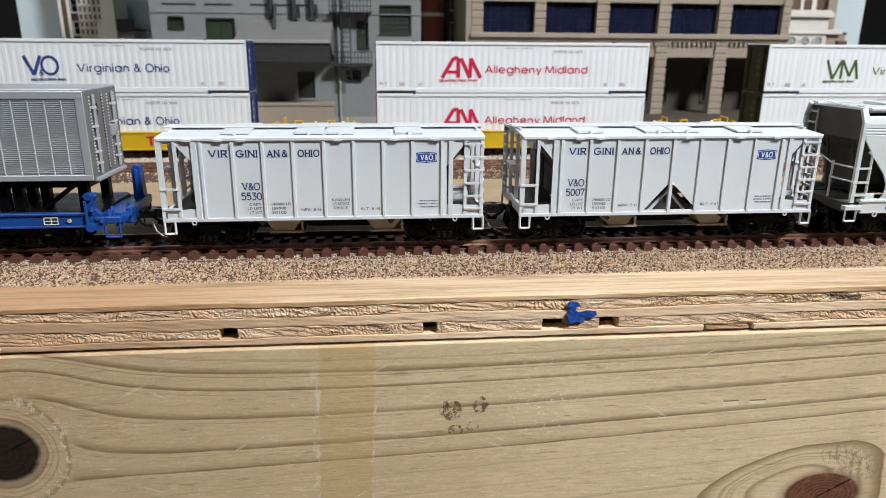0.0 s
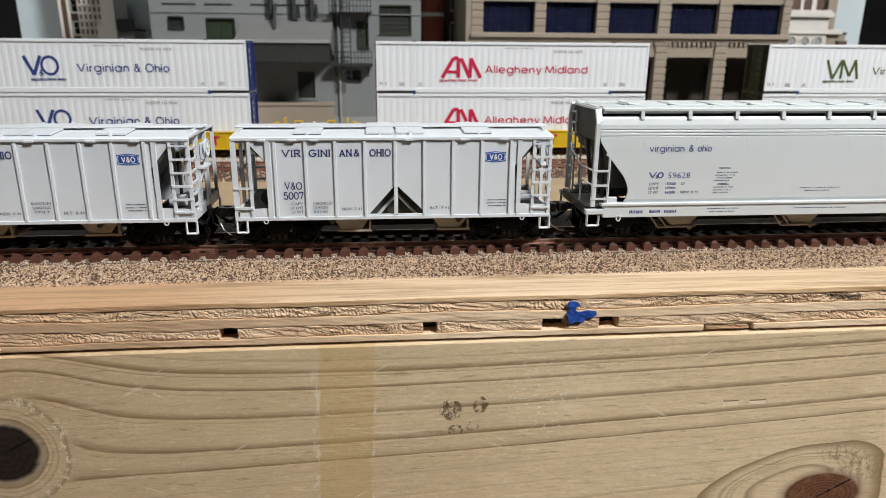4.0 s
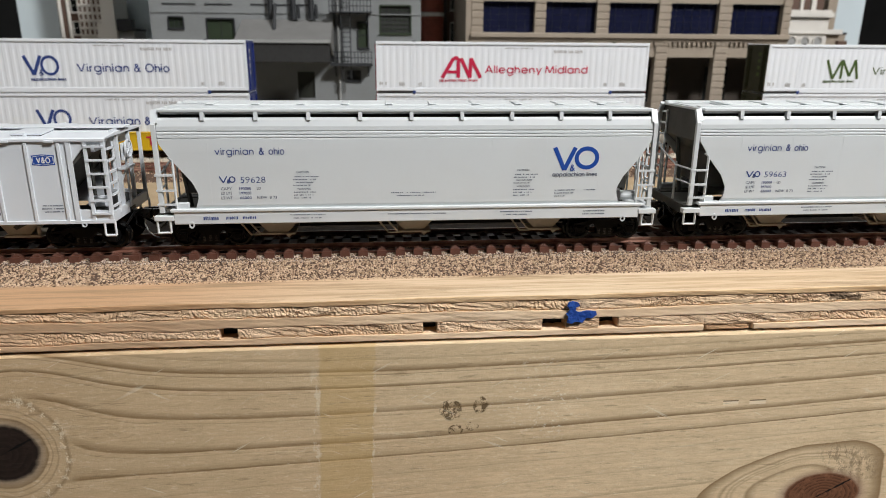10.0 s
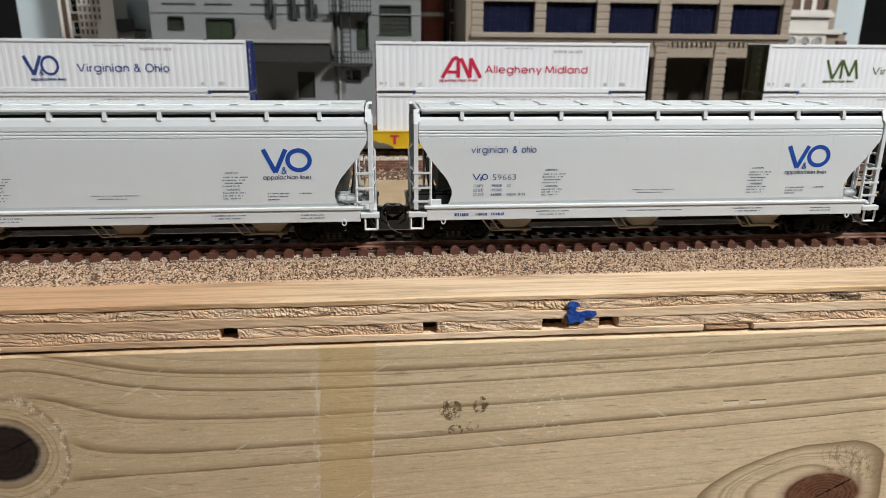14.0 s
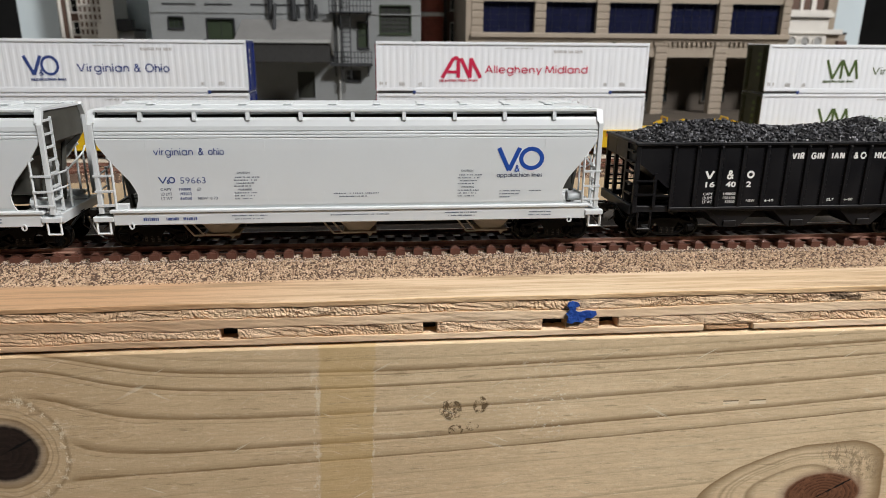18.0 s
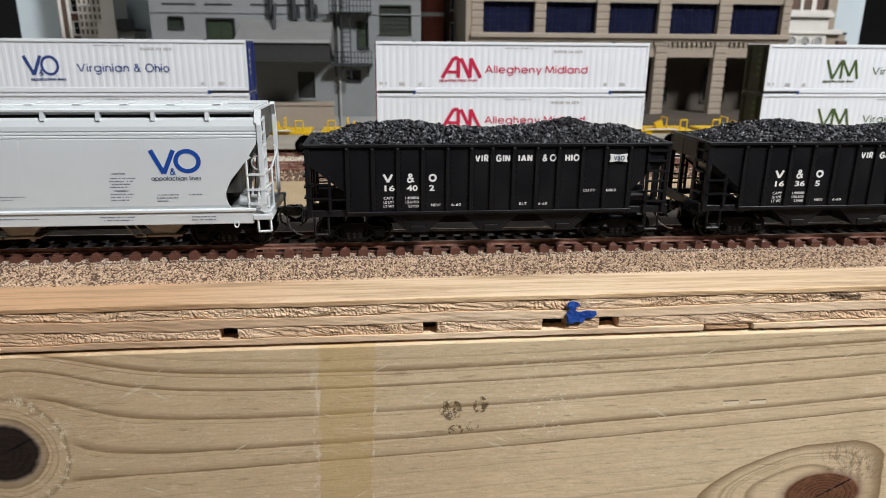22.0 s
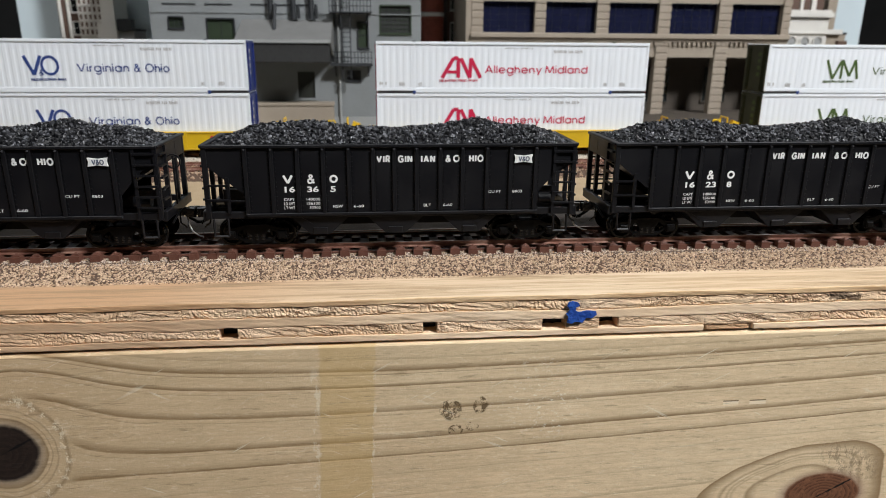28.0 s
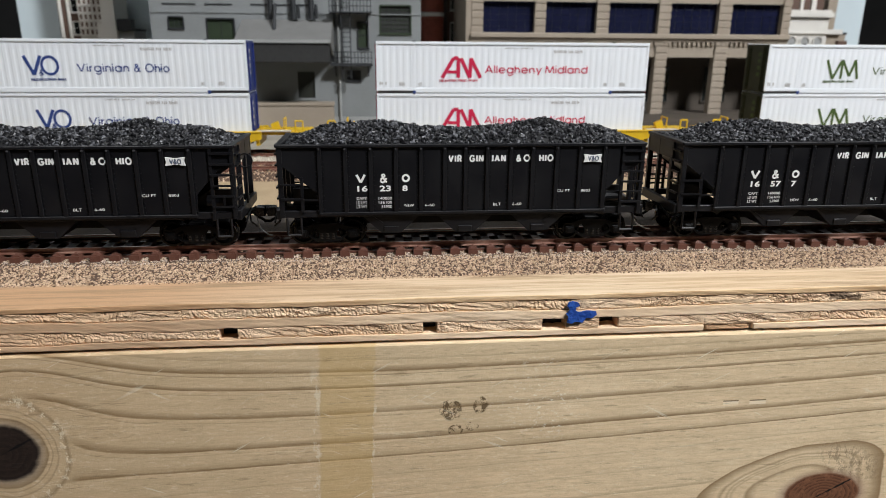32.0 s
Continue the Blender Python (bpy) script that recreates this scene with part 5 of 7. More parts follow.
        for a, b, y0, y1 in ((88.6, 89.4, -17.4, -11.0) if s > 0 else (87.6, 88.2, 11.0, 17.4),):
            ladder = part("end_ladder", box(new_bm(), *sorted((s * a, s * b)), -11.6 if y0 < 0 else 11.0, -11.0 if y0 < 0 else 11.6, 14.0, 47.0), "pale", car)
            for z in (46.0, 41.5, 37.0, 32.5, 28.0, 23.5, 19.0):
                part("rung", box(new_bm(), *sorted((s * a, s * b)), y0, y1, z - 0.35, z + 0.35), "pale", ladder)
        bm = new_bm()
        path(bm, [(s * 88.6, -17.6, 27.4), (s * 89.8, -6, 27.4), (s * 89.8, 9, 31.5), (s * 88.0, 16, 33.0)], 0.4, 5)
        path(bm, [(s * 89.8, -6, 14), (s * 89.8, -6, 28.6)], 0.5, 5)
        path(bm, [(s * 89.8, 9, 14), (s * 89.8, 9, 31.5)], 0.4, 5)
        path(bm, [(s * 88.6, -17.6, 22.0), (s * 89.8, -6, 22.0)], 0.35, 5)
        part("platform_railing", bm, "pale", car)
        part("inner_post", path(new_bm(), [(s * 81, -8, 13.8), (s * 84, -8, 37)], 0.9, 5), "shade", car)
        part("inner_post", path(new_bm(), [(s * 81, 8, 13.8), (s * 84, 8, 37)], 0.9, 5), "shade", car)
        coupler(car, s * 90.5, s, s > 0)
        truck(car, s * 74.2, 19.6)
    rungs(car, "side_ladder", -89.6, -83.0, (27.4, 22.0, 17.0), -18.3, "pale")
    rungs(car, "side_ladder", 83.0, 89.6, (27.4, 22.0, 17.0), -18.3, "pale")
    part("brake_cylinder", rod(new_bm(), (79.0, -12, 17.0), (85.0, -12, 17.0), 1.9, 14), "pale", car)
    bm = new_bm()
    hoop(bm, 86.0, 30.0, 2.8, 2.8, 0.5, -9.0, 0.6, 14)
    rod(bm, (86, -9.2, 18), (86, -9.2, 32), 0.4, 6)
    part("brake_wheel", bm, "pale", car)
    part("lever_stand", box(new_bm(), -84.0, -79.2, -18.2, -16.6, 15.2, 17.4, 0.2), "pale", car)
    # Added black block: stands for the shade under the car.
    part("brake_rigging", box(new_bm(), -61, 61, 3.0, 9.0, 2.6, 9.8, 0.4), "truck", car)
    for cx in (-50.0, 0.5, 50.5):
        o = part("outlet", prism(new_bm(), [(-9.4, 10.2), (9.4, 10.2), (3.4, 3.8), (-3.4, 3.8)], -10, 10), "chute", car, "beige discharge outlet", at=(cx, 0, 0))
        part("outlet_gate", box(new_bm(), -6.0, 6.4, -10.8, 10.8, 3.2, 4.0, 0.1), "chute", o)
        part("gate_bracket", path(new_bm(), [(-10.0, -12, 8.6), (-6.0, -12, 3.8), (-9.6, -12, 3.8), (-13.0, -12, 8.2), (-10.0, -12, 8.6)], 0.35, 5), "chute", o)
        part("gate_pin", prism(new_bm(), [(2.6, 3.6), (5.2, 3.6), (3.9, 2.0)], -11, -10), "chute", o)
    part("centre_sill", prism(new_bm(), [(-90, 12.5), (-90, 9.0), (-62, 9.0), (-60, 5.2), (60, 5.2), (62, 9.0), (90, 9.0), (90, 12.5)], -2.5, 2.5), "truck", car)
    part("train_pipe", rod(new_bm(), (-62, -6, 5.0), (62, -6, 5.0), 0.25, 6), "alu_end", car, "thin grey train pipe")
    for xa in (-74.2, 74.2):
        part("bolster_plate", box(new_bm(), xa - 4, xa + 4, -13, 13, 8.5, 12.6), "truck", car)
    y = -18.72
    bm = new_bm()
    name_marks(bm, "virginian", -68.6, -55.4, 34.5, 1.6, y, 0.27)
    name_marks(bm, "&", -53.7, -51.8, 34.5, 1.6, y, 0.3)
    name_marks(bm, "ohio", -50.3, -44.9, 34.5, 1.6, y, 0.27)
    part("painted_name", bm, "deep_blue", car, "blue painted road name")
    bm = new_bm()
    emblem(bm, "v", -67.8, 24.7, 2.6, 2.2, y, 0.4)
    emblem(bm, "x", -65.3, 24.5, 1.0, 1.3, y, 0.2)
    emblem(bm, "o", -64.6, 24.6, 2.3, 2.3, y, 0.4)
    part("painted_logo", bm, "deep_blue", car)
    lettering(number, -60.6, -52.0, 24.5, 26.7, y, "deep_blue", car, "car_number", "", -0.012)
    for k, (a, b, c) in enumerate((("CAPY", "190000", "LD"), ("LD LMT", "197000", ""), ("LT WT", "66000", "NEW  8 73"))):
        z = 23.0 - k * 1.65
        lettering(a, -67.6, -63.8, z - 1.0, z, y, "slate", car)
        lettering(b, -61.2, -57.2, z - 1.0, z, y, "deep_blue", car)
        if c:
            lettering(c, -55.2, -53.8 if k == 0 else -48.4, z - 1.0, z, y, "slate", car)
    for xa in (-42.4, 36.6):
        lettering("CAUTION", xa + 1.2, xa + 5.6, 27.8, 28.5, y, "slate", car)
        lettering("WARNING", xa + 1.2, xa + 6.0, 21.8, 22.5, y, "slate", car)
        bm = new_bm()
        for k in range(4):
            bars(bm, xa, xa + (9.0 - k), 26.4 - k * 1.05, 0.34, y, 8, k)
        for k in range(3):
            bars(bm, xa, xa + 8.0 - k, 20.8 - k * 1.05, 0.34, y, 7, k + 9)
        part("small_print", bm, "slate", car)
    bm = new_bm()
    for xa, xb, z in ((-8.0, 8.4, 20.2), (-6.0, 4.0, 19.1), (52.0, 59.6, 20.4), (52.0, 59.2, 19.3), (52.0, 56.0, 18.2), (63.0, 67.4, 20.4)):
        bars(bm, xa, xb, z, 0.34, y, 13, int(z * 10))
    part("small_print", bm, "slate", car)
    yl = -19.02
    bm = new_bm()
    for xa, xb, z in ((-44.0, -31.5, 12.6), (-43.0, -33.0, 11.4), (-10.0, 12.0, 12.4), (32.0, 44.0, 12.6), (33.0, 43.0, 11.5), (63.0, 71.5, 12.4), (63.0, 71.5, 11.3)):
        bars(bm, xa, xb, z, 0.38, yl, 16, int(z * 10))
    part("sill_print", bm, "slate", car)
    bm = new_bm()
    bars(bm, -74.4, -69.0, 11.4, 1.1, yl, 4, 1)
    bars(bm, -67.4, -62.4, 11.5, 0.9, yl, 6, 2)
    bars(bm, -60.8, -56.0, 11.5, 0.9, yl, 4, 3)
    part("builder_print", bm, "deep_blue", car)
    em = part("emblem", emblem(new_bm(), "v", 51.4, 28.1, 7.6, 8.1, y, 1.55), "logo_blue", car, "large blue painted emblem")
    part("emblem_ring", emblem(new_bm(), "o", 58.8, 28.1, 9.2, 8.5, y, 1.5), "logo_blue", em)
    part("emblem_link", emblem(new_bm(), "x", 57.2, 27.7, 2.0, 2.2, y - 0.08, 0.32), "logo_blue", em)
    bm = new_bm()
    name_marks(bm, "appalachian lines", 50.8, 67.6, 25.7, 1.0, y, 0.24)
    part("emblem_print", bm, "slate", car)
    return car


# ---- black coal hoppers ----
def coal_height(x, y):
    pts = [(-66, 35.6), (-58, 39.0), (-52, 41.6), (-37, 43.2), (-31, 43.7), (-16, 41.4), (1, 40.6), (18, 41.8), (26, 43.4), (31, 44.4), (36, 43.4), (42, 41.8), (53, 41.6), (60, 39.4), (66, 36.0)]
    z = 36
    for (xa, za), (xb, zb) in zip(pts, pts[1:]):
        if xa <= x <= xb:
            z = za + (zb - za) * (x - xa) / (xb - xa)
    k = min(1.0, abs(y) / 16.6)
    return 36.4 + (z - 36.4) * (1 - k ** 1.6) + 0.5 * noise.noise(Vector((x * 0.3, y * 0.3, 4)))


def coal_hopper(x, label):
    car = thing("coal_hopper_car", x, 0, 0, label, "freight car", "freight train")
    side = [(-67.0, 37.0), (-67.0, 30.2), (-65.0, 29.6), (-53.2, 19.9), (-52.4, 12.4), (53.0, 12.4), (53.4, 19.9), (61.0, 28.4), (66.8, 30.2), (66.8, 37.0)]
    for s in (-1, 1):
        part("side_panel", prism(new_bm(), side, *sorted((s * 15.9, s * 16.6))), "black", car)
        for rx in (-52.2, -43.1, -34.1, -25.1, -16.0, -7.4, 0.2, 8.2, 16.8, 24.9, 33.9, 42.6, 51.9):
            def rib():
                bm = box(new_bm(), -0.75, 0.75, *sorted((s * 16.6, s * 17.3)), 12.0, 36.6, 0.15)
                for k in range(13):
                    for dx in (-1.25, 1.25):
                        box(bm, dx - 0.22, dx + 0.22, *sorted((s * 16.6, s * 16.85)), 13.5 + k * 1.75, 13.95 + k * 1.75)
                return bm
            one = part("side_rib", cached("coal_rib%d" % s, "black", rib), "black", car, at=(rx, 0, 0))
            # Bolt head in a paler tone that imitates a glint.
            part("rib_bolt", cached("coal_bolt%d" % s, "rivet", lambda: rod(new_bm(), (0, s * 17.2, 35.9), (0, s * 17.75, 35.9), 0.32, 8)), "rivet", one, "small bolt head with its glint in the colour")
        part("top_chord", box(new_bm(), -67.4, 67.2, *sorted((s * 15.4, s * 17.5)), 36.4, 37.5, 0.2), "black", car)
        part("bottom_sill", box(new_bm(), -52.6, 53.2, *sorted((s * 16.4, s * 17.5)), 11.8, 12.9, 0.15), "black", car)
        part("end_sill_side", box(new_bm(), -67.6, 67.6, *sorted((s * 14.6, s * 16.4)), 11.0, 13.4, 0.15), "black", car)
        part("grab_line", box(new_bm(), -66.6, -52.8, *sorted((s * 16.6, s * 17.0)), 17.2, 17.8), "black", car)
        for e in (-1, 1):
            part("corner_post", box(new_bm(), *sorted((e * 65.2, e * 67.0)), *sorted((s * 15.4, s * 17.0)), 11.0, 36.6, 0.1), "black", car)
            part("stirrup_step", stirrup_bm(e * 59.5, e * 64.5, 4.6, 11.0, s * 16.8), "black", car)
    rungs(car, "side_ladder", 58.6, 66.4, (34.6, 30.8, 27.0, 23.2, 19.4, 15.6), -16.9, "black", (11.0, 36.5))
    rungs(car, "side_ladder", -66.4, -58.6, (34.6, 30.8, 27.0, 23.2, 19.4, 15.6), 17.3, "black", (11.0, 36.5))
    rungs(car, "grab_ladder", -66.2, -58.4, (23.2, 18.0), -16.7, "black", (13.0, 26.0))
    for s in (-1, 1):
        part("end_panel", box(new_bm(), *sorted((s * 66.0, s * 66.9)), -16, 16, 30.0, 37.0), "black", car)
        part("slope_sheet", prism(new_bm(), [(s * 66.6, 30.4), (s * 65.4, 31.2), (s * 30, 8.6), (s * 31, 7.6)], -15.8, 15.8), "black", car)
        part("end_sill", box(new_bm(), *sorted((s * 66.4, s * 68.2)), -16.4, 16.4, 10.4, 14.0, 0.2), "black", car)
        part("end_rim", box(new_bm(), *sorted((s * 65.4, s * 67.6)), -17.0, 17.0, 36.6, 37.6, 0.2), "black", car)
        for y in (-6, 6):
            part("end_post", box(new_bm(), *sorted((s * 65.6, s * 67.0)), y - 0.8, y + 0.8, 13.0, 37.0), "black", car)
        ladder = part("end_ladder", box(new_bm(), *sorted((s * 67.0, s * 67.9)), -9.6, -9.0, 14.0, 36.6), "black", car)
        for z in (34, 30, 26, 22, 18):
            part("rung", box(new_bm(), *sorted((s * 67.0, s * 67.9)), -15.6, -9.0, z - 0.35, z + 0.35), "black", ladder)
        coupler(car, s * 67.6, s, s > 0)
        truck(car, s * 50.6, 18.4)
    part("brake_cylinder", rod(new_bm(), (55, -9, 16), (61, -9, 16), 2.2, 14), "black", car)
    bm = new_bm()
    hoop(bm, 68.5, 30.0, 2.8, 2.8, 0.5, -4.0, 0.6, 14)
    rod(bm, (68.5, -4, 14), (68.5, -4, 32), 0.4, 6)
    part("brake_wheel", bm, "black", car)
    part("centre_web", prism(new_bm(), [(44.0, 12.0), (64.0, 12.0), (64.0, 18.5), (54.0, 18.5)], -1.0, 1.0), "black", car)
    part("centre_web", prism(new_bm(), [(-44.0, 12.0), (-64.0, 12.0), (-64.0, 18.5), (-54.0, 18.5)], -1.0, 1.0), "black", car)
    part("centre_sill", prism(new_bm(), [(-67, 12.0), (-67, 8.6), (-40, 8.6), (-38, 4.8), (38, 4.8), (40, 8.6), (67, 8.6), (67, 12.0)], -2.5, 2.5), "truck", car)
    for cx in (-27.0, 0.5, 28.0):
        o = part("outlet", prism(new_bm(), [(-12, 12.4), (12, 12.4), (3.4, 4.4), (-3.4, 4.4)], -15.5, 15.5), "black", car, at=(cx, 0, 0))
        part("outlet_door", box(new_bm(), -2.6, 2.6, -16.0, 16.0, 4.6, 7.0, 0.15), "black", o)
    part("train_pipe", rod(new_bm(), (-44, -9.5, 3.4), (44, -9.5, 3.4), 0.25, 6), "alu_end", car, "thin grey train pipe")
    part("underframe", box(new_bm(), -24, 24, -14.8, 14.8, 10.6, 12.2), "black", car)
    bm = sheet(66, 18, -66.2, 66.2, -16.0, 16.0, coal_height)
    load = part("coal_load", bm, "coal_bed", car, "heaped load of black coal")
    rng = np.random.default_rng(5)
    n = 5600
    xs, ys = rng.uniform(-65.4, 65.4, n), rng.uniform(-15.8, 15.8, n)
    zs = np.array([coal_height(a, b) for a, b in zip(xs, ys)]) + rng.uniform(-0.2, 0.5, n)
    scatter("coal_rubble", np.stack([xs, ys, zs], 1), rng.uniform(0.62, 1.2, n), "coal", load, 6, 0.5)
    y = -16.62
    bm = new_bm()
    for rh, xa, xb in (("VIR", -6.2, -1.1), ("GIN", 1.5, 6.8), ("IAN", 9.8, 15.0), ("&", 18.6, 20.7), ("O", 21.4, 24.0), ("HIO", 27.2, 32.6)):
        name_marks(bm, rh, xa, xb, 31.1, 1.5, y, 0.62, 0.75)
    part("painted_name", bm, "letter_white", car, "white painted road name")
    for kind, xa, za, w, h, thick in (("v", -39.2, 23.8, 3.0, 2.8, 0.85), ("x", -31.0, 23.7, 2.9, 3.0, 0.62), ("o", -23.0, 23.7, 3.0, 3.0, 0.75)):
        part("painted_letter", emblem(new_bm(), kind, xa, za, w, h, y, thick), "letter_white", car, "white painted initial")
    for k, (a, b) in enumerate((("CAPY", "140000"), ("LD LMT", "156100"), ("LT WT", "53900"))):
        z = 18.4 - k * 1.55
        lettering(a, -39.4, -35.6, z - 1.05, z, y, "letter_white", car)
        lettering(b, -31.4 + (k == 2), -26.6, z - 1.05, z, y, "letter_white", car)
    lettering("NEW", -22.0, -18.6, 14.6, 15.6, y, "letter_white", car)
    lettering("6-60", -14.6, -11.0, 14.6, 15.6, y, "letter_white", car)
    lettering("BLT", 10.8, 13.6, 14.6, 15.6, y, "letter_white", car)
    lettering("6-60", 17.9, 21.4, 14.6, 15.6, y, "letter_white", car)
    lettering("CU FT", 34.6, 39.4, 19.4, 20.4, y, "letter_white", car)
    lettering("8803", 43.6, 47.2, 19.4, 20.4, y, "letter_white", car)
    badge = part("badge", prism(new_bm(), [(43.8, 30.5), (47.2, 30.9), (50.6, 30.5), (50.2, 32.0), (50.6, 33.5), (47.2, 33.1), (43.8, 33.5), (44.2, 32.0)], y - 0.75, y), "letter_white", car, "white railway badge")
    bm = new_bm()
    name_marks(bm, "V&O", 45.3, 49.4, 31.2, 1.1, y - 0.76, 0.35)
    part("badge_pattern", bm, "slate", badge)
    return car


def coal_number(car, number):
    for txt, xa, xb in ((number[:2], -39.0, -35.2), (number[2:4], -31.0, -26.9), (number[4:], -22.8, -20.8)):
        lettering(txt, xa, xb, 20.4, 22.6, -16.62, "letter_white", car, "car_number", "", 0.03)


# ---- blue spine car with a silver trailer ----
def spine_car(x):
    car = thing("spine_car", x, 0, 0, "bright blue intermodal spine car carrying a silver trailer", "freight car", "freight train")
    part("centre_spine", box(new_bm(), -72, 10, -5.5, 5.5, 8.6, 12.8, 0.5), "blue", car)
    for s in (-1, 1):
        part("side_channel", box(new_bm(), -72, 1.5, *sorted((s * 15.2, s * 17.2)), 9.2, 13.6, 0.3), "blue", car)
        part("channel_lip", box(new_bm(), -72, 1.5, *sorted((s * 15.0, s * 17.8)), 13.3, 14.1, 0.15), "blue", car)
        part("channel_lip", box(new_bm(), -72, 1.5, *sorted((s * 15.0, s * 17.8)), 8.9, 9.6, 0.15), "blue", car)
        if s < 0:
            bm = prism(new_bm(), [(-0.8, 8.6), (-1.4, 14.6), (-0.6, 19.2), (-1.6, 20.0), (-0.8, 21.0), (1.8, 21.0), (2.6, 19.8), (1.8, 18.4), (1.9, 15.4), (3.8, 13.4), (4.4, 8.8), (2.0, 7.4)], -17.6, -14.8)
            part("corner_bracket", bm, "blue", car)
            bm = box(new_bm(), -1.2, -0.2, -18.6, -17.6, 8.6, 18.6, 0.2)
            rod(bm, (0.6, -18.6, 20.0), (0.6, -15.0, 20.0), 1.3, 10)
            rod(bm, (0.2, -18.8, 9.0), (0.2, -17.0, 9.0), 1.6, 10)
            box(bm, 1.8, 4.6, -18.2, -17.4, 11.4, 12.8, 0.2)
            part("hitch_gear", bm, "blue", car)
        else:
            part("corner_bracket", box(new_bm(), -0.8, 4.0, 14.8, 17.6, 7.4, 13.4, 0.3), "blue", car)
        part("stirrup_step", stirrup_bm(4.6, 9.6, 5.2, 11.6, s * 17.0), "blue", car)
        part("step_board", box(new_bm(), 3.0, 10.4, *sorted((s * 14.0, s * 17.6)), 10.2, 12.6, 0.3), "blue", car)
    s = 1
    part("ramp_post", prism(new_bm(), [(7.4, 13.4), (7.6, 25.6), (8.6, 26.8), (10.6, 26.4), (11.2, 14.6), (12.0, 13.4)], 6.4, 10.4), "blue", car)
    part("post_rib", box(new_bm(), 8.6, 9.6, 5.6, 6.6, 14.0, 25.4, 0.2), "blue", car)
    for k, (xa, ya, za, r) in enumerate(((6.2, -16.2, 13.4, 1.1), (3.8, -17.9, 11.6, 0.9), (8.4, -15.4, 9.6, 1.0), (1.2, -18.6, 15.6, 0.8), (5.6, -12.0, 14.2, 0.9), (9.8, -8.0, 14.8, 0.8))):
        part("hitch_pin", rod(new_bm(), (xa, ya, za - r), (xa + 0.4 * (k % 2), ya + 0.6, za + r), r * 0.8, 8), "blue", car)
    part("air_hose", path(new_bm(), [(11.6, -6.0, 10.4), (13.6, -7.5, 8.0), (15.4, -7.5, 6.6), (17.2, -6.6, 6.4)], 0.5, 6), "iron", car)
    part("end_deck", prism(new_bm(), [(0, -14), (9, -14), (11.5, -12), (11.5, 12), (9, 14), (0, 14)], 11.4, 13.2, "z"), "blue", car)
    part("deck_rail", box(new_bm(), 10.2, 12.2, -11.5, 12.0, 11.2, 14.6, 0.4), "blue", car)
    part("end_sill", box(new_bm(), 6.0, 12.0, -10.0, 10.0, 8.2, 11.6, 0.5), "blue", car)
    part("brake_gear", rod(new_bm(), (9.0, -14.5, 11.0), (9.0, -9, 11.0), 2.2, 12), "blue", car)
    part("floor_plate", box(new_bm(), -72, 3, -15, 15, 13.0, 14.2), "truck", car)
    lab = part("data_panel", box(new_bm(), -15.6, -10.6, -17.5, -17.25, 10.0, 12.8), "seam", car, "black data panel with white frame")
    bm = new_bm()
    stroke(bm, [(-15.4, 10.2), (-10.8, 10.2), (-10.8, 12.6), (-15.4, 12.6), (-15.4, 10.2)], 0.3, -17.52)
    stroke(bm, [(-13.0, 10.2), (-13.0, 12.6)], 0.28, -17.52)
    stroke(bm, [(-15.4, 11.4), (-10.8, 11.4)], 0.25, -17.52)
    part("panel_print", bm, "letter_white", lab)
    part("inspection_dot", rod(new_bm(), (-6.9, -17.7, 11.4), (-6.9, -17.3, 11.4), 0.7, 14), "kerb", car)
    truck(car, -22.5, 19.4)
    truck(car, -60.0, 19.4)
    coupler(car, 12.5, 1)
    part("draft_gear", box(new_bm(), 11.0, 17.5, -3.2, 3.2, 8.4, 11.6, 0.3), "iron", car)
    return car


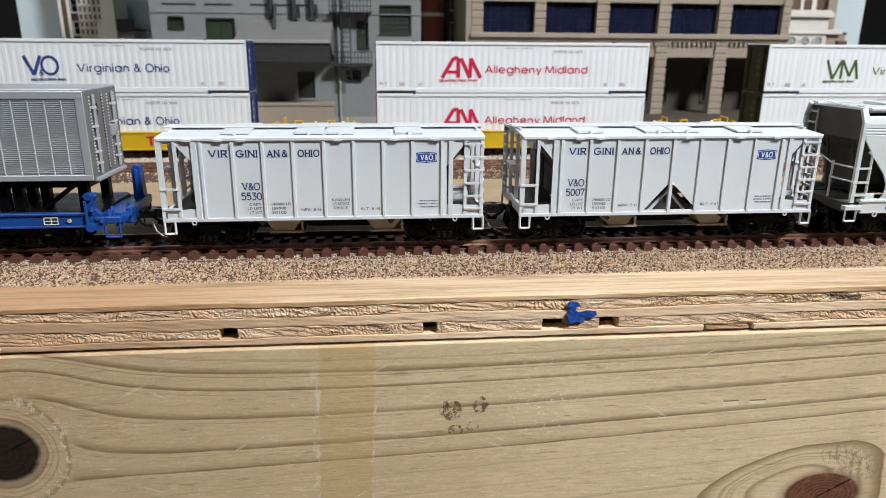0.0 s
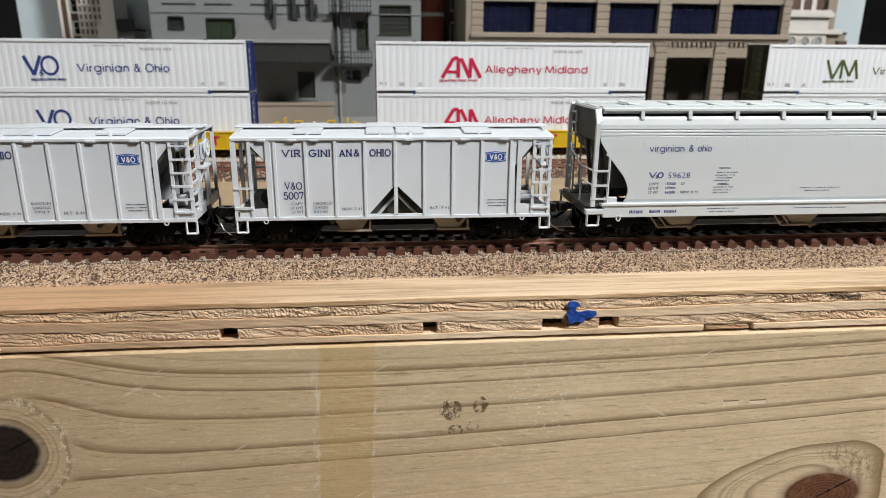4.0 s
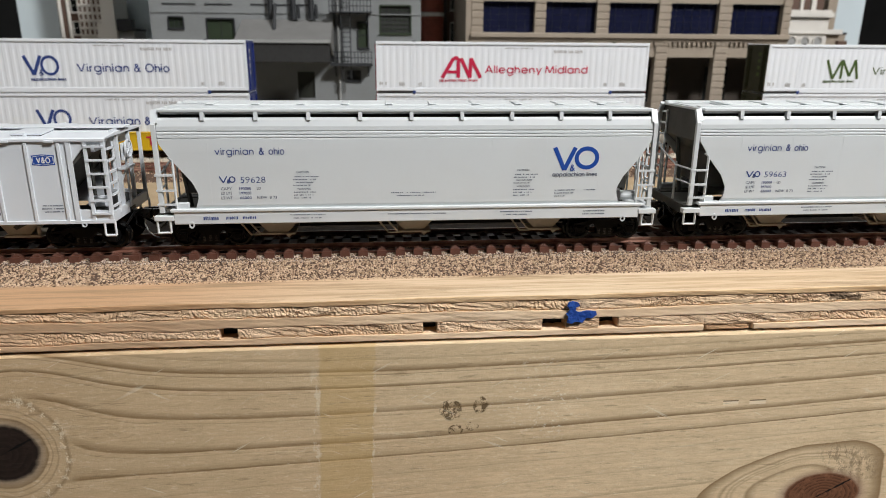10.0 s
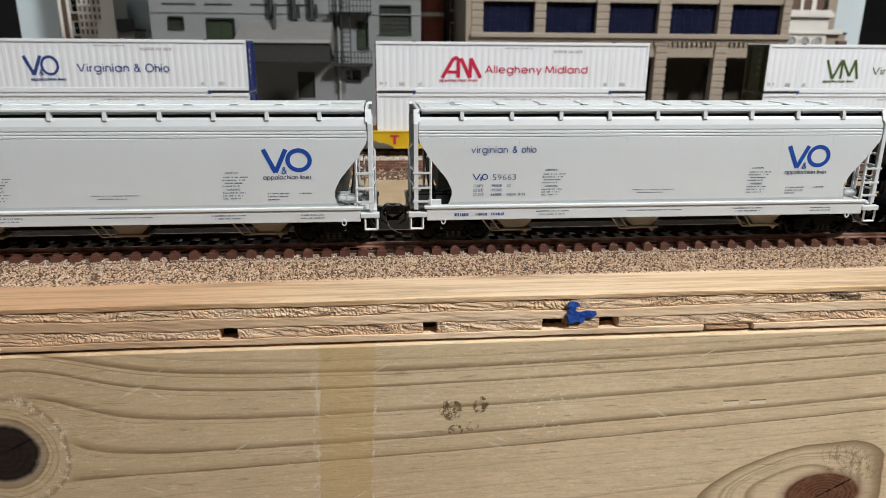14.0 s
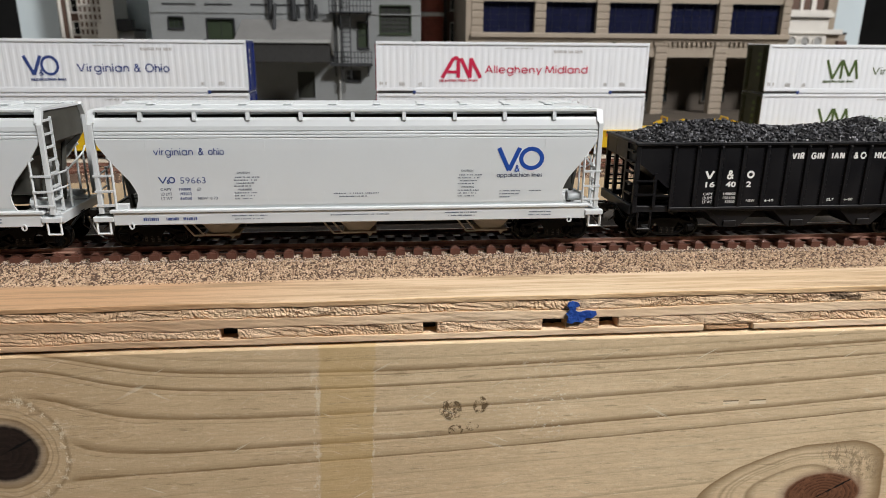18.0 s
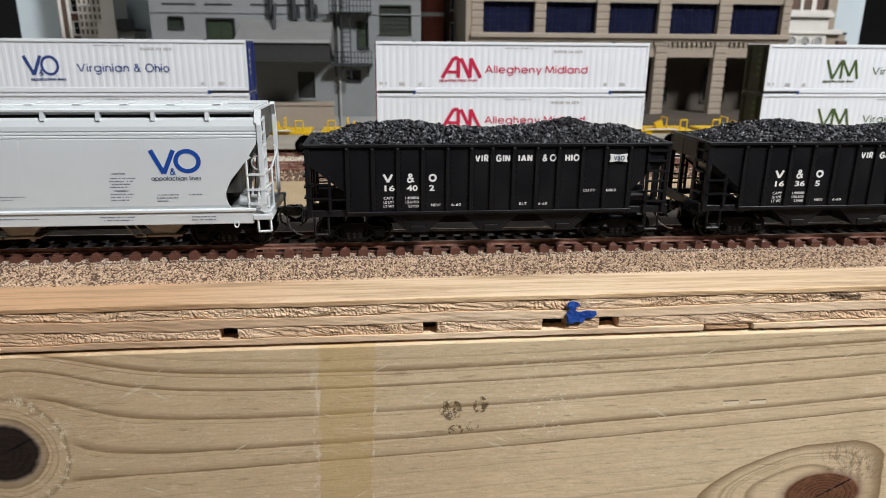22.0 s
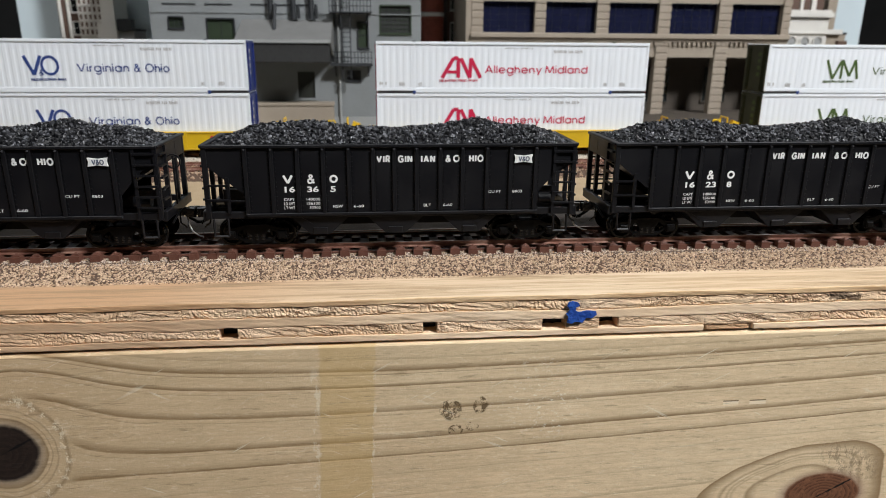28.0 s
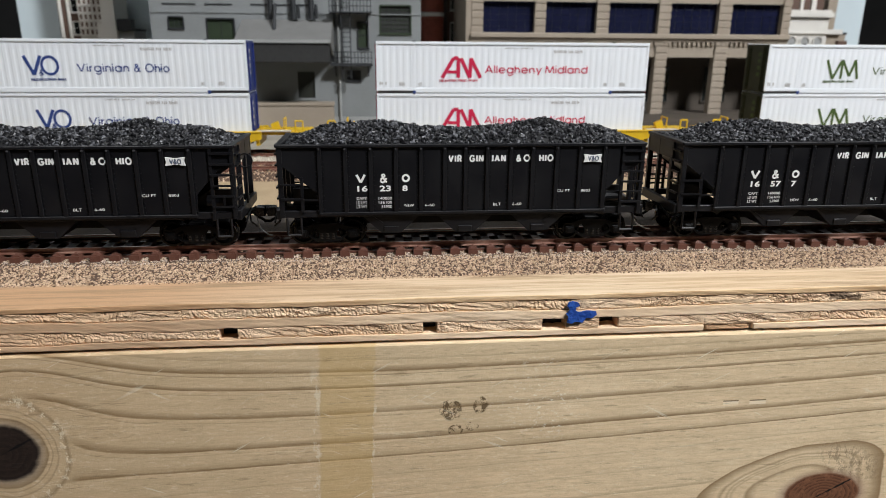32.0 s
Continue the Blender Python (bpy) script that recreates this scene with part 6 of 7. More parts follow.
def trailer(x):
    t = thing("semi_trailer", x, 0, 0, "silver ribbed semi trailer riding on the blue spine car", "trailer", "freight train")
    L = -98.0
    part("body", box(new_bm(), L, -0.4, -17.2, 11.4, 25.9, 55.6, 0.4), "alu", t)
    for k in range(38):
        part("side_flute", cached("side_flute", "alu", lambda: prism(new_bm(), [(-17.2, 0), (-17.5, 0.14), (-17.5, 0.38), (-17.2, 0.52)], L + 1, -2.8, "x")), "alu", t, at=(0, 0, 28.2 + k * 0.655))
    for k in range(12):
        part("side_post", cached("trailer_post", "alu_bright", lambda: box(new_bm(), -0.18, 0.18, -17.65, -17.1, 26.0, 52.9)), "alu_bright", t, at=(-7.2 - k * 5.35, 0, 0))
    part("top_rail", box(new_bm(), L, 0.1, -17.9, -16.9, 53.2, 55.8, 0.2), "alu", t)
    part("bottom_rail", box(new_bm(), L, 0.1, -17.9, -16.9, 25.6, 27.6, 0.2), "alu", t)
    part("corner_post", box(new_bm(), -2.7, 0.1, -17.8, -16.9, 26.0, 55.0, 0.2), "alu", t)
    part("roof_panel", box(new_bm(), L, 0.2, -17.6, 11.8, 55.6, 56.4, 0.25), "alu", t)
    # End face gets the darker silver, its shade put into the colour.
    part("end_frame", box(new_bm(), -0.4, 0.3, -17.6, 11.8, 25.6, 55.8, 0.2), "alu_end", t)
    bm = new_bm()
    for y in (-13.6, -9.2, -2.6, 2.2, 8.8):
        for k in range(24):
            z = 28.0 + k * 1.1
            box(bm, 0.3, 0.62, y - 0.28, y + 0.28, z, z + 0.5)
    part("rivet_pattern", bm, "alu_bright", t, "rows of small bright rivets")
    for y in (-3.2, -2.6):
        part("door_seam", box(new_bm(), 0.28, 0.4, y - 0.1, y + 0.1, 27.0, 54.0), "seam", t)
    for y in (-12.0, -11.2, 5.4, 6.2):
        part("door_bar", rod(new_bm(), (1.0, y, 27.2), (1.0, y, 54.4), 0.35, 6), "alu", t)
    for z in (31.0, 35.0, 39.4, 43.6, 50.0):
        for y in (-12.0, 6.0):
            part("hinge", cached("trailer_hinge", "alu_bright", lambda: box(new_bm(), 0.3, 1.4, -1.6, 1.6, -0.35, 0.35)), "alu", t, at=(0, y, z))
    part("door_box", box(new_bm(), 0.3, 1.4, 1.6, 6.2, 38.6, 42.6, 0.15), "alu", t)
    part("bumper", box(new_bm(), -0.6, 1.4, -16.0, 10.4, 25.0, 26.4, 0.2), "alu", t)
    bm = new_bm()
    for k in range(2):
        for j in range(3):
            box(bm, 0.32, 0.42, -10.4 + j * 1.3, -9.5 + j * 1.3, 49.6 - k * 2.4, 51.2 - k * 2.4)
    part("door_print", bm, "seam", t)
    part("landing_frame", box(new_bm(), -90, -4, -12, 8, 22.2, 25.6), "truck", t, "black underframe")
    for xx in (-6.0, -28.0, -33.0):
        part("leg_post", box(new_bm(), xx - 1.6, xx + 1.6, -13.5, -10.5, 14.2, 25.6), "truck", t)
        part("leg_post", box(new_bm(), xx - 1.6, xx + 1.6, 6.0, 9.0, 14.2, 25.6), "truck", t)
    part("leg_brace", path(new_bm(), [(-20, -12, 14.8), (-7, -12, 24.6)], 0.9, 5), "truck", t)
    part("leg_brace", path(new_bm(), [(-44, -12, 24.6), (-32, -12, 18.0)], 0.9, 5), "truck", t)
    return t


wheel_mesh_bm = dress_wheelsets(None)
CACHE["axle"] = None
bmesh.ops.scale(wheel_mesh_bm, vec=(MM, MM, MM), verts=wheel_mesh_bm.verts)
bmesh.ops.recalc_face_normals(wheel_mesh_bm, faces=wheel_mesh_bm.faces)
CACHE["axle"] = bpy.data.meshes.new("wheelset")
wheel_mesh_bm.to_mesh(CACHE["axle"])
wheel_mesh_bm.free()
CACHE["axle"].materials.append(M["wheel"])
CACHE["axle"].materials.append(M["tread"])
for poly in CACHE["axle"].polygons:
    c = poly.center
    if abs(c.y) > 0.0098 and abs(c.y) < 0.0101 and math.hypot(c.x, c.z) > 0.0040:
        poly.material_index = 1

TRAIN = []
TRAIN.append((spine_car(-101.5), -101.5))
TRAIN.append((trailer(-98.2), -98.2))
TRAIN.append((covered_hopper(-19.15, "5530", False, "white two-bay covered hopper car with plain ribbed sides"), -19.15))
TRAIN.append((covered_hopper(108.4, "5007", True, "white two-bay covered hopper car with a triangular side opening"), 108.4))
TRAIN.append((centre_flow_hopper(270.0, "59628", "pale grey round-sided three-bay covered hopper car"), 270.0))
TRAIN.append((centre_flow_hopper(463.0, "59663", "pale grey round-sided three-bay covered hopper car"), 463.0))
first_coal = coal_hopper(633.2, "black ribbed hopper car heaped with coal")
TRAIN.append((first_coal, 633.2))
for k in range(1, 4):
    at = 633.2 + 148.75 * k
    TRAIN.append((copy_thing(first_coal, pose(at * MM, 0, 0)), at))
for (car, _), number in zip(TRAIN[6:], ("16402", "16365", "16238", "16577")):
    coal_number(car, number)


# ---- container train on the far track ----
def corrugated(x0, x1, y, z0, z1, pitch, depth):
    """A corrugated steel side that faces -y."""
    bm = new_bm()
    n = int((x1 - x0) / pitch)
    p = (x1 - x0) / n
    pts = []
    for i in range(n):
        a = x0 + i * p
        pts += [(a, y), (a + p * 0.42, y), (a + p * 0.56, y + depth), (a + p * 0.86, y + depth)]
    pts.append((x1, y))
    lo = [bm.verts.new((a, b, z0)) for a, b in pts]
    hi = [bm.verts.new((a, b, z1)) for a, b in pts]
    for i in range(len(pts) - 1):
        bm.faces.new((lo[i], lo[i + 1], hi[i + 1], hi[i]))
    return bm


def container(x0, z, end, ink, first, rhythm, label, shift, is_top):
    """A 53-foot container; x0 is its left end, z its underside."""
    W, D, H = 185.2, 29.6, 32.9
    c = thing("shipping_container", x0 + W / 2, 206.6 + D / 2, z, label, "container", "stacked containers")
    h, d = W / 2, D / 2
    part("body", box(new_bm(), -h + 0.6, h - 0.6, -d + 0.9, d - 0.4, 0.6, H - 0.4), "box_white", c)
    part("side_sheet", corrugated(-h + 1.0, h - 1.0, -d + 0.15, 3.0, H - 2.6, 4.3, 0.17), "box_white", c, "white corrugated side sheet")
    part("top_rail", box(new_bm(), -h, h, -d - 0.1, -d + 1.2, H - 2.0, H, 0.2), "box_white", c)
    part("top_rail", box(new_bm(), -h, h, d - 1.2, d, H - 2.0, H, 0.2), "box_white", c)
    part("bottom_rail", box(new_bm(), -h + (26.0 if is_top else 0), h - (26.0 if is_top else 0), -d - 0.1, -d + 1.2, 0, 3.2, 0.2), "box_white", c)
    for s in (-1, 1):
        if is_top:
            part("rail_end", box(new_bm(), *sorted((s * (h - 26.0), s * h)), -d - 0.05, -d + 1.2, 1.3, 3.2, 0.15), "box_white", c)
            # Near-black strip paints the shade below the overhanging end.
            part("lifting_slot", box(new_bm(), *sorted((s * (h - 24.5), s * (h - 0.8))), -d + 0.3, -d + 1.4, -0.5, 1.4), "seam", c, "dark strip for the shade under the overhang")
            part("twist_lock", box(new_bm(), s * (h - 25.2) - 1.0, s * (h - 25.2) + 1.0, -d - 0.5, -d + 0.6, -0.7, 1.5, 0.2), "deep_blue", c, "small blue corner lock")
        part("lock_post", box(new_bm(), s * (h - 25.0) - 0.5, s * (h - 25.0) + 0.5, -d - 0.05, -d + 0.6, 3.0, H - 1.8), "box_white", c)
        part("top_casting", box(new_bm(), s * (h - 25.0) - 0.9, s * (h - 25.0) + 0.9, -d - 0.3, -d + 1.6, H - 0.3, H + 0.5, 0.2), "iron_grey", c)
        part("end_panel", box(new_bm(), *sorted((s * (h - 0.6), s * h)), -d + 0.9, d, 0.2, H - 0.2, 0.1), end, c)
        for yy in (-11.0, -8.6, 8.6, 11.0):
            part("door_rod", rod(new_bm(), (s * (h + 0.3), yy, 1.5), (s * (h + 0.3), yy, H - 2), 0.35, 5), end, c)
        bm = new_bm()
        for k in range(4):
            box(bm, *sorted((s * (h + 0.02), s * (h + 0.12))), -5.5, -2.0, H - 8.0 - k * 4.6, H - 5.5 - k * 4.6)
        part("end_print", bm, "faint" if end != "box_olive" else "moss", c, "pale end markings")
    for s in (-1, 1):
        part("corner_post", box(new_bm(), *sorted((s * (h - 1.4), s * h)), -d - 0.02, -d + 0.9, 1.4, H - 1.6), "box_white", c)
    part("roof_sheet", box(new_bm(), -h + 0.3, h - 0.3, -d + 0.8, d - 0.8, H - 0.6, H - 0.2), "box_white", c)
    y = -d - 0.05 + 0.12
    s = shift
    if first == "VO":
        em = part("emblem", emblem(new_bm(), "v", -3.0 + s, 10.9, 10.0, 11.6, y, 2.0), ink, c, "large painted emblem")
        part("emblem_ring", emblem(new_bm(), "o", 6.4 + s, 10.4, 11.4, 12.4, y, 1.6), ink, em)
        part("emblem_link", emblem(new_bm(), "x", 5.0 + s, 10.6, 3.0, 3.2, y - 0.1, 0.5), ink, em)
        m = (-0.5, 21.0)
    elif first == "AM":
        em = part("emblem", emblem(new_bm(), "a", -2.0 + s, 9.8, 10.8, 12.6, y, 2.4), ink, c, "large painted emblem")
        part("emblem_zigzag", emblem(new_bm(), "z", 10.6 + s, 9.8, 13.2, 12.6, y, 2.3), ink, em)
        m = (-4.0, 22.0)
    else:
        em = part("emblem", emblem(new_bm(), "v", -3.0 + s, 9.8, 10.8, 12.8, y, 1.8), ink, c, "large painted emblem")
        part("emblem_zigzag", emblem(new_bm(), "m", 8.4 + s, 9.8, 12.6, 12.8, y, 1.8), ink, em)
        m = (-4.5, 19.0)
    part("emblem_print", name_marks(new_bm(), "appalachian lines", m[0] + s, m[1] + s, 7.4, 1.2, y, 0.38), ink, c)
    bm = new_bm()
    a, b = rhythm
    s = shift
    name_marks(bm, a[0], a[1] + s, a[2] + s, 13.0, 3.3, y, 0.75)
    name_marks(bm, b[0], b[1] + s, b[2] + s, 13.0, 3.3, y, 0.75)
    part("painted_name", bm, ink, c, "painted road name")
    bm = new_bm()
    bars(bm, 40.0 + s, 60.0 + s, 28.6, 0.9, y, 12, 4)
    bars(bm, -h + 2, -h + 7, 5.0, 2.0, y, 2, 5)
    for e in (-1, 1):
        bars(bm, e * (h - 17) - 2, e * (h - 17) + 2, 4.6, 2.2, y, 3, 6)
        bars(bm, e * (h - 29) - 1.2, e * (h - 29) + 1.2, 4.6, 2.2, y, 2, 7)
    bars(bm, h - 66, h - 46, 26.2, 1.7, y, 9, 8)
    part("small_print", bm, "faint", c)
    return c


def well_car(xc, plate):
    car = thing("well_car", xc, 221.4, 0, "yellow double-stack well car under white containers", "freight car", "container train")
    h = 99.0
    for s in (-1, 1):
        y0, y1 = sorted((s * 15.2, s * 17.6))
        part("side_sill", prism(new_bm(), [(-h, 9.6), (-h + 14, 5.6), (-h + 18, 3.2), (h - 18, 3.2), (h - 14, 5.6), (h, 9.6), (h, 14.6), (-h, 14.6)], y0, y1), "yellow", car)
        part("top_chord", box(new_bm(), -h, h, *sorted((s * 15.0, s * 18.2)), 13.8, 14.8, 0.2), "yellow", car)
        part("bottom_chord", box(new_bm(), -h + 17, h - 17, *sorted((s * 15.0, s * 18.0)), 2.8, 3.8, 0.2), "yellow", car)
    for k in range(7):
        part("side_stake", cached("well_stake", "yellow", lambda: box(new_bm(), -0.8, 0.8, -17.9, -17.3, 3.6, 14.0)), "yellow", car, at=(-75 + k * 25, 0, 0))
    bm = new_bm()
    for xa in (-84.0, 25.0, 66.0):
        stroke(bm, [(xa, 11.5), (xa + 6, 11.5)], 1.3, -17.95)
        stroke(bm, [(xa + 3, 11.5), (xa + 3, 6.0)], 1.6, -17.95)
    part("side_print", bm, "crimson", car, "dark red painted marks")
    box_ = part("data_panel", box(new_bm(), plate, plate + 15, -18.0, -17.85, 9.4, 13.2), "seam", car)
    part("panel_print", bars(new_bm(), plate + 1, plate + 14, 10.1, 2.3, -18.02, 6, 2), "letter_white", box_)
    for s in (-1, 1):
        part("end_platform", box(new_bm(), *sorted((s * 94, s * 131)), -13, 13, 11.8, 14.2, 0.3), "yellow", car)
        part("end_bulkhead", box(new_bm(), *sorted((s * 95, s * 97)), -15.6, 15.6, 5.0, 15.0), "yellow", car)
        part("end_railing", path(new_bm(), [(s * 121, -12.5, 14), (s * 121, -12.5, 21), (s * 126, -12.5, 21), (s * 126, -12.5, 14)], 0.6, 5), "yellow", car)
        part("brake_stand", prism(new_bm(), [(s * 106, 14), (s * 104, 18.5), (s * 109, 20.5), (s * 111, 14)], -9, -5), "yellow", car)
        part("grab_iron", path(new_bm(), [(s * 113, -8, 14), (s * 113, -8, 22), (s * 113, 2, 22), (s * 113, 2, 14)], 0.5, 5), "yellow", car)
        part("walk_board", box(new_bm(), *sorted((s * 96, s * 118)), -16.5, -11.5, 14.2, 15.2, 0.2), "kerb", car, "pale walkway board")
    truck(car, 134.5, 19.6)
    return car


VO_NAME = (("Virginian", 28.4, 60.4), ("& Ohio", 63.1, 85.4))
AM_NAME = (("Allegheny", 26.7, 65.6), ("Midland", 67.9, 97.2))
VM_NAME = (("Virginian", 31.5, 66.0), ("Midland", 70.0, 98.0))
for x0, end, ink, first, nm, lab, sh in (
        (-269.2, "box_blue", "deep_blue", "VO", VO_NAME, "white corrugated container with blue emblem and navy ends", -41.8),
        (-0.6, "box_red", "crimson", "AM", AM_NAME, "white corrugated container with crimson emblem", -46.8),
        (270.4, "box_olive", "moss", "VM", VM_NAME, "white corrugated container with green emblem and dark olive ends", -45.6)):
    well_car(x0 + 92.6, -57.5 if first == "AM" else -46.0)
    container(x0, 6.4, end, ink, first, nm, lab, sh + (2.8 if first == "VO" else 0.4 if first == "AM" else -0.8), False)
    container(x0, 39.9, end, ink, first, nm, lab, sh, True)


# ---- buildings ----
def window(house, x0, x1, z0, z1, y, cols, rows, glass, frame, depth=2.0, bar=0.8):
    w = part("window", box(new_bm(), x0, x1, y + depth - 0.6, y + depth, z0, z1), glass, house, "dark glazing")
    part("window_frame", stroke(new_bm(), [(x0, z0), (x1, z0), (x1, z1), (x0, z1), (x0, z0)], bar * 1.6, y + 0.1, 0.8), frame, w)
    for i in range(1, cols):
        x = x0 + (x1 - x0) * i / cols
        part("glazing_bar", box(new_bm(), x - bar / 4, x + bar / 4, y + depth - 1.0, y + depth - 0.5, z0, z1), frame, w)
    for j in range(1, rows):
        z = z0 + (z1 - z0) * j / rows
        part("glazing_bar", box(new_bm(), x0, x1, y + depth - 1.2, y + depth - 0.5, z - bar / 4, z + bar / 4), frame, w)
    part("window_sill", box(new_bm(), x0 - 1, x1 + 1, y - 1.2, y + 0.4, z0 - 1.4, z0 - 0.2), frame, w)
    return w


def wall_with_holes(x0, x1, z0, z1, y, thick, holes):
    """A wall facing -y, made of blocks round its openings (xa, xb, za, zb), which do not overlap."""
    bm = new_bm()
    xs = sorted({x0, x1, *[h[0] for h in holes], *[h[1] for h in holes]})
    for a, b in zip(xs, xs[1:]):
        mid, z = (a + b) / 2, z0
        for h in sorted((h for h in holes if h[0] < mid < h[1]), key=lambda q: q[2]):
            if h[2] > z:
                box(bm, a, b, y, y + thick, z, h[2])
            z = h[3]
        if z1 > z:
            box(bm, a, b, y, y + thick, z, z1)
    return bm


G = -6.0
grey = thing("warehouse", -80, 400, G, "grey painted warehouse with canopy and iron fire escape", "building", "background buildings")
gx, gz = 80.0, -G


def gpart(name, bm, material, parent=grey, label=""):
    if name == "front_wall":
        bmesh.ops.remove_doubles(bm, verts=bm.verts, dist=0.002)
    bmesh.ops.translate(bm, verts=bm.verts, vec=(gx, 0, gz))
    return part(name, bm, material, parent, label)


holes = [(-185, -172, 83, 92.5), (-151.7, -127.5, 60, 91.3), (-74.3, -57.4, 20.9, 46), (-17.4, -7.7, 67, 89.3), (-27.6, -15.8, 37.5, 46.2), (3.5, 31.7, 79.8, 104.2)]
gpart("front_wall", wall_with_holes(-200.4, 41, G, 230, 0, 6, holes), "grey_wall")
gpart("inner_wall", box(new_bm(), -199, 40, 12, 200, G, 228), "dark_door", label="dark inside")
gpart("side_wall", box(new_bm(), -200.4, -194, 6, 205, G, 230), "grey_wall")
gpart("side_wall", box(new_bm(), 35, 41, 6, 205, G, 230), "grey_wall")
for z in (58, 96, 110):
    gpart("wall_ledge", box(new_bm(), -200.8, 41.4, -0.8, 0.4, z, z + 0.8), "grey_wall") if z != 58 else None
gpart("base_course", box(new_bm(), -200.8, 41.4, -1.0, 0.4, G, 4), "grey_light")
for xa, xb, z in ((-189, -160, 103.0), (-152, -128, 103.0), (-112, -60, 103.0)):
    gpart("wall_panel_rib", box(new_bm(), xa, xb, -0.6, 0.3, z, z + 1.1), "iron_grey")


def gwindow(x0, x1, z0, z1, cols, rows, glass, frame):
    return window(grey, x0 + gx, x1 + gx, z0 + gz, z1 + gz, 0, cols, rows, glass, frame)


gwindow(-185, -172, 83, 92.5, 3, 3, "green_door", "iron_grey")
gwindow(-151.7, -127.5, 60, 91.3, 2, 1, "green_door", "iron_grey")
gwindow(-74.3, -57.4, 20.9, 46, 1, 1, "dark_door", "grey_wall")
gwindow(-17.4, -7.7, 67, 89.3, 1, 2, "green_door", "iron_grey")
gwindow(-27.6, -15.8, 37.5, 46.2, 3, 3, "seam", "iron_grey")
gwindow(3.5, 31.7, 79.8, 104.2, 7, 6, "seam", "green_door")
can = gpart("canopy", prism(new_bm(), [(0, 91), (-46, 73.2), (-46, 71.6), (0, 89.2)], -120, -39.5, "x"), "canopy", label="sloping grey sheet canopy")
gpart("canopy_fascia", box(new_bm(), -120.4, -39, -47.2, -46, 71.0, 73.6), "grey_light", can)
gpart("canopy_valance", box(new_bm(), -119, -40.2, -45.6, -45.0, 55.3, 71.6), "seam", can, "black hanging valance")
for xa in (-120.2, -40.4):
    gpart("canopy_cheek", prism(new_bm(), [(0, 90), (-46, 72.2), (-46, 70.6), (0, 56)], xa, xa + 1.2, "x"), "canopy", can)
for xa in (-94, -74, -58):
    duct = gpart("duct", rod(new_bm(), (xa, -4, 91), (xa, -4, 130), 2.4, 12), "iron_grey", label="dark grey vertical duct")
    gpart("duct_foot", rod(new_bm(), (xa + 4.6, -24 if xa < -90 else -5, 80 if xa < -90 else 92), (xa + 4.2, -5, 104), 1.5, 10), "iron_grey", duct)
plat = gpart("loading_platform", box(new_bm(), -116, -41, -16, 0, G, 15.5, 0.5), "tan_wall")
gpart("platform_edge", box(new_bm(), -117, -40.4, -17, 0.2, 15.5, 18.6, 0.4), "tan_wall", plat)
gpart("drain_pipe", rod(new_bm(), (-35, -1.6, G), (-35, -1.6, 130), 1.2, 8), "grey_light")
esc = gpart("fire_escape", box(new_bm(), -42, -4, -14, 0, 50.9, 52.5), "iron_grey", label="grey iron fire escape")
for zz in (52.5, 97.0):
    gpart("balcony_floor", box(new_bm(), -42, -4, -14, 0, zz, zz + 1.0), "iron_grey", esc)
    for k in range(13):
        xx = -41.5 + k * 3.05
        gpart("baluster", rod(new_bm(), (xx, -13.6, zz + 1), (xx, -13.6, zz + 10.5), 0.35, 5), "iron_grey", esc)
    for z2 in (5.5, 10.5):
        gpart("hand_rail", box(new_bm(), -42, -4, -14, -13.2, zz + z2, zz + z2 + 0.7), "iron_grey", esc)
    gpart("bracket", path(new_bm(), [(-38, -12, zz), (-38, 0, zz - 11)], 0.6, 5), "iron_grey", esc)
    gpart("bracket", path(new_bm(), [(-8, -12, zz), (-8, 0, zz - 11)], 0.6, 5), "iron_grey", esc)
for xx in (-31.4, -23.6):
    gpart("ladder_rail", box(new_bm(), xx - 0.5, xx + 0.5, -11, -10, 36, 130), "iron_grey", esc)
for k in range(22):
    gpart("ladder_rung", box(new_bm(), -31.4, -23.6, -10.8, -10.2, 38 + k * 4.2, 38.7 + k * 4.2), "iron_grey", esc)

tan = thing("arcade_building", 263, 450, G, "tan stone commercial building with dark upper windows", "building", "background buildings")


def tpart(name, bm, material, parent=tan, label=""):
    bmesh.ops.translate(bm, verts=bm.verts, vec=(-263, 0, -G))
    return part(name, bm, material, parent, label)


cols = [(94.8, 105.7), (158.7, 169.3), (222.4, 234.6), (287.2, 299.1), (351.0, 364.0), (419.9, 428.0)]
for a, b in cols:
    tpart("column", box(new_bm(), a, b, -2.2, 8, G, 74, 0.4), "tan_wall")
    tpart("pier", box(new_bm(), a, b, -2.2, 8, 74, 230, 0.4), "tan_wall")
    for k in range(11):
        z = G + 6 + k * 7.1
        tpart("stone_course", box(new_bm(), a - 0.5, b + 0.5, -2.9, -2.0, z, z + 5.6, 0.3), "tan_wall")
    for k in range(6):
        z = 82 + k * 7.1
        tpart("stone_course", box(new_bm(), a - 0.5, b + 0.5, -2.9, -2.0, z, z + 5.6, 0.3), "tan_wall")
tpart("spandrel", box(new_bm(), 94.8, 428, -0.6, 8, 59.3, 77), "tan_wall")
tpart("sill_ledge", box(new_bm(), 93.5, 429.0, -6.0, 4, 77.2, 82.4, 0.8), "tan_wall")
tpart("string_course", box(new_bm(), 94.0, 428.6, -3.4, 2, 74.6, 77.2, 0.3), "tan_wall")
bm = new_bm()
for k in range(65):
    box(bm, 96 + k * 5.1, 98.8 + k * 5.1, -3.2, -0.4, 71.2, 74.4)
tpart("dentils", bm, "tan_wall", label="row of small square dentils")
tpart("upper_wall", box(new_bm(), 94.8, 428, -0.6, 8, 112, 230), "tan_wall")
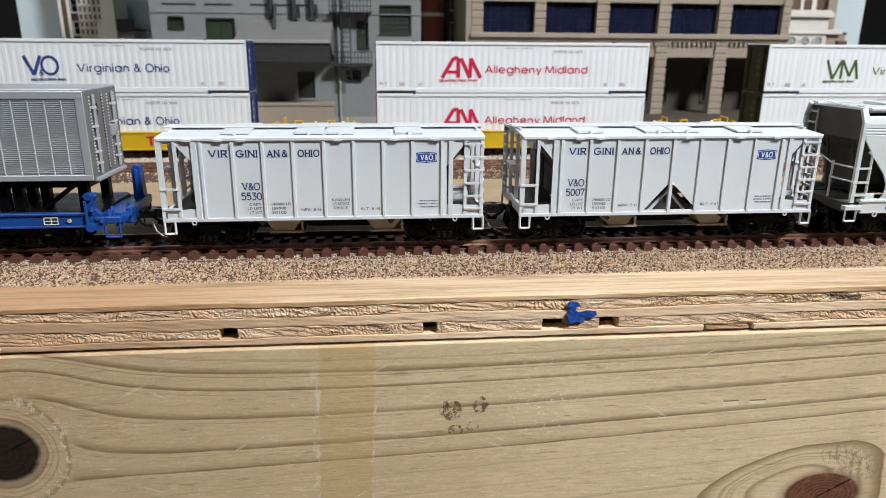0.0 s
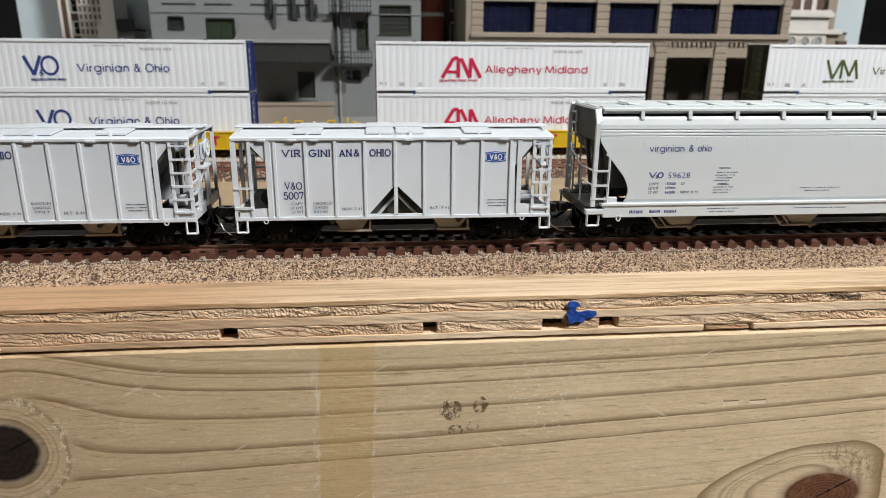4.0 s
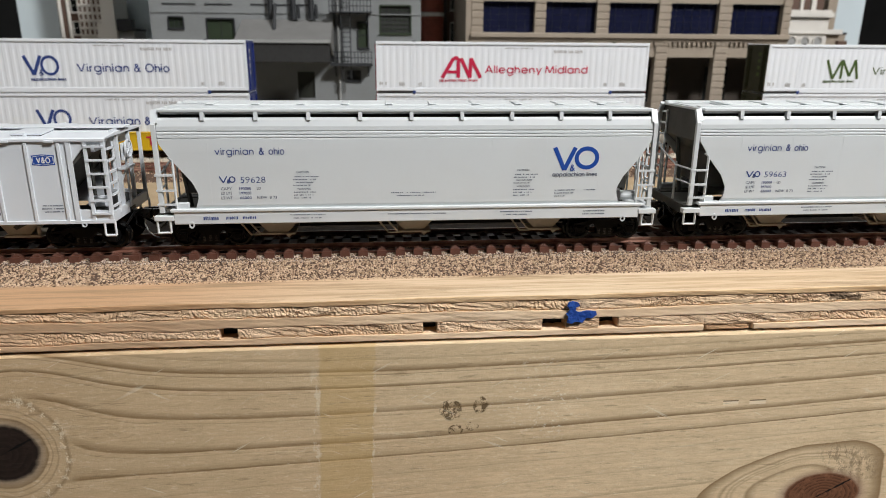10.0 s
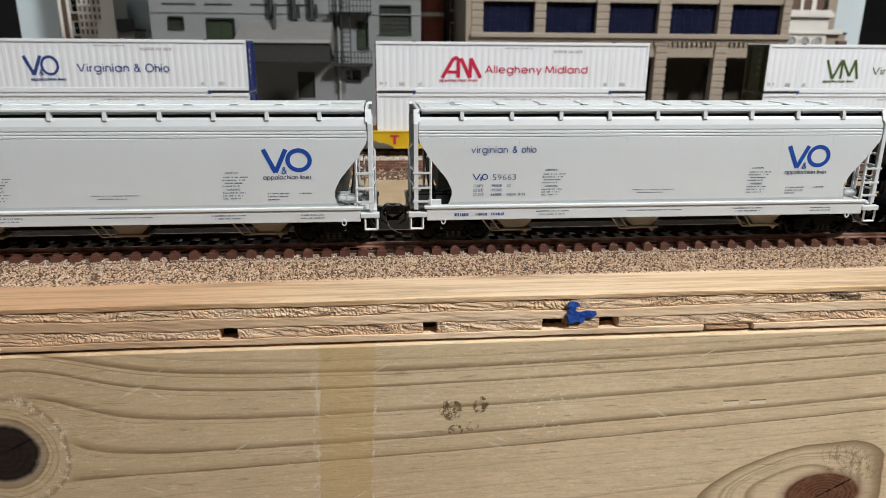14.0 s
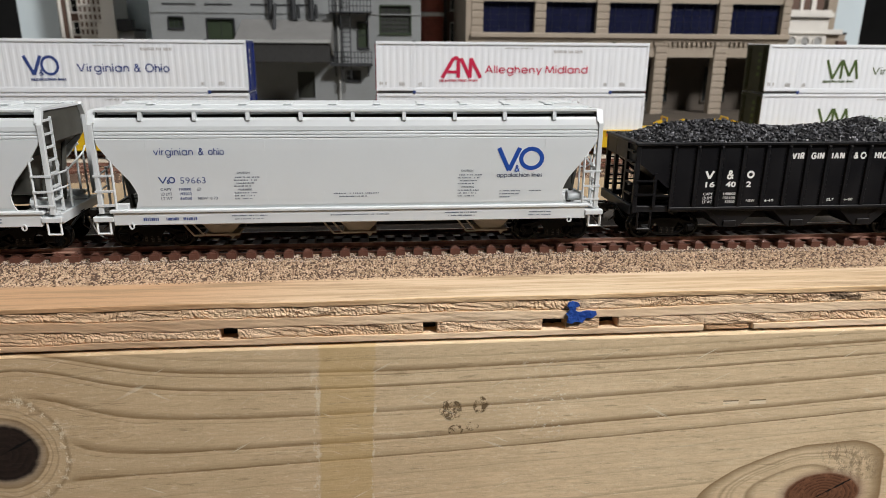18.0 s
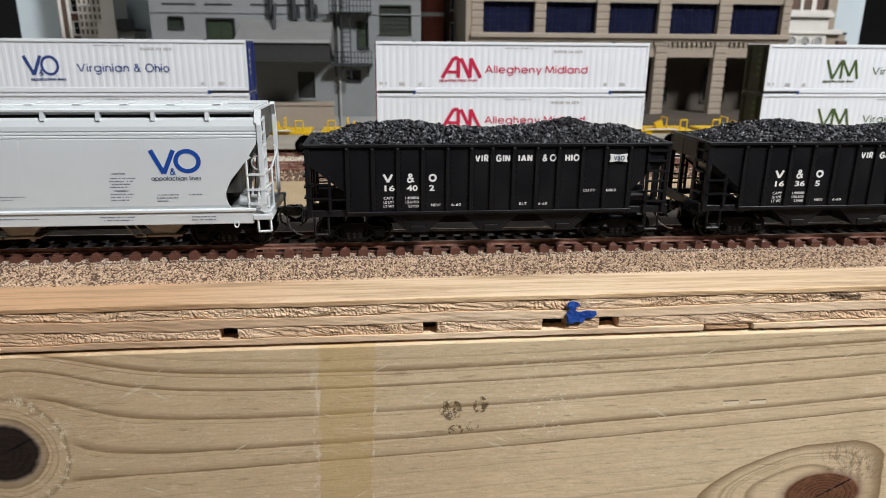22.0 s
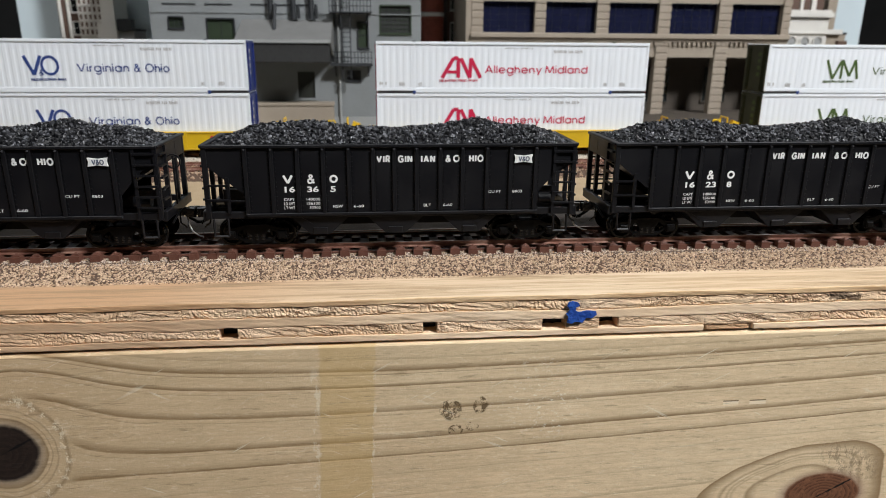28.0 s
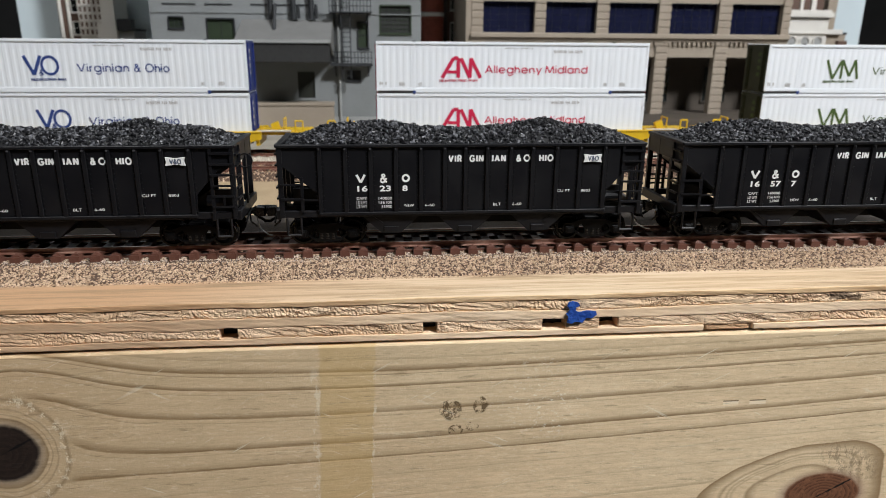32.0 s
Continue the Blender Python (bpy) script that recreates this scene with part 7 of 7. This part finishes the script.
for (a, b), (c, d) in zip(cols, cols[1:]):
    window(tan, b - 263, c - 263, 82.4 - G, 112 - G, 0, 6, 5, "glass_blue", "iron_grey", 5.0, 0.3)
# Parts inside the arcade hold its shade in their colour.
tpart("inner_wall", box(new_bm(), 94, 427.5, 42, 48, G, 230), "tan_in", label="brown wall inside the arcade, darkened for shade")
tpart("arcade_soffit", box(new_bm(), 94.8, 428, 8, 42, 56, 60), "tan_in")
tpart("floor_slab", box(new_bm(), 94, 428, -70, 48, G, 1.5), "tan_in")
tpart("side_wall", box(new_bm(), 89, 94.8, -2, 200, G, 230), "tan_wall")
tpart("side_wall", box(new_bm(), 424, 428.2, 2, 200, G, 230), "tan_wall")
for a, b in ((294, 323), (120, 150), (362, 390)):
    tpart("arcade_door", box(new_bm(), a, b, 40.6, 42, 10, 48.5), "glass_dark", label="black doorway")
    tpart("door_trim", stroke(new_bm(), [(a, 10), (a, 50.5), (b, 50.5), (b, 10), (a, 10)], 1.4, 41, 0.8), "tan_in")


def house(name, x, y, w, d, h, wall, label):
    t = thing(name, x, y, G, label, "building", "background buildings")
    part("wall", box(new_bm(), -w / 2, w / 2, 0, d, 0, h, 0.5), wall, t)
    part("roof", box(new_bm(), -w / 2 - 1, w / 2 + 1, -1, d + 1, h, h + 2.5, 0.4), "iron_grey", t)
    return t


stack = thing("brick_chimney", 62, 540, G, "round red brick chimney with a pale band", "chimney", "background buildings")
part("shaft", rod(new_bm(), (0, 0, 0), (0, 0, 240), 13, 24), "brick", stack)
for z in (106, 150):
    part("band", rod(new_bm(), (0, 0, z), (0, 0, z + 4), 13.8, 24), "cream", stack, "pale stone band")
for k in range(30):
    part("brick_course", rod(new_bm(), (0, 0, 60 + k * 4.0), (0, 0, 62.6 + k * 4.0), 13.25, 24), "brick", stack)

h = house("brown_house", 99, 560, 36, 60, 240, "brown_wall", "dark brown brick house with tall windows")
for k in range(3):
    for j in range(3):
        window(h, -14 + k * 10, -8 + k * 10, 78 + j * 36, 100 + j * 36, -0.5, 2, 2, "glass_dark", "cream", 0.4, 0.6)
h = house("brown_house", -345, 590, 27, 60, 240, "brown_wall", "dark brown brick house")
for k in range(2):
    part("downpipe", rod(new_bm(), (-10 + k * 9, -2, 80), (-10 + k * 9, -2, 200), 2.0, 8), "cream", h)
for j in range(3):
    window(h, 2, 9, 84 + j * 24, 98 + j * 24, -0.5, 1, 2, "glass_dark", "cream", 0.4, 0.6)
h = house("office_house", -314, 575, 34, 60, 240, "cream", "cream office house with many small dark windows")
for j in range(9):
    for k in range(6):
        window(h, -15.2 + k * 5.1, -12.0 + k * 5.1, 84 + j * 8.0, 89.4 + j * 8.0, -0.4, 1, 1, "brown_wall", "cream", 0.3, 0.3)
h = house("low_grey_house", -281, 545, 36, 40, 88, "grey_light", "low grey house with stepped front")
part("step_block", box(new_bm(), -18, 2, -6, 0, 0, 96), "cream", h)
part("dark_top", box(new_bm(), 2, 17, -3, 8, 88, 100), "iron_grey", h)
part("step_tower", box(new_bm(), -16, -2, 4, 30, 88, 220), "cream", h)
h = house("classical_house", 545, 600, 56, 50, 111, "cream", "cream classical house with a row of arches")
for k in range(3):
    cx = -19 + k * 17.5
    ring = hoop(new_bm(), cx, 83, 7.2, 7.2, 1.6, -0.6, 1.2, 20)
    part("arch", ring, "cream", h)
    part("arch_recess", rod(new_bm(), (cx, -0.3, 83), (cx, 0.3, 83), 5.4, 18), "grey_light", h)
part("cornice", box(new_bm(), -31, 31, -5, 2, 112, 118, 0.6), "cream", h)
part("string_course", box(new_bm(), -30, 30, -3, 1, 92, 95, 0.4), "cream", h)
part("parapet", box(new_bm(), -29, 29, -2, 2, 118, 121, 0.4), "cream", h)
for xa, xb, zz in ((-27, -12, 145), (-8, 2, 165), (10, 20, 150)):
    part("gable", prism(new_bm(), [(xa, 121), (xb, 121), (xb, zz - 12), ((xa + xb) / 2, zz), (xa, zz - 12)], 4, 30), "brown_wall", h)
part("white_tower", box(new_bm(), -12, -8, 2, 20, 121, 170), "cream", h)
part("white_tower", box(new_bm(), 3, 9, 2, 20, 121, 170), "cream", h)
h = house("brown_house", 590, 612, 34, 40, 92, "tan_wall", "narrow tan and brown house")
part("turret", box(new_bm(), -16, -4, -4, 20, 92, 200), "tan_wall", h)
part("turret_trim", box(new_bm(), -18, 8, -6, 2, 92, 98, 0.5), "cream", h)
part("dark_annexe", box(new_bm(), 4, 16, -6, 0, 0, 84), "brown_wall", h)

back = part("backdrop", box(new_bm(), -425, 646, 640, 646, -8, 420), "sky")
tagged(back, "plain pale blue painted backdrop board", "backdrop", kind="structure")

# ---- movement ----
TRAVEL = [(0, 0.0), (1, 25.9), (2, 51.72), (3, 77.18), (3.5, 89.81), (5.5, 141.35), (6, 154.31), (7, 180.23), (8, 206.2), (9, 232.06), (10, 257.92), (11, 283.87), (12, 309.68), (13, 335.51), (14, 361.47),
          (14.5, 374.43), (16.5, 426.85), (17, 441.63), (18, 471.41), (19, 501.12), (20, 531.13), (21, 561.71), (22, 592.44), (23, 623.27), (24, 654.18), (25, 685.0), (25.5, 700.17), (27.5, 761.51),
          (28, 776.78), (29, 807.42), (30, 838.14), (31, 868.86), (32, 899.7)]


def travelled(t):
    return float(np.interp(t, [a for a, _ in TRAVEL], [b for _, b in TRAVEL]))


def motions():
    """The train rolls to the left; its wheelsets turn with it."""
    times = [i * 0.2 for i in range(161)]
    for car, x in TRAIN:
        walk(car, [(t, pose((x - s) * MM, 0, 0)) for t, s in TRAVEL])
        for ob in car.children_recursive:
            if ob.name.split(".")[0] == "wheelset":
                at = ob.location.copy()
                walk(ob, [(t, pose(at.x, at.y, at.z, 0, -math.degrees(travelled(t) / WHEEL_R), 0)) for t in times])


motions()
